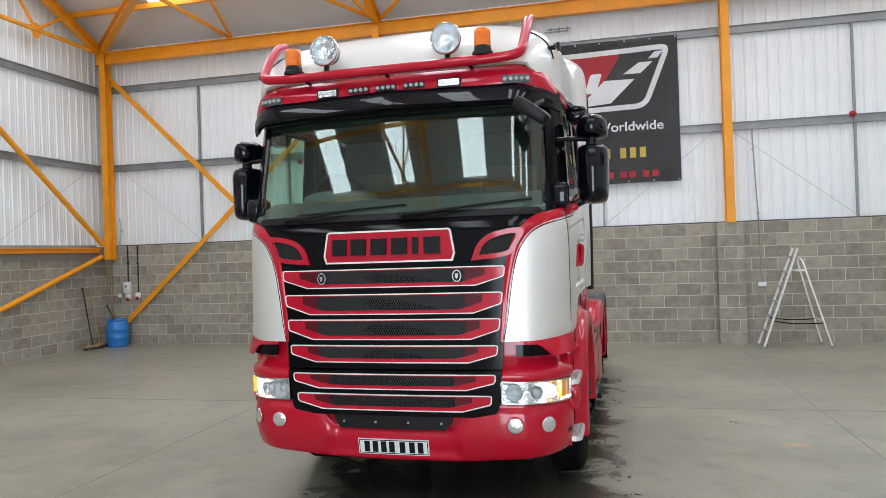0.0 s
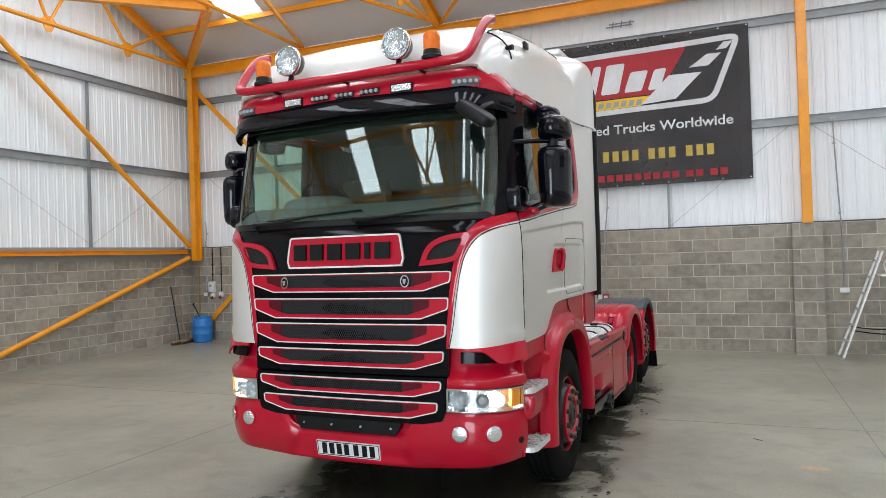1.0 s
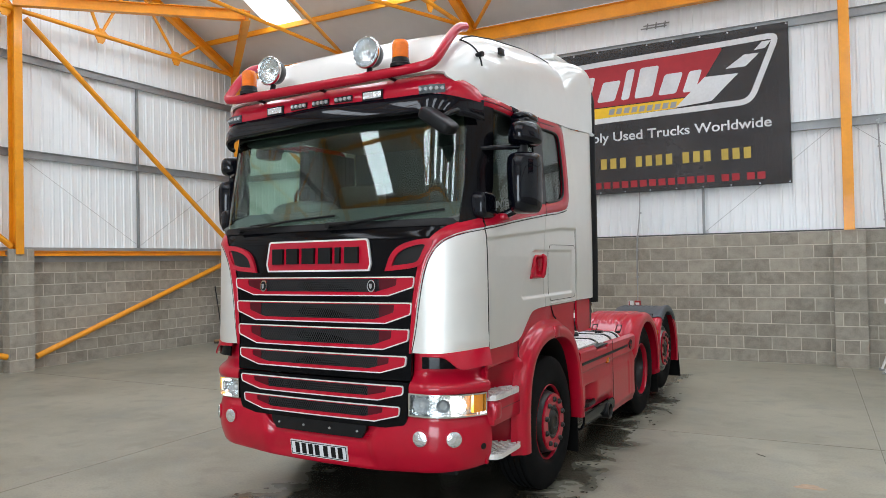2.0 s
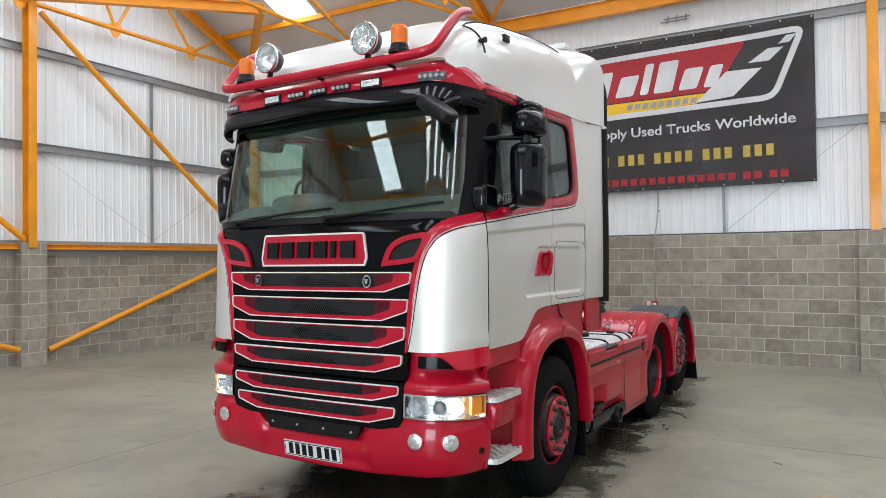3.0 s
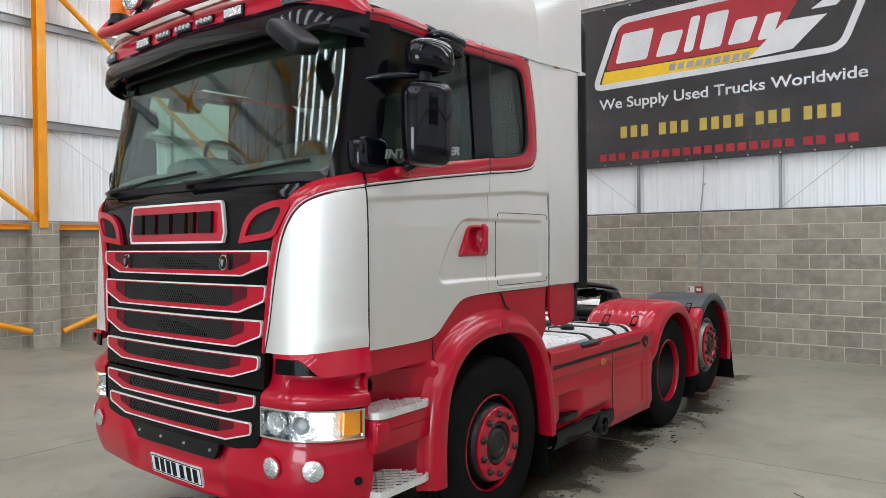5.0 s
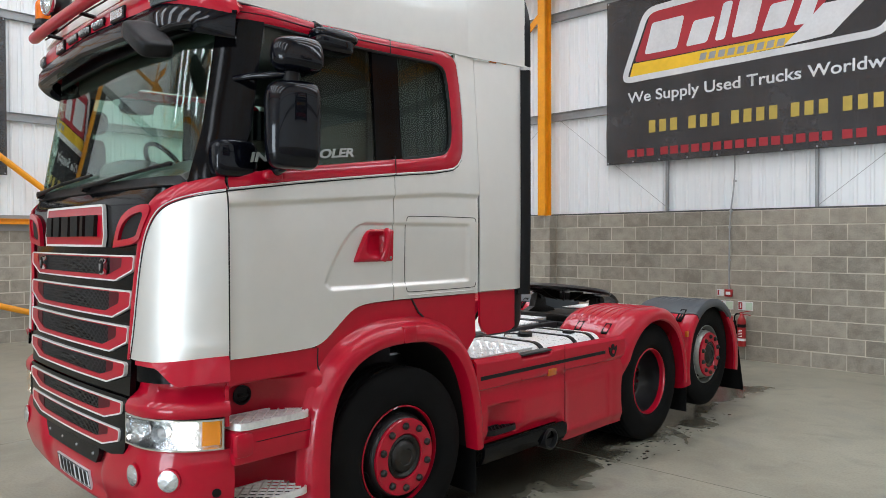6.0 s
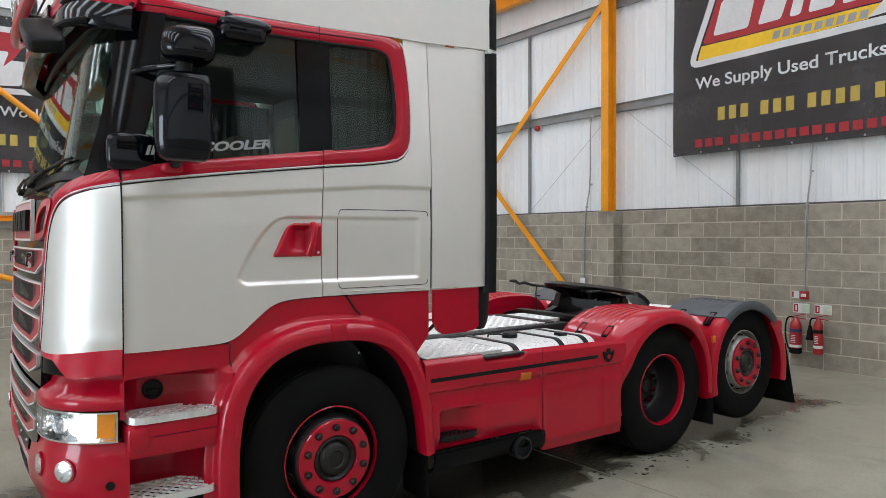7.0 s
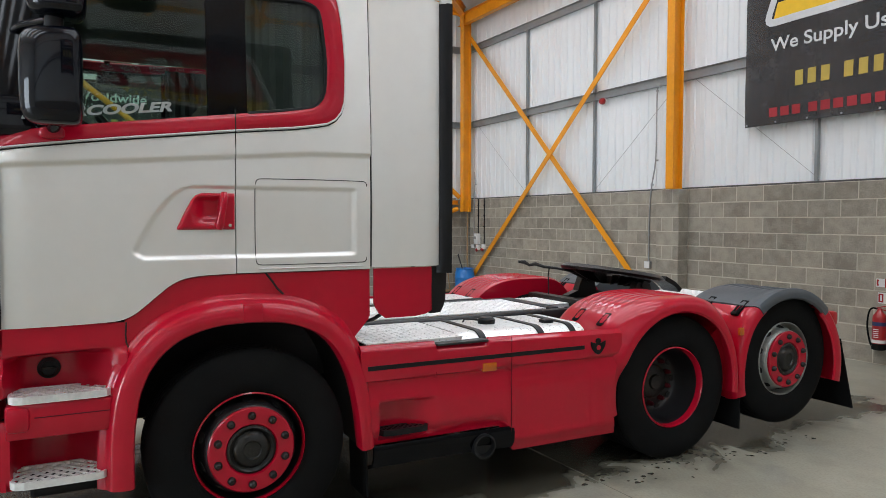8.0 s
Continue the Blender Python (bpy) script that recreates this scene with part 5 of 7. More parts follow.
# added dark block; hides bright floor that showed between arch and tyre
both("wheel_house", lambda: boxed((0.46, 0.42, 0.34), (0.93, 0.87, 0.92), 0.02), DARK, label="dark block added behind the entry steps to hide lit floor", smooth=0)
both("box_groove", lambda: boxed((1.258, 0.47, 0.838), (1.2635, 0.79, 0.843)), CHEEK, label="dark groove along the step box", smooth=0)
both("filler_cap", lambda: lathe(bmesh.new(), [(0.052, 0), (0.052, 0.012), (0.036, 0.018), (0.034, 0.010), (0.03, 0.010)], (1.022, 0.525, 1.03), "x", 28), PLASTIC, label="round black filler cap")
both("filler_grip", lambda: boxed((1.030, 0.495, 1.023), (1.048, 0.555, 1.037), 0.004), PLASTIC, label="grip bar of the filler cap")

# lower cab panel above the wheel arch
ARCH_IN = smooth_line([(0.885, 0.44), (0.885, 0.70), (0.925, 0.96), (1.05, 1.14), (1.25, 1.228), (1.48, 1.24), (1.70, 1.222), (1.90, 1.125), (2.02, 0.93), (2.075, 0.70), (2.10, 0.45)], 2)


def outset(line, widths):
    """A line of (y, z) drawn out to its left by a width that varies along it."""
    out = []
    for i, p in enumerate(line):
        a, b = Vector(line[max(i - 1, 0)]), Vector(line[min(i + 1, len(line) - 1)])
        d = (b - a).normalized()
        w = lerp(widths, i / (len(line) - 1))
        out.append((p[0] - d.y * w, p[1] + d.x * w))
    return out


ARCH_OUT = outset(ARCH_IN, [(0, 0.095), (0.3, 0.09), (0.7, 0.085), (1, 0.06)])


def arch():
    rows = []
    for (yo, zo), (yi, zi) in zip(ARCH_OUT, ARCH_IN):
        row = []
        for k, o in ((-0.55, 1.205), (-0.42, 1.221), (-0.28, 1.228), (-0.14, 1.241), (-0.03, 1.262), (0.05, 1.279), (0.14, 1.288), (0.5, 1.299), (0.86, 1.300), (0.95, 1.296), (1.0, 1.285)):
            row.append((o, yo + (yi - yo) * k, zo + (zi - zo) * k))
        row.append((1.20, yi, zi))
        rows.append(row)
    return skin(bmesh.new(), rows, 0.012)


both("wheel_arch", arch, RED, label="red front wheel arch")
both("arch_liner", lambda: skin(bmesh.new(), [[(x, yi, zi) for x in (0.70, 0.95, 1.22)] for yi, zi in ARCH_IN], 0.01), DARK, label="black liner inside the wheel arch")


def arch_top(y):
    pts = sorted((p for p in ARCH_OUT), key=lambda p: p[0])
    hi = [p for p in pts if p[1] > 1.0]
    if y <= hi[0][0]:
        return 1.0
    if y >= hi[-1][0]:
        return max(0.95, 1.03 - (y - hi[-1][0]) * 2)
    return lerp(hi, y)


def low_panel():
    rows = []
    for y in steps(0.868, 2.16, 44):
        lo = max(0.94, arch_top(y) - 0.03, 1.03 + 1.15 * (y - 2.015))
        hi = (lerp(DOOR_LOW, y) if y < 1.41 else 1.487) - 0.006
        rows.append([(1.224 - 0.008 * (1 - abs(2 * k - 1)), y, lo + (hi - lo) * k) for k in steps(0, 1, 5)])
    return skin(bmesh.new(), rows, 0.02)


both("lower_cab_panel", low_panel, RED, label="red lower cab panel above the wheel arch")
both("panel_gap", lambda: tube(bmesh.new(), [(1.226, 1.565, 1.485), (1.223, 1.60, 1.44), (1.224, 1.63, 1.395), (1.234, 1.66, 1.365)], 0.006, 6), DARK, label="dark panel gap above the arch")
both("arch_joint_line", lambda: tube(bmesh.new(), [(1.300, 1.425, 1.235), (1.303, 1.425, 1.29), (1.285, 1.425, 1.328)], 0.004, 6), DARK, label="dark joint line on the arch")
both("panel_seam", lambda: tube(bmesh.new(), [(1.222, 0.874, 1.262), (1.223, 0.870, 1.20), (1.222, 0.872, 1.16), (1.226, 0.882, 1.135)], 0.004, 6), DARK, label="dark seam before the wheel arch")
both("arch_joint", lambda: boxed((1.27, 1.43, 1.232), (1.314, 1.53, 1.327), 0.004), RED, label="red joint cover on the wheel arch")
both("cab_rear_panel", lambda: skin(bmesh.new(), [[(1.21, y, z) for z in steps(1.03 + 1.15 * max(0.0, y - 2.015), 1.484, 4)] for y in (2.0, 2.05, 2.10, 2.15, 2.172)], 0.02), RED, label="red panel at the rear foot of the cab")


# wheels: turned about x, outer face towards +x
def tyre(r=0.535, width=0.30):
    h = width / 2
    prof = [(0.297, h - 0.045), (0.310, h - 0.02), (0.345, h - 0.004), (0.40, h), (0.455, h - 0.004), (0.495, h - 0.016), (0.518, h - 0.028), (r - 0.006, h - 0.035), (r, h - 0.05)]
    out = list(prof)
    for c in (0.075, 0.025, -0.025, -0.075):
        out += [(r, c + 0.012), (r - 0.014, c + 0.009), (r - 0.014, c - 0.009), (r, c - 0.012)]
    out += [(a, -b) for a, b in prof[::-1]]
    return lathe(bmesh.new(), out, (0, 0, 0), "x", 72, closed=True)


def nut_ring(r, n, x0, x1, rad):
    out = []
    for k in range(n):
        a = math.tau * (k + 0.5) / n
        bm = bmesh.new()
        tube(bm, [(x0, r * math.cos(a), r * math.sin(a)), (x0 + (x1 - x0) * 0.6, r * math.cos(a), r * math.sin(a)), (x1, r * math.cos(a), r * math.sin(a))], [rad, rad * 0.95, rad * 0.5], 12)
        out.append(bm)
    return out


def vent_holes(r, n, x, rad, parent):
    for k in range(n):
        a = math.tau * k / n
        part("vent_hole", tube(bmesh.new(), [(x - 0.004, r * math.cos(a), r * math.sin(a)), (x + 0.004, r * math.cos(a), r * math.sin(a))], rad, 14), DARK, parent, "dark vent hole in the wheel disc")


def convex_wheel(name, y, z, disc, lip, label, x=1.10):
    w = part(name, tyre(), RUBBER, truck, label)
    w.location = (x, y, z)
    part("rim_lip", lathe(bmesh.new(), [(0.302, 0.105), (0.302, 0.124), (0.296, 0.128), (0.291, 0.120), (0.290, 0.100)], (0, 0, 0), "x", 56, closed=True), lip, w, "wheel rim edge")
    part("wheel_disc", lathe(bmesh.new(), [(0.292, 0.112), (0.284, 0.07), (0.276, 0.045), (0.262, 0.055), (0.248, 0.105), (0.238, 0.14), (0.225, 0.15), (0.12, 0.15), (0.12, 0.05)], (0, 0, 0), "x", 56), disc, w, "dished steel wheel disc")
    for k in range(10):
        a = math.tau * (k + 0.5) / 10
        d, m = Vector((0, math.cos(a), math.sin(a))), Vector((0, -math.sin(a), math.cos(a)))
        rows = [[d * r + m * (v * h) + Vector((x, 0, 0)) for v in (-1, -0.6, 0, 0.6, 1)] for r, x, h in ((0.267, 0.058, 0.014), (0.2615, 0.064, 0.026), (0.256, 0.084, 0.030), (0.2515, 0.100, 0.026), (0.249, 0.108, 0.014))]
        part("vent_hole", skin(bmesh.new(), rows, 0.004), DARK, w, "dark vent hole in the wheel disc", 0)
    part("bolt_ring", lathe(bmesh.new(), [(0.230, 0.148), (0.230, 0.160), (0.223, 0.167), (0.140, 0.167), (0.132, 0.155), (0.132, 0.12)], (0, 0, 0), "x", 56), RED, w, "red wheel bolt ring")
    for bm in nut_ring(0.186, 10, 0.165, 0.192, 0.022):
        part("nut_cap", bm, GREASE, w, "dark wheel nut cap")
    part("hub", lathe(bmesh.new(), [(0.133, 0.12), (0.130, 0.158), (0.118, 0.164), (0.100, 0.150), (0.092, 0.160), (0.080, 0.172), (0.050, 0.176), (0.044, 0.168), (0.0001, 0.168)], (0, 0, 0), "x", 36), GREASE, w, "greasy black wheel hub")
    return w


def turned(w):
    """The same wheel on the other flank."""
    x, y, z = w.location
    c = copy_thing(w, pose(-x, y, z, 0, 0, 180))
    c.parent = truck
    return c


FW = convex_wheel("front_wheel", 1.475, 0.538, STEEL_BLACK, RED, "front wheel, black rim with red bolt ring")
turned(FW)
TW = convex_wheel("tag_wheel", 5.80, 0.628, RIM_GREY, RIM_GREY, "raised tag-axle wheel, silver rim with red bolt ring", 1.09)
turned(TW)


def drive_wheel(y, z):
    w = part("drive_wheel", tyre(), RUBBER, truck, "drive wheel with deep black dish and red rim")
    w.location = (1.10, y, z)
    part("rim_lip", lathe(bmesh.new(), [(0.302, 0.10), (0.302, 0.125), (0.293, 0.130), (0.287, 0.120), (0.284, 0.095), (0.282, 0.078), (0.287, 0.078), (0.290, 0.085)], (0, 0, 0), "x", 56, closed=True), RED, w, "red rim edge of the drive wheel")
    part("wheel_barrel", lathe(bmesh.new(), [(0.287, 0.080), (0.281, 0.078), (0.268, 0.0), (0.255, -0.03), (0.240, -0.09), (0.215, -0.115), (0.19, -0.125), (0.10, -0.125), (0.10, -0.15)], (0, 0, 0), "x", 56), STEEL_BLACK, w, "deep black wheel dish")
    vent_holes(0.218, 10, -0.108, 0.024, w)
    part("hub", lathe(bmesh.new(), [(0.135, -0.14), (0.130, -0.085), (0.105, -0.07), (0.060, -0.064), (0.052, -0.048), (0.0001, -0.046)], (0, 0, 0), "x", 36), GREASE, w, "greasy black drive hub")
    for bm in nut_ring(0.176, 10, -0.125, -0.075, 0.020):
        part("nut_cap", bm, CHEEK, w, "dull red wheel nut cap")
    i = part("inner_tyre", tyre(), RUBBER, w, "inner twin tyre")
    i.location = (-0.33, 0, 0)
    return w


DW = drive_wheel(4.565, 0.528)
turned(DW)
for y, z in ((1.475, 0.538), (4.565, 0.528), (5.80, 0.628)):
    part("axle", tube(bmesh.new(), [(-0.95, y, z), (-0.3, y, z), (0.3, y, z), (0.95, y, z)], [0.07, 0.08, 0.08, 0.07], 14), CHASSIS, truck, "dark steel axle beam")
part("differential", lathe(bmesh.new(), [(0.02, -0.22), (0.16, -0.18), (0.21, 0), (0.16, 0.18), (0.02, 0.22)], (0, 4.565, 0.53), "y", 24), CHASSIS, truck, "dark rear axle casing")

# chassis and catwalk
both("chassis_rail", lambda: boxed((0.35, 0.6, 0.72), (0.43, 6.5, 0.98), 0.01), CHASSIS, label="dark steel chassis rail")
for y in (0.7, 2.4, 3.4, 5.2, 6.4):
    part("cross_member", boxed((-0.36, y - 0.05, 0.76), (0.36, y + 0.05, 0.94), 0.01), CHASSIS, truck, "dark steel cross member")
part("rear_beam", boxed((-0.45, 6.44, 0.66), (0.45, 6.52, 0.98), 0.01), CHASSIS, truck, "dark rear chassis beam")
# engine and cab floor: shade under the cab is put into their black
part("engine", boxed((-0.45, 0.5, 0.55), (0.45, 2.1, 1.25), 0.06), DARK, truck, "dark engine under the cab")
# unseen masses added below the frame, so less light reaches the floor
part("gearbox", boxed((-0.34, 2.15, 0.46), (0.34, 3.2, 0.86), 0.08), DARK, truck, "unseen dark mass between the frame rails, added to shade the floor")
both("silencer", lambda: boxed((0.50, 2.30, 0.36), (1.16, 2.74, 0.90), 0.06), DARK, label="unseen dark block inside the side skirt, added to shade the floor")
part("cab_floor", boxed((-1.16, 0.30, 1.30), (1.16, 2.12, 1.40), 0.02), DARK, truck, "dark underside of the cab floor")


def chequer(bm, x0, x1, y0, y1, z):
    """A sheet with raised tear marks, rows turned against each other."""
    box(bm, (x0, y0, z - 0.006), (x1, y1, z))
    nx, ny = max(1, int((x1 - x0) / 0.042)), max(1, int((y1 - y0) / 0.042))
    for i in range(nx):
        for j in range(ny):
            cx, cy = x0 + (i + 0.5) * (x1 - x0) / nx, y0 + (j + 0.5) * (y1 - y0) / ny
            a = math.pi / 4 if (i + j) % 2 else -math.pi / 4
            c, s = math.cos(a) * 0.019, math.sin(a) * 0.019
            e, f = -math.sin(a) * 0.007, math.cos(a) * 0.007
            base = [bm.verts.new((cx + u, cy + v, z)) for u, v in ((-c, -s), (e, f), (c, s), (-e, -f))]
            top = bm.verts.new((cx, cy, z + 0.005))
            for k in range(4):
                bm.faces.new((base[k], base[(k + 1) % 4], top))
    return bm


for x0, x1, y0, y1, z in ((0.56, 1.235, 2.14, 2.78, 1.048), (-0.34, 0.36, 2.22, 2.96, 1.052), (-0.34, 0.36, 2.97, 3.50, 1.052), (-0.34, 0.36, 3.51, 4.03, 1.052), (-0.34, 0.18, 4.18, 4.56, 1.052), (-1.22, -0.56, 2.14, 2.9, 1.055)):
    part("tread_plate", chequer(bmesh.new(), x0, x1, y0, y1, z), ALU, truck, "aluminium tread plate of the catwalk", 0, recalc=False)
    part("plate_edge", boxed((x1 - 0.008, y0 + 0.004, z - 0.04), (x1 - 0.002, y1 - 0.004, z - 0.007)), ALU, truck, "folded edge of the tread plate", 0)
both("catwalk_beam", lambda: boxed((0.375, 2.2, 0.97), (0.455, 4.20, 1.048), 0.008), CHASSIS, label="dark beam carrying the catwalk")
part("catwalk_bar", boxed((-0.37, 4.05, 0.97), (0.37, 4.15, 1.058), 0.01), CHASSIS, truck, "dark cross bar behind the catwalk")
both("plate_lip", lambda: boxed((1.225, 2.57, 1.012), (1.304, 2.925, 1.026), 0.003), CHASSIS, label="dark folded lip of the tread plate")
part("cap_bracket", tube(bmesh.new(), [(0.76, 3.02, 1.02), (0.74, 3.06, 1.072), (0.80, 3.10, 1.077), (0.84, 3.14, 1.072)], 0.008, 8), CHASSIS, truck, "small dark bracket by the fuel cap")
part("rear_tread_plate", chequer(bmesh.new(), -0.40, 0.40, 5.52, 6.30, 1.04), ALU, truck, "aluminium tread plate behind the coupling", 0, recalc=False)


def tank(x0, x1, y0, y1, z0, z1, r=0.12):
    o = []
    for cx, cz, a0 in ((x1 - r, z1 - r, 0), (x0 + r, z1 - r, 90), (x0 + r, z0 + r, 180), (x1 - r, z0 + r, 270)):
        o += [(cx + r * math.cos(radians(a0 + 15 * k)), cz + r * math.sin(radians(a0 + 15 * k))) for k in range(7)]
    return prism(bmesh.new(), o, lambda u, v, d: (u, y0 + d, v), y1 - y0)


ft = part("fuel_tank", tank(0.52, 1.215, 2.785, 3.76, 0.42, 1.052), ALU, truck, "polished aluminium fuel tank with black straps")
for y in (2.95, 3.40, 3.66):
    part("tank_strap", tank(0.513, 1.222, y - 0.022, y + 0.022, 0.413, 1.059), PLASTIC, ft, "black tank strap")
part("fuel_cap", lathe(bmesh.new(), [(0.06, 0), (0.06, 0.03), (0.045, 0.045), (0.0001, 0.045)], (0.86, 3.17, 1.049), "z", 24), PLASTIC, ft, "black fuel cap")
part("fuel_sensor", boxed((0.98, 3.52, 1.050), (1.06, 3.60, 1.076), 0.01), PLASTIC, ft, "small black tank sensor")
part("air_tank", tank(-1.215, -0.52, 2.5, 4.0, 0.42, 1.03), ALU, truck, "aluminium tank on the far side")
both("cable_trunk", lambda: tube(bmesh.new(), [(0.50, 2.2, 1.03), (0.50, 3.0, 1.02), (0.47, 3.9, 1.03)], 0.03, 10), PLASTIC, label="black cable trunk along the chassis")
part("suzi_cable", tube(bmesh.new(), smooth_line([(1.0, 2.60, 1.9), (1.03, 2.56, 1.5), (0.98, 2.42, 1.25), (0.9, 2.3, 1.12), (0.6, 2.25, 1.1)], 2), 0.012, 8), PLASTIC, truck, "black coiled air line behind the cab")
part("cab_back_wall", boxed((-1.19, 2.12, 1.42), (1.19, 2.16, 3.1), 0.02), WHITE_ROOF, truck, "white rear wall of the cab")

# fifth wheel coupling
COUPLE = Matrix.Translation((0, 5.02, 1.285)) @ Matrix.Rotation(radians(-9.5), 4, "X")
fw = part("fifth_wheel", skin(bmesh.new(), [[COUPLE @ Vector((r * math.cos(radians(a)) * 0.98, r * math.sin(radians(a)) * 0.95, -0.025 * (r > 0.45))) for r in (0.09, 0.2, 0.36, 0.44, 0.475)] for a in steps(118, 422, 48)], 0.028), GREASE, truck, "greasy black fifth wheel coupling plate")
for a, l in ((-150, 0.40), (-120, 0.42), (-90, 0.42), (-60, 0.42), (-30, 0.40), (0, 0.36), (180, 0.36), (40, 0.36), (140, 0.36)):
    d = Vector((math.cos(radians(a)), math.sin(radians(a)), 0))
    part("coupling_rib", skin(bmesh.new(), [[COUPLE @ (d * r + Vector((0, 0, z))) for z in (-0.028, low)] for r, low in ((0.12, -0.115), (l * 0.6, -0.10), (l, -0.045))], 0.016), GREASE, fw, "stiffening rib under the coupling plate", 30)
part("coupling_hub", lathe(bmesh.new(), [(0.13, 1.19), (0.14, 1.22), (0.14, 1.262)], (0, 5.02, 0), "z", 24), GREASE, fw, "cast throat under the coupling plate")
for sg in (1, -1):
    part("coupling_ramp", skin(bmesh.new(), [[COUPLE @ Vector((sg * x, y, z)) for x in (0.10, 0.31)] for y, z in ((0.36, -0.008), (0.48, -0.04), (0.56, -0.09))], 0.04 * sg), GREASE, fw, "greasy ramp of the coupling")
    part("coupling_foot", prism(bmesh.new(), [(-0.26, 1.02), (0.26, 1.02), (0.24, 1.05), (0.10, 1.09), (0.07, 1.21), (-0.07, 1.225), (-0.12, 1.09), (-0.24, 1.05)], lambda u, v, d: (sg * (0.34 + d), 5.02 + u, v), 0.08), GREASE, fw, "cast foot of the coupling", 0)
    part("pivot_pin", tube(bmesh.new(), [(sg * 0.32, 5.02, 1.20), (sg * 0.44, 5.02, 1.20)], 0.035, 14), GREASE, fw, "pivot pin of the coupling")
part("coupling_base", boxed((-0.46, 4.35, 0.985), (0.46, 5.50, 1.022), 0.006), CHASSIS, truck, "dark mounting plate of the coupling")
part("coupling_beam", boxed((-0.45, 4.40, 1.02), (0.45, 4.50, 1.09), 0.01), GREASE, truck, "dark cross bar before the coupling")
part("release_handle", tube(bmesh.new(), [COUPLE @ Vector(p) for p in ((-0.10, -0.30, -0.05), (-0.18, -0.50, -0.040), (-0.22, -0.60, -0.045), (-0.255, -0.68, -0.030), (-0.27, -0.73, -0.050), (-0.28, -0.78, -0.030), (-0.29, -0.84, -0.035))], [0.012, 0.012, 0.014, 0.017, 0.013, 0.018, 0.012], 8), GREASE, fw, "coupling release handle")
part("handle_chain", tube(bmesh.new(), [COUPLE @ Vector((-0.20, -0.56, -0.045)), (-0.20, 4.45, 1.26), (-0.19, 4.45, 1.15), (-0.18, 4.44, 1.06)], 0.006, 6), GREASE, fw, "thin chain hanging from the release handle")
part("air_bag", lathe(bmesh.new(), [(0.10, 0.70), (0.13, 0.76), (0.14, 0.86), (0.12, 0.95), (0.06, 0.98)], (0.58, 5.1, 0), "z", 20), RUBBER, truck, "black rubber air spring by the chassis")

# side skirts
def wheel_gap(z, r=0.645):
    d = z - 0.528
    return 4.565 - math.sqrt(max(0.0, r * r - d * d))


def skirt():
    cols = sorted(set(steps(2.085, 2.19, 3) + steps(2.196, 2.208, 3) + steps(2.22, 2.55, 20) + [2.56, 2.57, 2.59, 2.62] + steps(2.64, 2.92, 8) + [2.935] + steps(2.96, 3.06, 3) + [3.115, 3.125, 3.135] + steps(3.17, 3.72, 14) + [3.735, 3.745] + steps(3.77, 4.0, 8)))
    rows = []
    for k in sorted(set([0, 0.02, 0.04] + steps(0.06, 1, 46) + [0.985, 0.995])):
        row = []
        for y in cols:
            low = 0.46 - 0.175 * ease(3.02, 3.14, y)
            top = 1.048 - 0.030 * (y - 2.165) / 1.8 - 0.028 * ease(2.56, 2.57, y) * (1 - ease(2.92, 2.935, y))
            z = low + (top - low) * k
            x = 1.30 - 0.030 * ease(top - 0.03, top, z) - 0.034 * (1 - ease(low, low + 0.10, z))
            x -= 0.020 * (1 - ease(0.832, 0.844, z)) - 0.018 * (1 - ease(0.68, 0.82, z))
            # shallow pressed panel towards the drive wheel
            x -= 0.006 * ease(3.115, 3.135, y) * (1 - ease(3.72, 3.745, y)) * ease(0.375, 0.395, z) * (1 - ease(0.735, 0.755, z))
            x += 0.006 * ease(3.78, 3.90, y) * (1 - ease(0.80, 0.84, z))
            # foot hold pressed into the panel, running out to the rear
            x -= 0.10 * ease(2.196, 2.208, y) * (1 - ease(2.34, 2.60, y)) * ease(0.485, 0.50, z) * (1 - ease(0.69, 0.715, z))
            end = min(4.0, wheel_gap(min(z, 0.99)))
            row.append((x, y if y < 3.77 else 3.77 + (y - 3.77) * (end - 3.77) / 0.23, z))
        rows.append(row)
    return skin(bmesh.new(), rows, -0.02)


sk = both("side_skirt", skirt, RED, label="red side skirt between the axles")
for i, f in ((0, False), (1, True)):
    part("black_stripe", skin(bmesh.new(), [[(1.303, 2.125 + 1.55 * k, 0.917 - 0.004 * k + dz) for k in steps(0, 1, 8)] for dz in (-0.013, 0.013)], -0.012), PLASTIC, sk[i], "black rubbing strip on the skirt", flip=f)
    part("side_marker", boxed((1.285, 2.885, 0.825), (1.306, 2.985, 0.878), 0.006), AMBER_DULL, sk[i], "amber side marker lamp", flip=f)
    part("skirt_seam", skin(bmesh.new(), [[(1.303, y, z) for z in steps(0.40, 1.03, 6)] for y in (3.0955, 3.0985)], 0.004), CHEEK, sk[i], "dark seam between skirt panels", flip=f)
    bm = bmesh.new()
    half = [(0.0, 0.056), (0.016, 0.052), (0.021, 0.036), (0.017, 0.022), (0.034, 0.024), (0.062, 0.036), (0.060, 0.008), (0.046, -0.022), (0.022, -0.046), (0.0, -0.056)]
    prism(bm, half + [(-u, v) for u, v in half[-2:0:-1]], lambda u, v, d: (1.299 + d, 3.79 + u, 0.911 + v), 0.008)
    em = part("skirt_emblem", bm, INK, sk[i], "small dark winged emblem on the skirt", 0, flip=f)
    bm = bmesh.new()
    prism(bm, [(0.017 * math.cos(math.tau * k / 12), 0.017 * math.sin(math.tau * k / 12)) for k in range(12)], lambda u, v, d: (1.3075 + d, 3.79 + u, 0.902 + v), 0.003)
    part("emblem_device", bm, RED, em, "small red device", 0, flip=f)
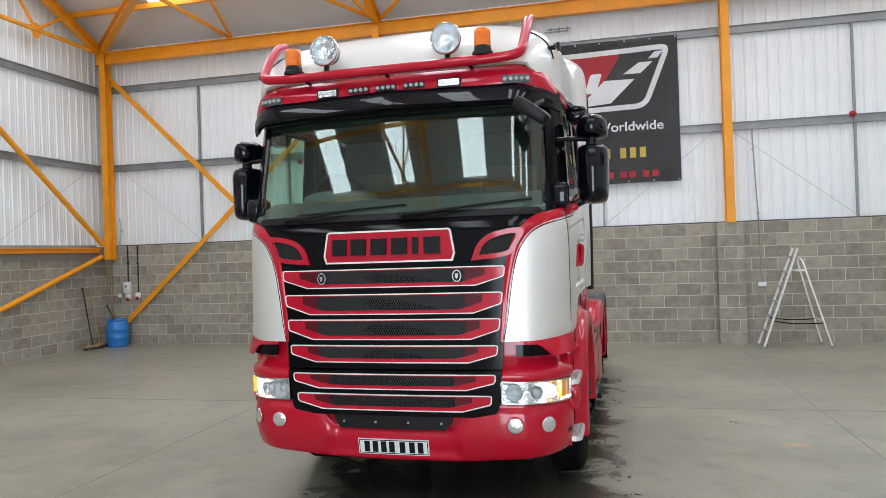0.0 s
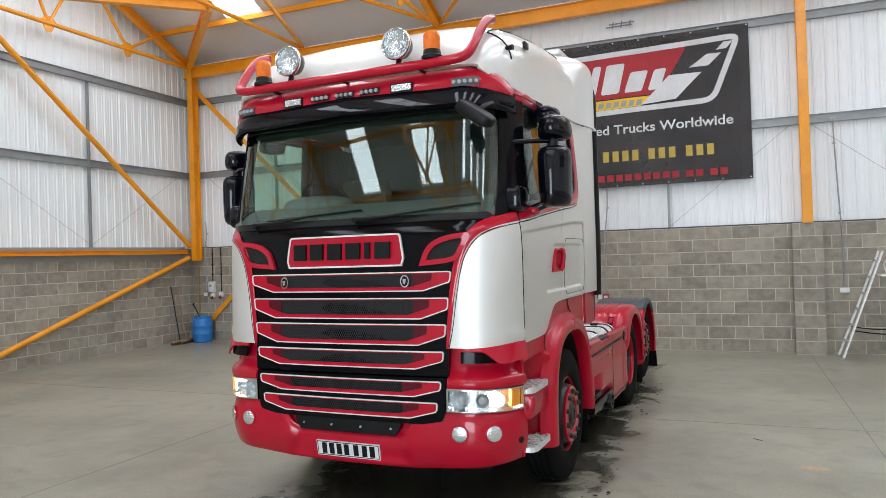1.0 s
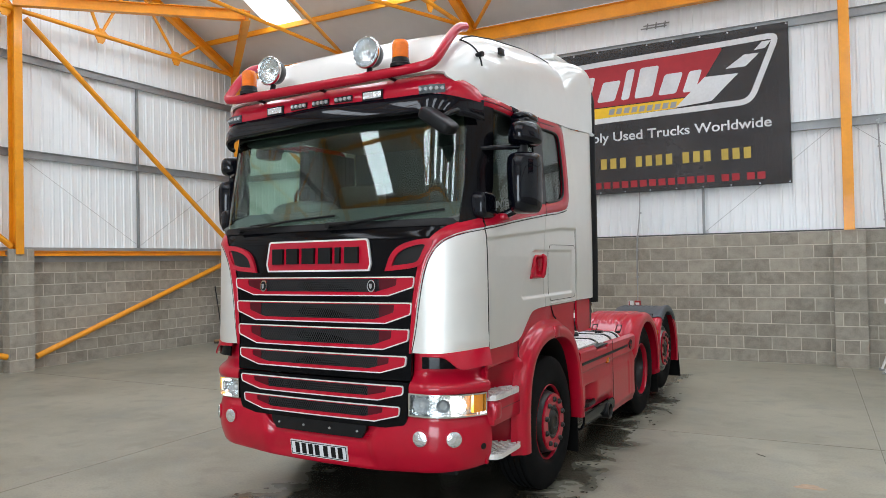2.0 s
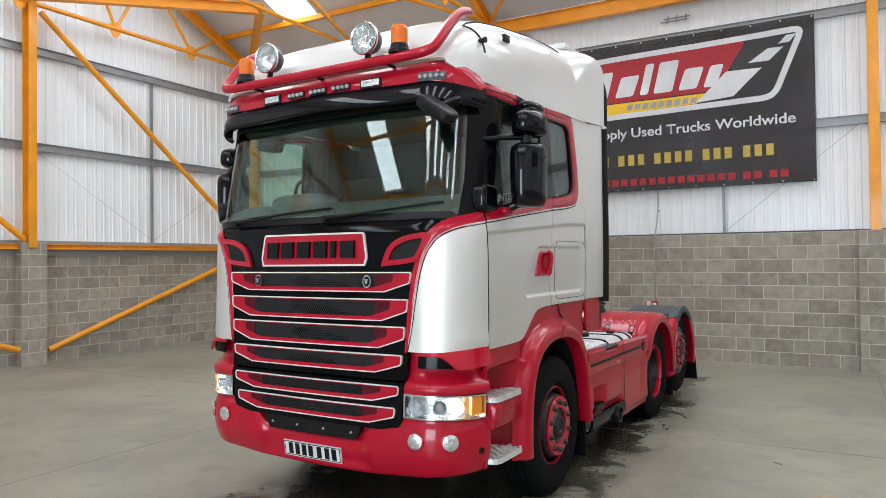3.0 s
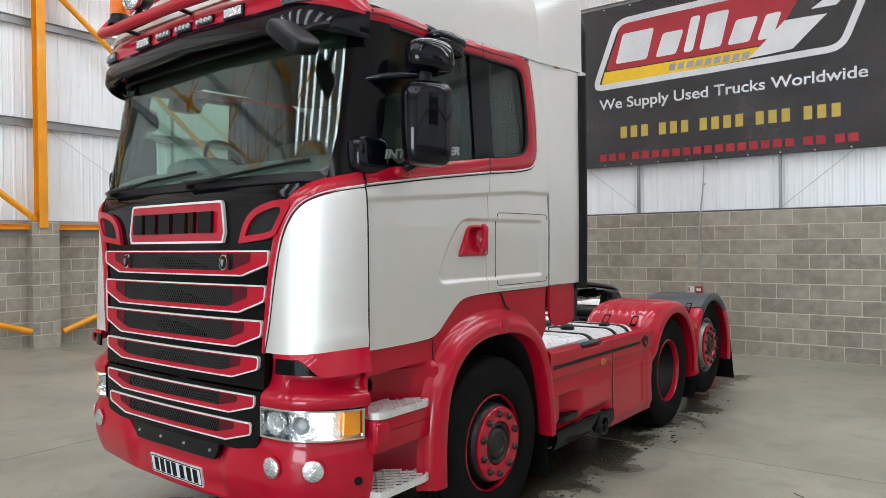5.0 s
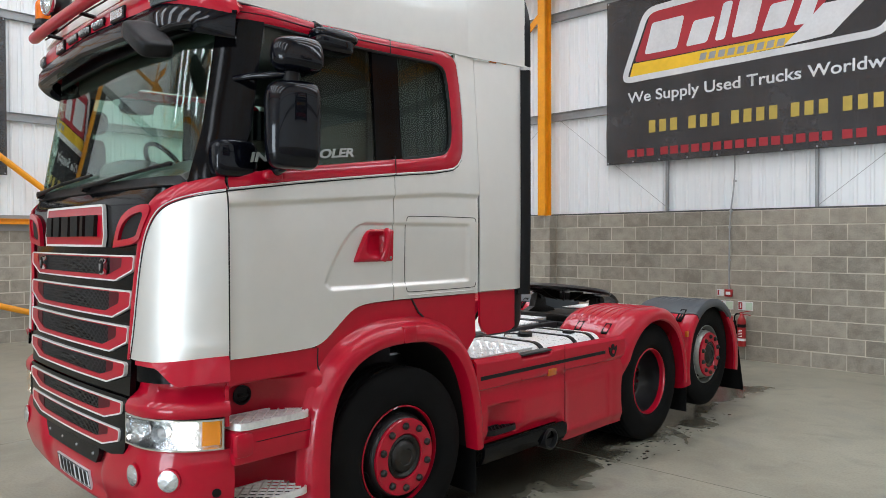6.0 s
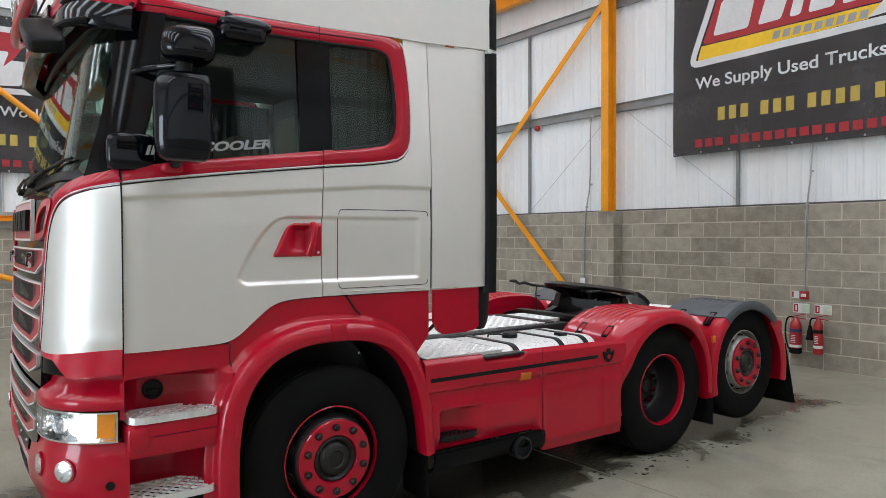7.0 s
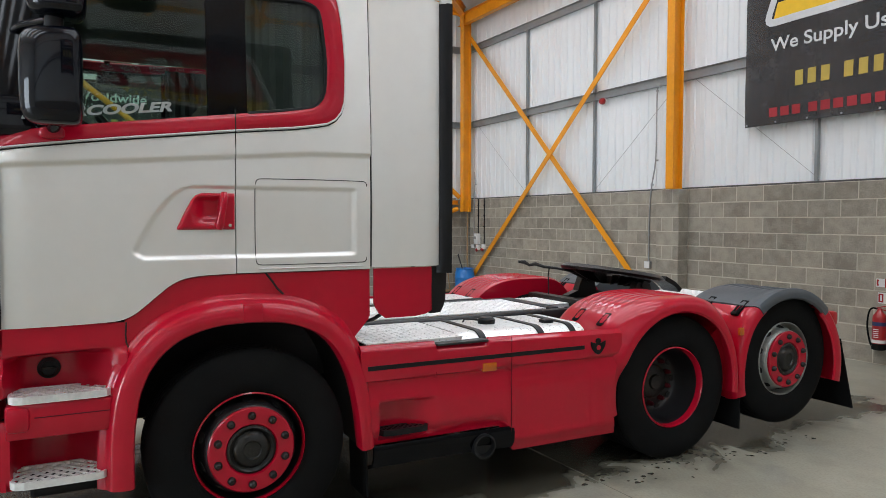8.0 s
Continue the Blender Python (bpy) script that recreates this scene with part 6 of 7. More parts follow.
both("exhaust_trim", lambda: skin(bmesh.new(), [[(x, y, lerp([(2.15, lo_a), (2.7, lo_a), (3.12, lo_b)], y)) for x, lo_a, lo_b in ((1.20, 0.30, 0.30), (1.27, 0.325, 0.31), (1.30, 0.38, 0.355), (1.305, 0.43, 0.41), (1.295, 0.46, 0.455))] for y in steps(2.16, 3.12, 12)], 0.02), BLACK, label="gloss black trim below the skirt")
both("tail_pipe", lambda: lathe(bmesh.new(), [(0.075, -0.10), (0.078, 0.055), (0.066, 0.058), (0.060, 0.03), (0.060, -0.06)], (1.27, 2.89, 0.36), "x", 28), STEEL_BLACK, label="black exhaust outlet in the trim")
both("pipe_hollow", lambda: tube(bmesh.new(), [(1.20, 2.89, 0.36), (1.295, 2.89, 0.36)], 0.058, 20), DARK, label="dark hollow of the exhaust outlet")
both("front_mudflap", lambda: skin(bmesh.new(), [[(x, 2.13 + 0.03 * (0.46 - z), z) for z in steps(0.13, 0.50, 4)] for x in (0.95, 1.10, 1.24)], 0.01), RUBBER, label="black rubber mudflap behind the front wheel")


# rear mudguards
def guard(yc, zc, ry, rz, rim, a0, a1, x0, x1, w, top=None, ribs=(), n=2.5, lip=0.0, front=0.0, slim=(0.0, 0.0)):
    """A mudguard: a ribbed, flattened top that rolls over into a round rim; top gives the angles over which it is full width, slim how far the front and rear legs draw in."""
    inner = [x0, x0, x0 + 0.02]
    rise = [-0.28 if top else 0.0, 0.0, 0.0]
    for x in ribs:
        inner += [x - 0.014, x - 0.007, x + 0.010, x + 0.017]
        rise += [0.0, 0.007, 0.007, 0.0]
    rows = []
    angles = steps(a0, a1, 64)
    if top:
        angles = sorted(angles + [top[0] - 0.05, top[0] + 0.05, top[1] - 0.05, top[1] + 0.05])
    for a in angles:
        c, s = math.cos(radians(a)), math.sin(radians(a))
        # the front end tucks in behind the skirt
        xe = x1 - (0.06 * ease(150, 172, a) if front else 0.0)
        full = bool(top) and top[0] < a < top[1]
        wd = max(0.045, w - 0.45 * (slim[0] * ease(120, 172, a) + slim[1] * (1 - ease(5, 70, a))))

        draw = slim[0] * ease(120, 172, a) + slim[1] * (1 - ease(5, 70, a))
        e = 2 / (n - (n - 2.05) * (1 - ease(30, 85, a)))

        def flat(x, d=0.0):
            return (x, yc + ((front or ry) * (c < 0) + ry * (c >= 0) + d - draw) * math.copysign(abs(c) ** e, c), zc + (rz + d) * math.copysign(abs(s) ** e, s))

        def arc(x, r):
            return (x, yc + (r - draw) * c, zc + (r - draw * 0.5) * s)

        def mix(x, r, k):
            p, q = Vector(flat(x)), Vector(arc(x, r))
            return p.lerp(q, k)

        fade = ease(top[0] + 6, top[0] + 20, a) * (1 - ease(top[1] - 34, top[1] - 24, a)) if top else 0
        row = [flat(x if full else xe - 0.13 + 0.0001 * i, h * fade if h > 0 else h) for i, (x, h) in enumerate(zip(inner, rise))]
        row += [flat(xe - 0.12), flat(xe - 0.09, -0.004), mix(xe - 0.055, rim, 0.25), mix(xe - 0.028, rim - 0.004, 0.6), mix(xe - 0.010, rim - 0.012, 0.9), arc(xe, rim - 0.028), arc(xe + lip, rim - wd * 0.6), arc(xe + lip, rim - wd + 0.008), arc(xe - 0.01, rim - wd)]
        rows.append(row)
    return skin(bmesh.new(), rows, -0.012)


RIBS = steps(0.71, 1.13, 6)
g1 = both("drive_mudguard", lambda: guard(4.565, 0.528, 0.650, 0.665, 0.652, -8, 193, 0.66, 1.306, 0.078, (36, 152), RIBS, 2.8, 0.0, 0.735, (0.0, 0.055)), RED, label="red ribbed mudguard over the drive wheel", smooth=30)
g2 = both("tag_mudguard", lambda: guard(5.78, 0.545, 0.672, 0.640, 0.672, 46, 126, 0.66, 1.294, 0.080, (46.5, 125.5), RIBS, 2.3, 0.004), GREY_PLASTIC, label="grey ribbed top of the tag-axle mudguard", smooth=30)
both("tag_front_valance", lambda: guard(5.78, 0.545, 0.665, 0.632, 0.664, 122, 194, 0.66, 1.290, 0.085, (122.5, 193), (), 2.3, 0.0, 0.0, (0.072, 0.0)), RED, label="red front side of the tag mudguard", smooth=30)
both("tag_rear_valance", lambda: guard(5.78, 0.545, 0.665, 0.632, 0.664, -14, 50, 0.66, 1.290, 0.095, (-13, 49.5), (), 2.3), RED, label="red rear side of the tag mudguard", smooth=30)
both("mid_mudflap", lambda: skin(bmesh.new(), [[(x, 5.215, z) for z in steps(0.135, 0.60, 3)] for x in (0.72, 1.0, 1.27)], 0.012), RUBBER, label="black rubber mudflap between the axles")
both("rear_mudflap", lambda: skin(bmesh.new(), [[(x, 6.47 + 0.30 * (0.6 - z), z) for z in steps(0.13, 0.75, 3)] for x in (0.72, 1.0, 1.285)], 0.012), RUBBER, label="black rubber rear mudflap")
both("tag_marker", lambda: boxed((1.27, 5.185, 0.875), (1.294, 5.235, 0.935), 0.006), AMBER_DULL, label="amber marker lamp on the mudguard")
both("tail_lamp", lambda: boxed((1.05, 6.40, 0.86), (1.24, 6.46, 0.98), 0.02), RED_PL, label="red tail lamp")


def latch(parent, flip, x, yc, zc, ry, rz, a, n, long=0.06):
    c, s = math.cos(radians(a)), math.sin(radians(a))
    p = Vector((x, yc + ry * math.copysign(abs(c) ** (2 / n), c), zc + rz * abs(s) ** (2 / n)))
    q = Vector((x, yc + ry * math.copysign(abs(math.cos(radians(a - 2))) ** (2 / n), math.cos(radians(a - 2))), zc + rz * abs(math.sin(radians(a - 2))) ** (2 / n)))
    d = (q - p).normalized()
    m = Matrix.Translation(p) @ Matrix.Rotation(math.atan2(d.z, d.y), 4, "X")
    o = [(-0.030, -long), (0.030, -long), (0.034, 0.0), (0.030, long), (-0.030, long), (-0.034, 0.0)]
    lt = part("rubber_latch", ring_prism(bmesh.new(), o, inset(o, 0.012), lambda u, v, k: m @ Vector((u, v, k)), -0.01, 0.012), RUBBER, parent, "black rubber mudguard latch", 0, flip=flip)
    part("latch_strap", boxed((-0.009, -long * 0.8, -0.004), (0.009, long * 0.9, 0.008), 0.003, m), RUBBER, lt, flip=flip)
    part("latch_hook", boxed((-0.024, -long * 1.12, 0.002), (0.024, -long * 0.72, 0.018), 0.005, m), RUBBER, lt, flip=flip)


for i, f in ((0, False), (1, True)):
    latch(g1[i], f, 1.12, 4.565, 0.528, 0.735, 0.665, 134, 2.8)
    latch(g1[i], f, 0.84, 4.565, 0.528, 0.735, 0.665, 134, 2.8)
    latch(g2[i], f, 1.16, 5.78, 0.545, 0.668, 0.640, 128, 2.3, 0.085)
    latch(g2[i], f, 0.84, 5.78, 0.545, 0.668, 0.640, 128, 2.3, 0.085)

# mirrors
def shell(c, size, power=3.2, taper=0.0, nu=18, nv=28, round_plan=None, nose=0.0):
    """A rounded box of a casing: a fat ellipsoid, with a deeper round nose where one is given."""
    bm = bmesh.new()
    rows = []
    for i in range(nu + 1):
        v = -math.pi / 2 + math.pi * i / nu
        cv, sv = math.cos(v), math.sin(v)
        row = []
        for k in range(nv):
            u = math.tau * k / nv
            cu, su = math.cos(u), math.sin(u)
            e, h = 2 / power, 2 / (round_plan or power)
            f = lambda q, e=e: math.copysign(abs(q) ** e, q)
            if nose and su < 0:
                h = 1.0
            x, y, z = f(cv) * f(cu, h), f(cv) * f(su, h) * (nose / size[1] if nose and su < 0 else 1.0), f(sv)
            row.append(Vector((c[0] + size[0] * x * (1 + taper * z), c[1] + size[1] * y, c[2] + size[2] * z)))
        rows.append([bm.verts.new(p) for p in row])
    for i in range(nu):
        for k in range(nv):
            bm.faces.new((rows[i][k], rows[i][(k + 1) % nv], rows[i + 1][(k + 1) % nv], rows[i + 1][k]))
    bmesh.ops.remove_doubles(bm, verts=bm.verts, dist=0.0004)
    return bm


both("main_mirror", lambda: shell((1.412, 0.632, 2.412), (0.116, 0.075, 0.215), 5.5, 0.06, 26, 52, 4.0, 0.182), MIRROR_CASE, label="large gloss black door mirror")
both("wide_mirror", lambda: shell((1.412, 0.656, 2.762), (0.114, 0.072, 0.090), 3.2, -0.14, 22, 48, 4.0, 0.170), MIRROR_CASE, label="gloss black wide-angle mirror above the main mirror")
both("mirror_neck", lambda: tube(bmesh.new(), [(1.408, 0.59, 2.60), (1.408, 0.60, 2.74)], 0.04, 12), PLASTIC, label="black neck between the mirrors")
both("mirror_arm", lambda: tube(bmesh.new(), [(1.17, 0.42, 2.655), (1.27, 0.46, 2.66), (1.40, 0.57, 2.665)], 0.018, 10), MIRROR_CASE, label="black upper mirror arm")
both("mirror_arm", lambda: tube(bmesh.new(), [(1.25, 0.57, 2.185), (1.30, 0.58, 2.205), (1.38, 0.60, 2.24)], [0.03, 0.03, 0.03], 12), MIRROR_CASE, label="black lower mirror arm")
both("mirror_foot", lambda: shell((1.262, 0.57, 2.178), (0.040, 0.055, 0.028)), RED, label="red foot of the mirror arm")
both("pillar_cover", lambda: shell((1.195, 0.395, 2.252), (0.06, 0.115, 0.095), 4.5), MIRROR_CASE, label="black cover at the foot of the pillar")
both("kerb_mirror", lambda: shell((1.285, 0.945, 2.945), (0.085, 0.145, 0.040), 2.5, -0.15), MIRROR_CASE, label="black kerb mirror above the door")
both("kerb_mirror_face", lambda: shell((1.285, 0.925, 2.892), (0.075, 0.125, 0.045), 4.0, 0.1), MIRROR_CASE, label="dark lower shell and face of the kerb mirror")
both("kerb_arm", lambda: tube(bmesh.new(), [(1.19, 0.88, 3.02), (1.24, 0.89, 2.99), (1.285, 0.90, 2.93)], 0.022, 10), MIRROR_CASE, label="black arm of the kerb mirror")
paddle = part("front_mirror", shell((0, 0, 0), (0.135, 0.085, 0.045), 4.5), PLASTIC, truck, "black front-view mirror under the visor")
paddle.location, paddle.rotation_euler = (1.050, 0.035, 2.803), (0.2, radians(36), 0.1)
part("front_mirror_arm", tube(bmesh.new(), [(1.10, 0.22, 2.90), (1.085, 0.13, 2.87), (1.05, 0.05, 2.82)], 0.018, 8), PLASTIC, truck, "black arm of the front-view mirror")

# roof light bar
BARX = smooth_line([(-1.0, 0.54, 3.58), (-1.0, 0.42, 3.54), (-0.995, 0.28, 3.41), (-0.985, 0.18, 3.29), (-0.97, 0.12, 3.225), (-0.90, 0.09, 3.20), (-0.7, 0.07, 3.19), (-0.3, 0.05, 3.182), (0.3, 0.05, 3.182), (0.7, 0.07, 3.19), (0.90, 0.09, 3.20), (0.97, 0.12, 3.225), (0.985, 0.18, 3.29), (0.995, 0.28, 3.41), (1.0, 0.42, 3.54), (1.0, 0.54, 3.58)], 3)
lightbar = part("roof_light_bar", tube(bmesh.new(), BARX, 0.034, 14), RED, truck, "red tubular roof bar carrying lamps")
for x in (-0.62, 0.0, 0.62):
    part("bar_bracket", tube(bmesh.new(), [(x, 0.05, 3.18), (x, 0.12, 3.17), (x, 0.20, 3.165)], 0.013, 8), PLASTIC, lightbar, "black bar bracket")


def spot(x):
    c = Vector((x, 0.05, 3.353 if x > 0 else 3.362))
    sp = part("spot_lamp", lathe(bmesh.new(), [(0.107, -0.004), (0.107, 0.012), (0.099, 0.045), (0.085, 0.09), (0.05, 0.120), (0.001, 0.125)], c, "y", 36), STEEL_BLACK, lightbar, "round spot lamp with black back and chrome rim on the bar")
    part("rim", lathe(bmesh.new(), [(0.107, 0.012), (0.112, 0.004), (0.112, -0.010), (0.107, -0.018), (0.100, -0.014), (0.099, 0.0)], c, "y", 36, closed=True), CHROME, sp, "chrome lamp rim")
    part("reflector", lathe(bmesh.new(), [(0.100, -0.004), (0.093, 0.018), (0.080, 0.042), (0.05, 0.060), (0.022, 0.068), (0.001, 0.068)], c, "y", 36), REFLECT, sp, "faceted bright reflector")
    part("bulb_shield", lathe(bmesh.new(), [(0.022, 0.05), (0.024, 0.02), (0.018, 0.008), (0.001, 0.006)], c, "y", 18), CHROME, sp, "small chrome bulb shield")
    part("lens", lathe(bmesh.new(), [(0.100, -0.012), (0.070, -0.020), (0.001, -0.026)], c, "y", 36), LENS, sp, "clear ribbed lens of the spot lamp").visible_shadow = False
    part("lamp_leg", tube(bmesh.new(), [c + Vector((0, 0.04, -0.10)), c + Vector((0, 0.01, -0.18))], 0.02, 10), PLASTIC, sp, "black leg of the spot lamp")


for x in (-0.44, 0.47):
    spot(x)
for sg in (1, -1):
    x = sg * 0.715
    b = part("beacon_base", lathe(bmesh.new(), [(0.074, 3.222), (0.074, 3.246), (0.064, 3.254), (0.060, 3.284), (0.056, 3.288), (0.001, 3.288)], (x, 0.11, 0), "z", 24), PLASTIC, lightbar, "black beacon base")
    bm = bmesh.new()
    prof = [(0.059, 3.288)]
    for k in range(6):
        prof += [(0.059, 3.292 + k * 0.0175), (0.0572, 3.3005 + k * 0.0175)]
    prof += [(0.055, 3.400), (0.046, 3.412), (0.001, 3.414)]
    lathe(bm, prof, (x, 0.11, 0), "z", 28)
    part("beacon_dome", bm, AMBER, lightbar, "amber beacon dome")
    part("beacon_foot", tube(bmesh.new(), [(x, 0.08, 3.18), (x, 0.11, 3.23)], 0.025, 10), PLASTIC, lightbar, "black beacon foot")
part("lamp_cable", tube(bmesh.new(), smooth_line([(-0.85, 0.15, 3.2), (-0.6, 0.14, 3.19), (-0.2, 0.13, 3.20), (0.3, 0.13, 3.19), (0.85, 0.15, 3.2)], 2), 0.006, 6), PLASTIC, lightbar, "thin black cable along the bar")

# inside the cab
part("dashboard", skin(bmesh.new(), [[(x, y + 0.02 * (1 - abs(x)), z) for x in steps(-1.10, 1.10, 16)] for y, z in ((0.20, 2.145), (0.32, 2.215), (0.48, 2.275), (0.66, 2.285), (0.75, 2.24), (0.76, 2.05), (0.74, 1.7), (0.70, 1.45))], 0.03), DASH, truck, "grey dashboard behind the windscreen")
part("binnacle", shell((-0.58, 0.60, 2.315), (0.31, 0.16, 0.085), 2.6), DASH, truck, "grey instrument binnacle")
ringpts = [Matrix.Rotation(radians(36), 3, "X") @ Vector((0.23 * math.cos(a), 0, 0.23 * math.sin(a))) + Vector((-0.71, 0.92, 2.36)) for a in [math.tau * k / 40 for k in range(40)]]
sw = part("steering_wheel", tube(bmesh.new(), ringpts, 0.017, 10, closed=True), PLASTIC, truck, "black steering wheel on the driver's side")
part("steering_hub", shell((-0.71, 0.92, 2.36), (0.08, 0.03, 0.07)), PLASTIC, sw, "black steering wheel hub")
part("steering_spoke", tube(bmesh.new(), [ringpts[0], (-0.71, 0.92, 2.36), ringpts[20]], 0.015, 8), PLASTIC, sw, "black spoke")
for x in (-0.66, 0.66):
    st = part("cab_seat", boxed((x - 0.26, 1.02, 1.75), (x + 0.26, 1.52, 1.90), 0.05), SEAT, truck, "brown fabric cab seat")
    part("seat_back", boxed((x - 0.25, 1.46, 1.86), (x + 0.25, 1.60, 2.62), 0.05), SEAT, st, "seat back with headrest")
    part("seat_base", boxed((x - 0.2, 1.06, 1.40), (x + 0.2, 1.46, 1.77), 0.02), CABIN, st, "dark seat base")
part("bunk", boxed((-1.1, 1.66, 1.40), (1.1, 2.10, 1.95), 0.05), SEAT, truck, "bunk behind the seats")
part("cab_lining", skin(bmesh.new(), [[(x, 2.10, z) for z in steps(1.42, 3.1, 4)] for x in steps(-1.15, 1.15, 4)], 0.02), CABIN, truck, "dark rear lining of the cab")
part("cab_ceiling", boxed((-1.12, 0.42, 3.02), (1.12, 2.1, 3.06)), CABIN, truck, "dark headlining")
part("roof_shelf", boxed((-1.08, 0.42, 2.88), (1.08, 0.66, 3.02), 0.03), CABIN, truck, "dark overhead shelf")
both("door_card", lambda: boxed((1.17, 0.52, 1.42), (1.20, 2.08, 2.20), 0.01), CABIN, label="dark inner door trim")
both("curtain", lambda: skin(bmesh.new(), [[(1.13 + 0.012 * math.sin(y * 90), y, z) for z in steps(2.2, 2.98, 3)] for y in steps(1.30, 2.05, 40)], 0.004), CURTAIN, label="dark curtain drawn back behind the window")
words("window_lettering", "INTERCOOLER", 0.064, pose(1.262, 0.445, 2.238, 87.0, 0, 90) @ pose(0, 0, 0, 0, 0, 7.0), DECAL, truck, 0.0006, 0.28, 0.66, 0.0025)

# ---- things along the walls ----


def hanging_banner(place, label):
    """A black mesh banner with a printed sign: place(u, v, d) sets it on a wall, d metres out from it."""
    def wave(u, v):
        fold = 0.010 * math.sin(u * 2.1 + 0.4 * v) * math.sin(v * 1.7 + 0.6) + 0.005 * math.sin(u * 6.3 + v * 2.2)
        return fold + 0.004 * abs(math.sin(u * 2.9 - v * 0.7 + 1.0)) + 0.006 * math.sin(v * 5.0 + 0.8 * math.sin(u * 1.3))

    def pl(u, v, d):
        return Vector(place(u, v, d + wave(u, v)))
    W, H = 4.735, 2.70
    b = thing("banner", label, "banner", None, "hanging banners")
    part("cloth", skin(bmesh.new(), [[pl(W * i / 90, -0.07 + (H + 0.07) * j / 54, 0.0) for j in range(55)] for i in range(91)], 0.004), BANNER, b, "black mesh banner cloth")

    def laid_on(bm, d, step=0.11):
        """Cuts a flat print into small pieces and lays it on the waves of the cloth."""
        for k in range(1, int(W / step) + 1):
            bmesh.ops.bisect_plane(bm, geom=bm.verts[:] + bm.edges[:] + bm.faces[:], plane_co=(k * step, 0, 0), plane_no=(1, 0, 0))
        for k in range(1, int(H / step) + 1):
            bmesh.ops.bisect_plane(bm, geom=bm.verts[:] + bm.edges[:] + bm.faces[:], plane_co=(0, k * step, 0), plane_no=(0, 1, 0))
        for v in bm.verts:
            v.co = pl(v.co.x, v.co.y, d)
        return bm

    def print_poly(name, poly, material, d, lab=""):
        bm = bmesh.new()
        bm.faces.new([bm.verts.new((u, v, 0)) for u, v in poly])
        return part(name, laid_on(bm, d), material, b, lab, 60, recalc=False)

    def rounded(poly, r=0.10):
        out = []
        n = len(poly)
        for i in range(n):
            p0, p1, p2 = Vector(poly[i - 1]), Vector(poly[i]), Vector(poly[(i + 1) % n])
            a, c = p1 + (p0 - p1).normalized() * r, p1 + (p2 - p1).normalized() * r
            out += [tuple(a * (1 - t) ** 2 + p1 * 2 * t * (1 - t) + c * t * t) for t in (0, 0.25, 0.5, 0.75, 1)]
        return out
    edge = dense(rounded([(0.25, 1.27), (4.15, 1.35), (4.63, 2.55), (0.70, 2.47)], 0.22), 0.12)
    bm = bmesh.new()
    ring_prism(bm, edge, inset(edge, 0.10), lambda u, v, k: pl(u, v, 0.004 + k), 0, 0.0015)
    part("sign_outline", bm, B_WHITE, b, "white rounded outline of the sign", 0)
    print_poly("sign_field", rounded([(0.52, 1.60), (3.10, 1.62), (3.38, 1.93), (3.69, 2.43), (0.80, 2.37)], 0.08), B_RED, 0.004, "red field of the sign")
    print_poly("sign_strip", [(0.44, 1.37), (2.86, 1.43), (3.08, 1.60), (0.50, 1.585)], B_YELLOW, 0.004, "yellow strip of the sign")
    print_poly("sign_wedge", [(2.86, 1.445), (3.366, 1.935), (3.935, 1.926), (3.477, 1.49)], B_WHITE, 0.0065, "white wedge shape")
    print_poly("sign_wedge", [(3.72, 2.03), (4.05, 2.03), (4.277, 2.234), (4.03, 2.24)], B_WHITE, 0.0065, "white wedge shape")
    print_poly("sign_wedge", [(4.19, 2.29), (4.366, 2.30), (4.47, 2.42), (4.32, 2.42)], B_WHITE, 0.0065, "white wedge shape")
    for u0, w, h in ((0.70, 0.55, 0.50), (1.40, 0.34, 0.38), (1.86, 0.15, 0.56), (2.11, 0.34, 0.56), (2.55, 0.32, 0.38), (2.98, 0.22, 0.38)):
        o = [(u0, 1.70), (u0 + w, 1.705), (u0 + w + 0.13, 1.705 + h), (u0 + 0.13, 1.70 + h)]
        print_poly("sign_bar", rounded(o, 0.05), B_WHITE, 0.0065, "plain white block on the sign")
    for k in range(9):
        u0 = 1.62 + 0.142 * k
        print_poly("small_bar", [(u0, 1.445), (u0 + 0.10, 1.447), (u0 + 0.125, 1.552), (u0 + 0.025, 1.55)], GREYTRIM, 0.0065, "plain grey bar on the yellow strip")
    u0 = 0.78
    for n in (3, 3, 4, 3, 3):
        for k in range(n):
            print_poly("number_bar", [(u0, 0.41), (u0 + 0.115, 0.41), (u0 + 0.115, 0.61), (u0, 0.61)], B_GOLD, 0.004, "plain gold bar in place of a number")
            u0 += 0.183
        u0 += 0.115
    u0 = 0.40
    for n in (3, 15, 2, 2):
        for k in range(n):
            print_poly("text_bar", [(u0, 0.035), (u0 + 0.125, 0.035), (u0 + 0.125, 0.16), (u0, 0.16)], B_RED, 0.004, "plain red bar in place of a web address")
            u0 += 0.170
        u0 += 0.075
    flat = words("lettering_outline", "We Supply Used Trucks Worldwide", 0.245, Matrix(), B_WHITE, None, 0, 0, None, 0.0035)
    bpy.context.view_layer.update()
    line = bmesh.new()
    line.from_mesh(flat.to_mesh())
    bpy.data.objects.remove(flat)
    wide = 4.04 / max(v.co.x for v in line.verts)
    # the gaps between the letters part the line into words
    spans = sorted((min(v.co.x for v in f.verts), max(v.co.x for v in f.verts)) for f in line.faces)
    cuts, reach = [], spans[0][1]
    for a, c in spans:
        if a - reach > 0.045:
            cuts.append(0.5 * (a + reach))
        reach = max(reach, c)
    cuts.append(99.0)
    left = -1.0
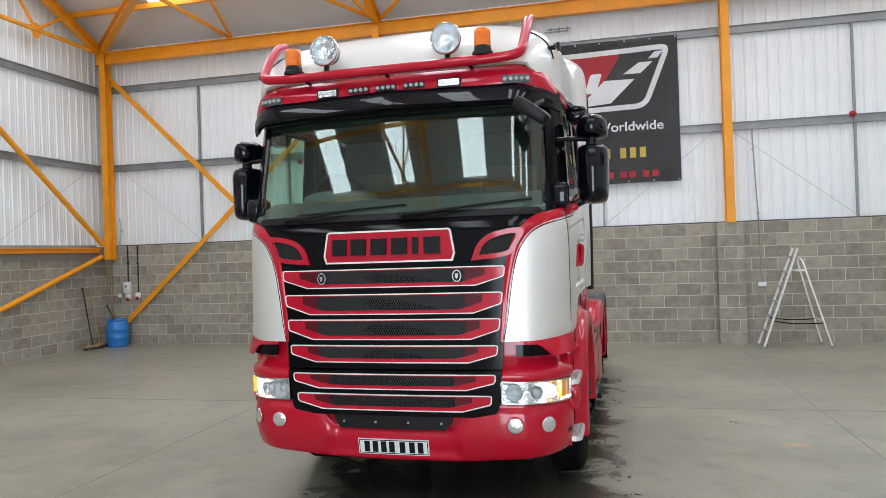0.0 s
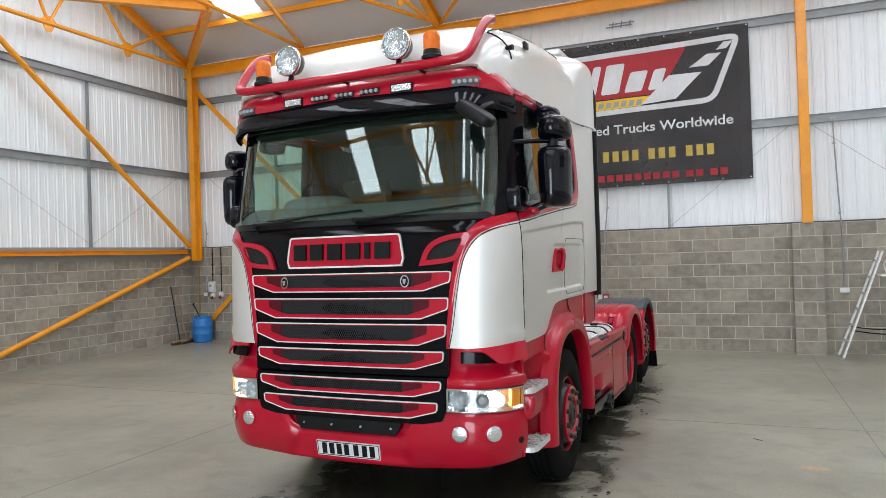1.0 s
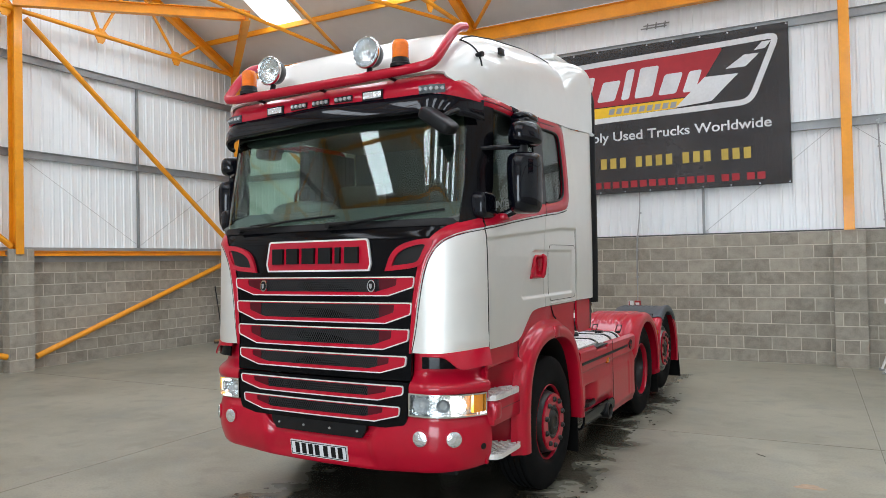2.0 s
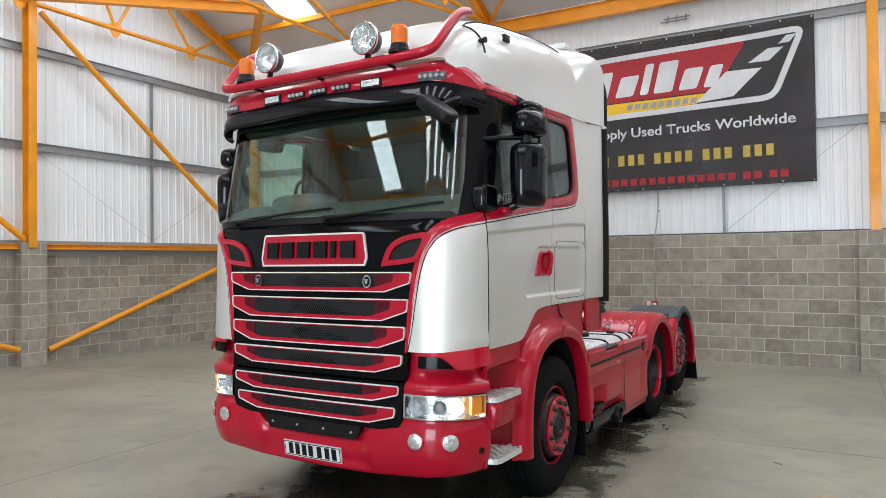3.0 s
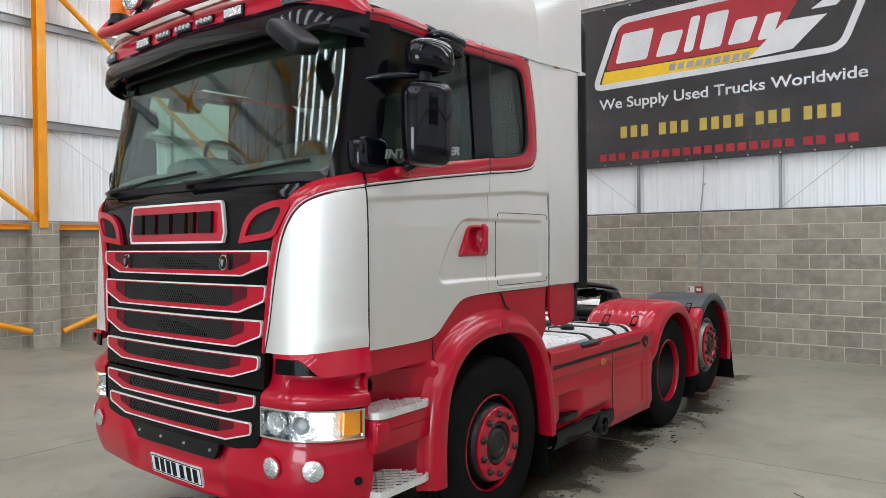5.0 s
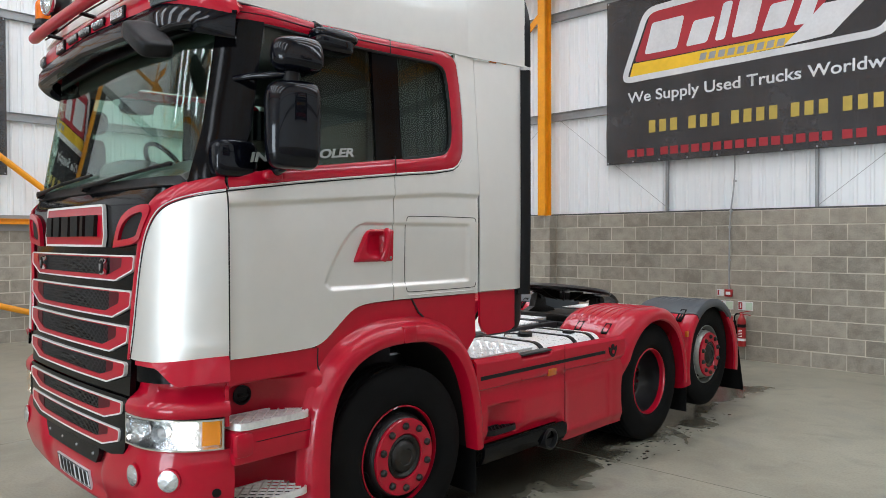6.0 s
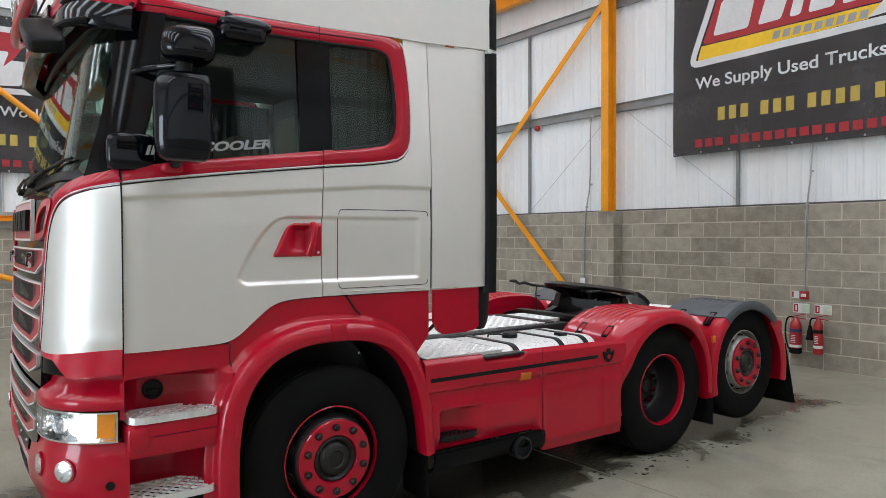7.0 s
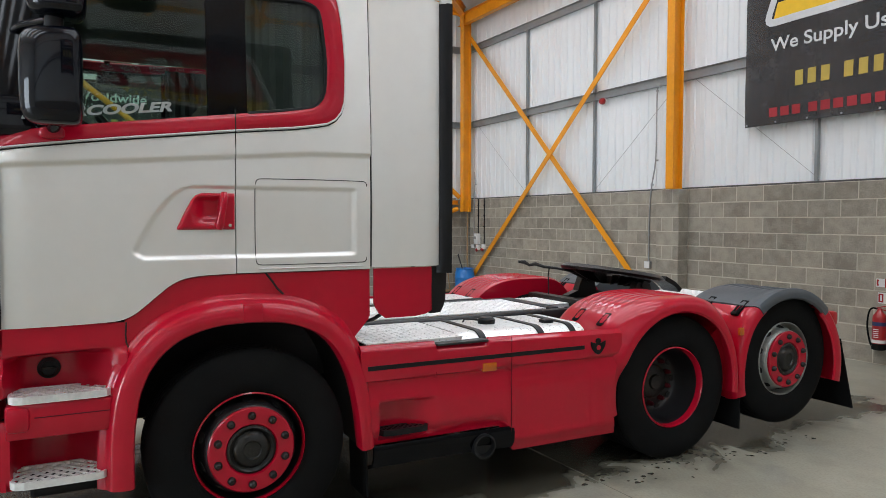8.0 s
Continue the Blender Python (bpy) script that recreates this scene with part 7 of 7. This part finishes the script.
    for right in cuts:
        bm = line.copy()
        bmesh.ops.delete(bm, geom=[v for v in bm.verts if not left < v.co.x < right], context="VERTS")
        for v in bm.verts:
            v.co = pl(0.40 + v.co.x * wide, 0.94 + v.co.y, 0.0045)
        part("printed_word", bm, B_WHITE, b, "white printed word", 0, recalc=False)
        left = right
    line.free()
    for u in [0.03 + k * 0.467 for k in range(11)]:
        for v in (-0.04, H - 0.03):
            c, e = pl(u, v, 0.002), pl(u, v, 0.008)
            part("eyelet", tube(bmesh.new(), [c, e], 0.014, 10), GALV, b)
    return b


hanging_banner(lambda u, v, d: (-1.70 + u, BACK - 0.03 - d, 3.155 + v), "black advertising banner hung on the long sheeted wall")
hanging_banner(lambda u, v, d: (LEFT + 0.05 + d, -2.07 + u, 3.06 + v), "black advertising banner hung on the gable wall")
hanging_banner(lambda u, v, d: (RIGHT - 0.06 - d, 4.3 - u, 3.55 + v), "black advertising banner on the wall across the hall")
bm = bmesh.new()
for z, dx in ((0, 0), (0.05, 0.05)):
    bar(bm, (0.55 + dx, BACK + 0.03, 6.16 + z), (1.02 + dx, BACK + 0.03, 6.16 + z), 0.02, 0.02)
for x in (0.66, 0.82, 0.98):
    bar(bm, (x, BACK + 0.03, 6.13), (x + 0.02, BACK + 0.03, 6.25), 0.02, 0.02, (1, 0, 0))
tagged(part("wall_bracket", bm, RAIL, None, "", 0), "small grey metal bracket on the sheeting above the banner", "bracket")


# step ladder
def step_ladder():
    t = thing("step_ladder", "open aluminium step ladder standing by the block wall", "ladder", pose(4.82, 9.1, 0, 0, 0, 2))
    top = 1.74
    for sy in (-0.14, 0.14):
        bm = bmesh.new()
        bar(bm, (-0.58, sy * 1.45, 0.03), (0.03, sy, top), 0.066, 0.026, (0, 1, 0))
        part("front_stile", bm, ALU, t, "", 0)
        bm = bmesh.new()
        tube(bm, [(0.50, sy * 2.0, 0.03), (0.12, sy * 1.15, 1.45)], 0.016, 10)
        part("rear_leg", bm, ALU, t)
        part("rubber_foot", boxed((-0.62, sy * 1.45 - 0.025, 0), (-0.55, sy * 1.45 + 0.025, 0.04), 0.008), GREYTRIM, t, "grey rubber foot")
        part("rubber_foot", boxed((0.475, sy * 2 - 0.022, 0), (0.525, sy * 2 + 0.022, 0.04), 0.008), GREYTRIM, t, "grey rubber foot")
    for k in range(6):
        f = (k + 1) / 6.6
        x, z, w = -0.58 + 0.61 * f, 0.03 + (top - 0.03) * f, 0.203 - 0.063 * f
        part("tread", boxed((x - 0.042, -w, z - 0.012), (x + 0.022, w, z + 0.010), 0.004), GALV, t, "ribbed dull aluminium tread", 0)
    part("rear_brace", tube(bmesh.new(), [(0.385, -0.245, 0.47), (0.385, 0.245, 0.47)], 0.012, 8), ALU, t)
    part("hoop", tube(bmesh.new(), smooth_line([(0.12, -0.16, 1.45), (0.10, -0.13, 1.54), (0.09, 0, 1.56), (0.10, 0.13, 1.54), (0.12, 0.16, 1.45)], 2), 0.016, 10), ALU, t, "bent aluminium hoop")
    part("cross_bar", boxed((0.0, -0.15, 1.33), (0.16, 0.15, 1.36), 0.006), ALU, t, "aluminium spreader plate")
    for sy, lift in ((-1, 0.0), (1, 0.03)):
        part("strap", tube(bmesh.new(), smooth_line([(-0.42, sy * 0.20, 0.47 + lift), (-0.1, sy * 0.21, 0.42 + lift), (0.2, sy * 0.22, 0.42 + lift), (0.39, sy * 0.235, 0.43 + lift)], 2), 0.009, 8), RUBBER, t, "black slack restraint strap")
    return t


step_ladder()

# barrel and brooms in the corner
barrel = thing("barrel", "blue plastic barrel standing on concrete in the corner", "barrel", pose(-9.15, 9.24, 0) @ Matrix.Diagonal((0.83, 0.83, 0.92, 1)))
part("body", lathe(bmesh.new(), [(0.23, 0.0), (0.255, 0.02), (0.272, 0.12), (0.278, 0.20), (0.285, 0.21), (0.285, 0.235), (0.278, 0.245), (0.28, 0.40), (0.287, 0.41), (0.287, 0.435), (0.28, 0.445), (0.272, 0.54), (0.25, 0.61), (0.24, 0.62), (0.25, 0.635), (0.25, 0.66), (0.235, 0.665), (0.235, 0.60), (0.001, 0.60)], (0, 0, 0), "z", 40), BLUE_PL, barrel, "ribbed blue barrel body")
part("lid_ring", lathe(bmesh.new(), [(0.252, 0.637), (0.258, 0.645), (0.258, 0.656), (0.252, 0.664)], (0, 0, 0), "z", 40, closed=True), BLUE_PL, barrel, "blue rim ring")
shovel = thing("shovel", "dark-handled shovel standing in the blue barrel", "shovel", pose(-9.22, 9.2, 0.555))
part("handle", tube(bmesh.new(), [(0.05, 0, 0.0), (-0.14, -0.02, 0.36)], 0.016, 10), STEEL_BLACK, shovel)
part("grip", tube(bmesh.new(), [(-0.19, 0.0, 0.345), (-0.09, -0.04, 0.375)], 0.016, 8), STEEL_BLACK, shovel)


def broom(m, stick, length, lab):
    t = thing("broom", lab, "broom", m, "brooms")
    part("stick", tube(bmesh.new(), [(0, 0, 0.06), (-0.22, 0.0, length)], 0.014, 10), stick, t, "long broom stick")
    part("head", boxed((-0.05, -0.27, 0.05), (0.05, 0.27, 0.095), 0.01), WOOD, t, "wooden broom head")
    part("bristles", boxed((-0.055, -0.265, 0.0), (0.055, 0.265, 0.055), 0.004), BRISTLE, t, "worn dark bristles")


broom(pose(-9.42, 8.78, 0, 0, 0, 6), STEEL_BLACK, 1.36, "broom with black stick leaning on the block wall")
broom(pose(-9.40, 8.98, 0, 0, 0, 16), WOOD, 1.33, "broom with wooden stick leaning on the block wall")


def conduit(pts, box_at=None, lab="galvanised conduit running down to a socket"):
    t = thing("conduit", lab, "conduit", None, "wall conduits")
    part("pipe", tube(bmesh.new(), smooth_line(pts, 2), 0.012, 8), GALV, t)
    for p in pts[1:-1]:
        part("saddle_clip", boxed((p[0] - 0.022, p[1] - 0.004, p[2] - 0.015), (p[0] + 0.022, p[1] + 0.03, p[2] + 0.015), 0.003), GALV, t)
    return t


def switch_box(x, z, w=0.09, h=0.09, material=WHITE_PL, lab="small surface-mounted metal socket box on the block wall"):
    t = thing("socket_box", lab, "socket", pose(x, BACK, z))
    part("back_box", boxed((-w / 2, -0.05, -h / 2), (w / 2, 0.0, h / 2), 0.006), GALV, t, "metal back box")
    part("face_plate", boxed((-w / 2 + 0.004, -0.058, -h / 2 + 0.004), (w / 2 - 0.004, -0.0502, h / 2 - 0.004), 0.003), material, t, "face plate")
    return t


YP = BACK - 0.014
conduit([(4.33, YP, 4.05), (4.30, YP, 4.02), (4.31, YP, 3.6), (4.36, YP, 2.4), (4.385, YP, 2.1), (4.385, YP, 1.6), (4.385, YP, 1.13)])
switch_box(4.385, 1.085, 0.15, 0.09)
conduit([(-3.36, YP, 3.95), (-3.40, YP, 3.98), (-3.44, YP, 3.9), (-3.43, YP, 2.75), (-3.53, YP, 2.35), (-3.57, YP, 2.0), (-3.58, YP, 1.5), (-3.58, YP, 1.04)])
switch_box(-3.58, 1.0, 0.12, 0.12)
conduit([(0.46, YP, 3.2), (0.46, YP, 2.7), (0.40, YP, 2.25), (0.385, YP, 2.0), (0.38, YP, 1.5), (0.38, YP, 1.05)], None, "galvanised conduit running down to the fire call point")
conduit([(-9.28, YP, 2.9), (-9.25, YP, 2.6), (-9.30, YP, 2.3), (-9.30, YP, 1.9), (-9.30, YP, 1.2)])
switch_box(-9.30, 1.12, 0.12, 0.09)


def wall_cable(x, z0):
    t = thing("wall_cable", "black cable clipped down the block wall", "cable", None, "wall cables")
    part("cable", tube(bmesh.new(), [(x, YP, 2.25), (x + 0.004, YP, 1.9), (x - 0.003, YP, 1.5), (x, YP, z0)], 0.012, 8), PLASTIC, t)
    for z in (2.1, 1.85, 1.6):
        part("cable_clip", boxed((x - 0.024, YP - 0.016, z - 0.01), (x + 0.024, YP + 0.014, z + 0.01), 0.002), PLASTIC, t)


wall_cable(-9.10, 1.42)
wall_cable(-8.84, 1.18)
iso = thing("isolator_box", "white electrical isolator box on the block wall", "switch box", pose(-9.10, BACK, 1.30))
part("housing", boxed((-0.075, -0.10, -0.13), (0.075, 0, 0.13), 0.012), WHITE_PL, iso)
part("rotary_switch", tube(bmesh.new(), [(0, -0.10, 0.03), (0, -0.125, 0.03)], 0.03, 14), GREYTRIM, iso, "grey rotary switch")
for x, z in ((-9.09, 1.07), (-8.84, 1.09)):
    t = thing("power_socket", "white and red industrial power socket on the wall", "socket", pose(x, BACK, z), "power sockets")
    part("housing", boxed((-0.05, -0.07, -0.03), (0.05, 0, 0.09), 0.01), WHITE_PL, t)
    part("red_cap", tube(bmesh.new(), [(0, -0.05, -0.02), (0.0, -0.09, -0.05)], [0.034, 0.036], 16), RED_PL, t, "red socket cap")
rust = thing("drain_pipe", "thin rusty pipe standing in the corner below the column", "pipe")
part("pipe", tube(bmesh.new(), [(-9.50, 9.52, 0.02), (-9.50, 9.52, 1.95)], 0.022, 10), WOOD, rust)

for x, z in ((-4.76, 3.92), (6.0, 4.12)):
    bell = thing("alarm_bell", "round red fire alarm sounder on a wall rail", "alarm bell", pose(x, BACK - 0.0, z), "alarm bells")
    part("sounder", lathe(bmesh.new(), [(0.04, 0.01), (0.056, 0.0), (0.06, -0.025), (0.052, -0.06), (0.034, -0.08), (0.001, -0.085)], (0, 0, 0), "y", 24), RED_PL, bell)
    part("base", tube(bmesh.new(), [(0, 0.03, 0), (0, 0.008, 0)], 0.06, 20), WHITE_PL, bell)

cp = thing("fire_call_point", "red fire alarm call point on the block wall", "call point", pose(0.38, BACK, 1.0))
part("housing", boxed((-0.055, -0.055, -0.055), (0.055, 0, 0.055), 0.006), RED_PL, cp)
part("window_plate", boxed((-0.035, -0.060, -0.025), (0.035, -0.0552, 0.02), 0.002), WHITE_PL, cp, "white break-glass plate")


mat_pale_green = mat("pale_green_print", (0.55, 0.68, 0.55), 0.5, 0, 0, 0.08, 20)


def small_sign(x, z, w, h, split):
    s = thing("safety_sign", "small red and green safety sign on the block wall", "sign", pose(x, BACK, z), "safety signs")
    part("board", boxed((-w / 2, -0.006, -h / 2), (w / 2, 0, h / 2)), WHITE_PL, s, "white sign board", 0)
    part("red_panel", boxed((-w / 2 + 0.008, -0.0085, -h / 2 + 0.012), (-w / 2 + 0.008 + w * 0.26, -0.0062, h / 2 - 0.012)), RED_PL, s, "red pictogram panel", 0)
    if split:
        part("green_panel", boxed((w * 0.02, -0.0085, -h / 2 + 0.012), (w / 2 - 0.008, -0.0062, h / 2 - 0.012)), mat_pale_green, s, "pale green text panel", 0)
    part("pictogram_bar", boxed((-w / 2 + 0.03, -0.0105, -h / 2 + 0.03), (-w / 2 + 0.05, -0.0087, h / 2 - 0.03)), WHITE_PL, s, "white bar", 0)


small_sign(0.245, 1.0, 0.10, 0.10, False)
small_sign(0.33, 0.815, 0.22, 0.13, True)
small_sign(0.62, 0.815, 0.22, 0.13, True)


def extinguisher(x, z, r, h, kind):
    e = thing("fire_extinguisher", "red %s fire extinguisher hung on the block wall" % kind, "extinguisher", pose(x, BACK - 0.10, z), "fire extinguishers")
    part("cylinder", lathe(bmesh.new(), [(r * 0.8, 0.0), (r, 0.012), (r, h * 0.80), (r * 0.9, h * 0.88), (r * 0.6, h * 0.95), (0.03, h), (0.022, h + 0.03), (0.001, h + 0.03)], (0, 0, 0), "z", 28), RED_PL, e)
    part("boot", lathe(bmesh.new(), [(r * 0.82, -0.004), (r + 0.004, 0.004), (r + 0.004, 0.075), (r - 0.002, 0.075)], (0, 0, 0), "z", 28), RUBBER if kind == "water" else RED_PL, e, "base of the cylinder")
    part("label_band", lathe(bmesh.new(), [(r + 0.0015, h * 0.18), (r + 0.0015, h * 0.26)], (0, 0, 0), "z", 28), WHITE_PL, e, "white label band")
    part("colour_band", lathe(bmesh.new(), [(r + 0.0015, h * 0.62), (r + 0.0015, h * 0.72)], (0, 0, 0), "z", 28), INK if kind != "water" else NAVY, e, "coloured label band")
    for k in range(5):
        zz = h * (0.32 + 0.05 * k)
        part("text_bar", boxed((-r * 0.4, -r - 0.002, zz), (r * 0.4, -r * 0.9, zz + 0.008)), WHITE_PL, e, "pale line of unreadable writing", 0)
    bm = bmesh.new()
    bar(bm, (-0.03, 0, h + 0.035), (0.12, 0.0, h + 0.075), 0.012, 0.022)
    bar(bm, (-0.02, 0, h + 0.02), (0.13, 0.0, h + 0.01), 0.012, 0.022)
    part("lever", bm, RED_PL, e, "red squeeze lever", 0)
    hose = [(-0.02, 0, h + 0.02), (-0.10, -0.01, h + 0.03), (-r - 0.06, -0.01, h * 0.85), (-r - 0.065, -0.01, h * 0.5), (-r - 0.03, -0.01, h * 0.18), (-r - 0.012, -0.01, h * 0.08)]
    if kind != "water":
        hose = [(-0.02, 0, h + 0.02), (-0.09, -0.01, h + 0.02), (-r - 0.045, -0.01, h * 0.9), (-r - 0.04, -0.01, h * 0.8)]
        part("horn", tube(bmesh.new(), [(-r - 0.04, -0.01, h * 0.82), (-r - 0.045, -0.01, h * 0.4)], [0.022, 0.05], 14), RUBBER, e, "black discharge horn")
    part("hose", tube(bmesh.new(), smooth_line(hose, 2), 0.011, 8), RUBBER, e, "black hose")
    part("wall_hook", boxed((-0.02, 0.0, h * 0.85), (0.02, 0.10, h * 0.9), 0.003), GALV, e)


extinguisher(0.30, 0.20, 0.076, 0.47, "water")
extinguisher(0.60, 0.22, 0.060, 0.46, "gas")

# floor joints, spots and damp patches
for a, b in (((3.82, 9.55), (3.9, -14)), ((-9.6, 3.95), (10.7, 4.08)), ((-2.8, 9.55), (-2.75, -14)), ((-9.6, -2.6), (10.7, -2.54))):
    bm = bmesh.new()
    bar(bm, (*a, 0.0005), (*b, 0.0005), 0.002, 0.006)
    structure("floor_joint", bm, JOINT, "dark saw-cut joint in the concrete floor", "floor joint")
rng = random.Random(7)


def blot(bm, cx, cy, r, z, n=14, stretch=1.0):
    vs = []
    ph = rng.random() * 6
    for k in range(n):
        a = math.tau * k / n
        rr = r * (0.6 + 0.5 * abs(math.sin(a * 1.5 + ph)) * rng.uniform(0.5, 1.0))
        vs.append(bm.verts.new((cx + rr * math.cos(a), cy + rr * math.sin(a) * stretch, z)))
    bm.faces.new(vs)


bm = bmesh.new()
for k in range(230):
    along = rng.uniform(0.9, 6.2)
    if along < 2.2:
        x = 1.50 + rng.gauss(0.12, 0.09)
    elif along < 4.2:
        x = 1.45 + rng.gauss(0.02, 0.06)
    else:
        x = 1.55 + rng.gauss(0.03, 0.10)
    blot(bm, x, along, rng.choice((0.005, 0.007, 0.01, 0.014, 0.022)), 0.0015 + 0.000004 * k, 10, rng.uniform(0.5, 1.4))
for k in range(120):
    blot(bm, rng.uniform(-0.9, 1.3), rng.gauss(-0.1, 0.45), rng.choice((0.006, 0.008, 0.012, 0.016, 0.03)), 0.0026 + 0.000004 * k, 12, rng.uniform(0.4, 1.0))
tagged(part("floor_stains", bm, WET, None, "", 0, recalc=False), "scattered dark damp spots on the concrete under the truck", "stains", "", "stuff")
bm = bmesh.new()
blot(bm, 3.25, 2.58, 0.13, 0.002, 18, 0.6)
tagged(part("paint_spot", bm, mat("faded_orange_mark", (0.42, 0.30, 0.20), 0.6, 0, 0, 0.2, 20), None, "", 0, recalc=False), "faded orange paint mark on the concrete floor", "paint mark")
bm = bmesh.new()
for (ax, ay), (bx, by) in (((2.80, 3.45), (2.83, 3.42)), ((2.83, 3.42), (2.855, 3.41)), ((2.855, 3.41), (2.88, 3.375))):
    bar(bm, (ax, ay, 0.001), (bx, by, 0.001), 0.003, 0.009)
tagged(part("floor_crack", bm, WET, None, "", 0), "short dark scrape on the concrete floor", "scrape")

# ---- blockwork: each block a piece of its own ----
BLOCK_MESHES = {}


def block_mesh(w, h=0.212, depth=0.09):
    """A concrete block with a slightly eased face; it looks to -y, its face in the plane y = 0."""
    key = (round(w, 3), h)
    if key not in BLOCK_MESHES:
        bm = bmesh.new()
        e = 0.003
        rings = [[bm.verts.new((sx * (w / 2 - i), y, sz * (h / 2 - i))) for sx, sz in ((-1, -1), (1, -1), (1, 1), (-1, 1))] for i, y in ((e, 0.0), (0.0, e), (0.0, depth))]
        bm.faces.new(rings[0])
        for a, b in zip(rings, rings[1:]):
            for k in range(4):
                bm.faces.new((a[k], b[k], b[(k + 1) % 4], a[(k + 1) % 4]))
        bmesh.ops.recalc_face_normals(bm, faces=bm.faces)
        for f in bm.faces:
            if f.calc_center_median().y < 1e-6 and f.normal.y > 0:
                bmesh.ops.reverse_faces(bm, faces=bm.faces)
                break
        me = bpy.data.meshes.new("block")
        bm.to_mesh(me)
        bm.free()
        me.materials.append(BLOCK)
        BLOCK_MESHES[key] = me
    return BLOCK_MESHES[key]


laid = random.Random(3)


def wall_of_blocks(parent, length, place, near, skip=()):
    """Ten courses in stretcher bond; place(u, z, out) sets a block; those with u inside near are single parts."""
    verts, faces = [], []
    for c in range(10):
        z = 0.005 + 0.225 * c + 0.1075
        u = -0.225 * (c % 2)
        while u < length:
            a, b = max(0.0, u), min(length, u + 0.438)
            u += 0.45
            if b - a < 0.06:
                continue
            mid, w = (a + b) / 2, b - a
            if any(lo < mid < hi for lo, hi in skip):
                continue
            m = place(mid, z, laid.uniform(-0.003, 0.0025))
            me = block_mesh(w)
            if near[0] < mid < near[1]:
                ob = new("block", me)
                ob.matrix_local = m
                ob.parent = parent
            else:
                base = len(verts)
                verts += [tuple(m @ v.co) for v in me.vertices]
                faces += [tuple(base + i for i in p.vertices) for p in me.polygons]
    me = bpy.data.meshes.new("more_blocks")
    me.from_pydata(verts, [], faces)
    me.materials.append(BLOCK)
    ob = new("more_blocks", me)
    ob.parent = parent
    tagged(ob, "", "", "", "stuff")


wall_of_blocks(wall_back, RIGHT - LEFT, lambda u, z, o: pose(LEFT + u, BACK - o, z), (6.6, 6.6 + 12.4))
wall_of_blocks(wall_left, BACK - FRONT, lambda u, z, o: pose(LEFT + o, FRONT + u, z, 0, 0, 90), (16.0, 24.0))


def pier(name, m, parent_label):
    """A block pier, in front of its wall: one wide block, then three narrow ones, course about."""
    p = tagged(part(name, boxed((-0.226, 0.003, 0), (0.226, 0.24, TOP), 0, m), MORTAR, None, "", 0), parent_label, "pier", "block piers", "structure")
    for c in range(10):
        z = 0.005 + 0.225 * c + 0.1075
        for cx, w in (((0.0, 0.466),) if c % 2 == 0 else ((-0.176, 0.114), (0.0, 0.215), (0.176, 0.114))):
            ob = new("block", block_mesh(w))
            ob.matrix_local = m @ pose(cx, laid.uniform(-0.002, 0.002), z)
            ob.parent = p
        for sg in (1, -1):
            ob = new("block", block_mesh(0.20 if c % 2 == 0 else 0.215))
            ob.matrix_local = m @ pose(sg * 0.238, 0.112, z, 0, 0, 90 * sg)
            ob.parent = p
    return p


for x in (-2.98, 3.84):
    pier("pier", pose(x, BACK - 0.225, 0), "grey concrete block pier under an orange column")
for y in (3.95, -1.7):
    pier("pier", pose(LEFT + 0.225, y, 0, 0, 0, 90), "grey concrete block pier on the gable wall")
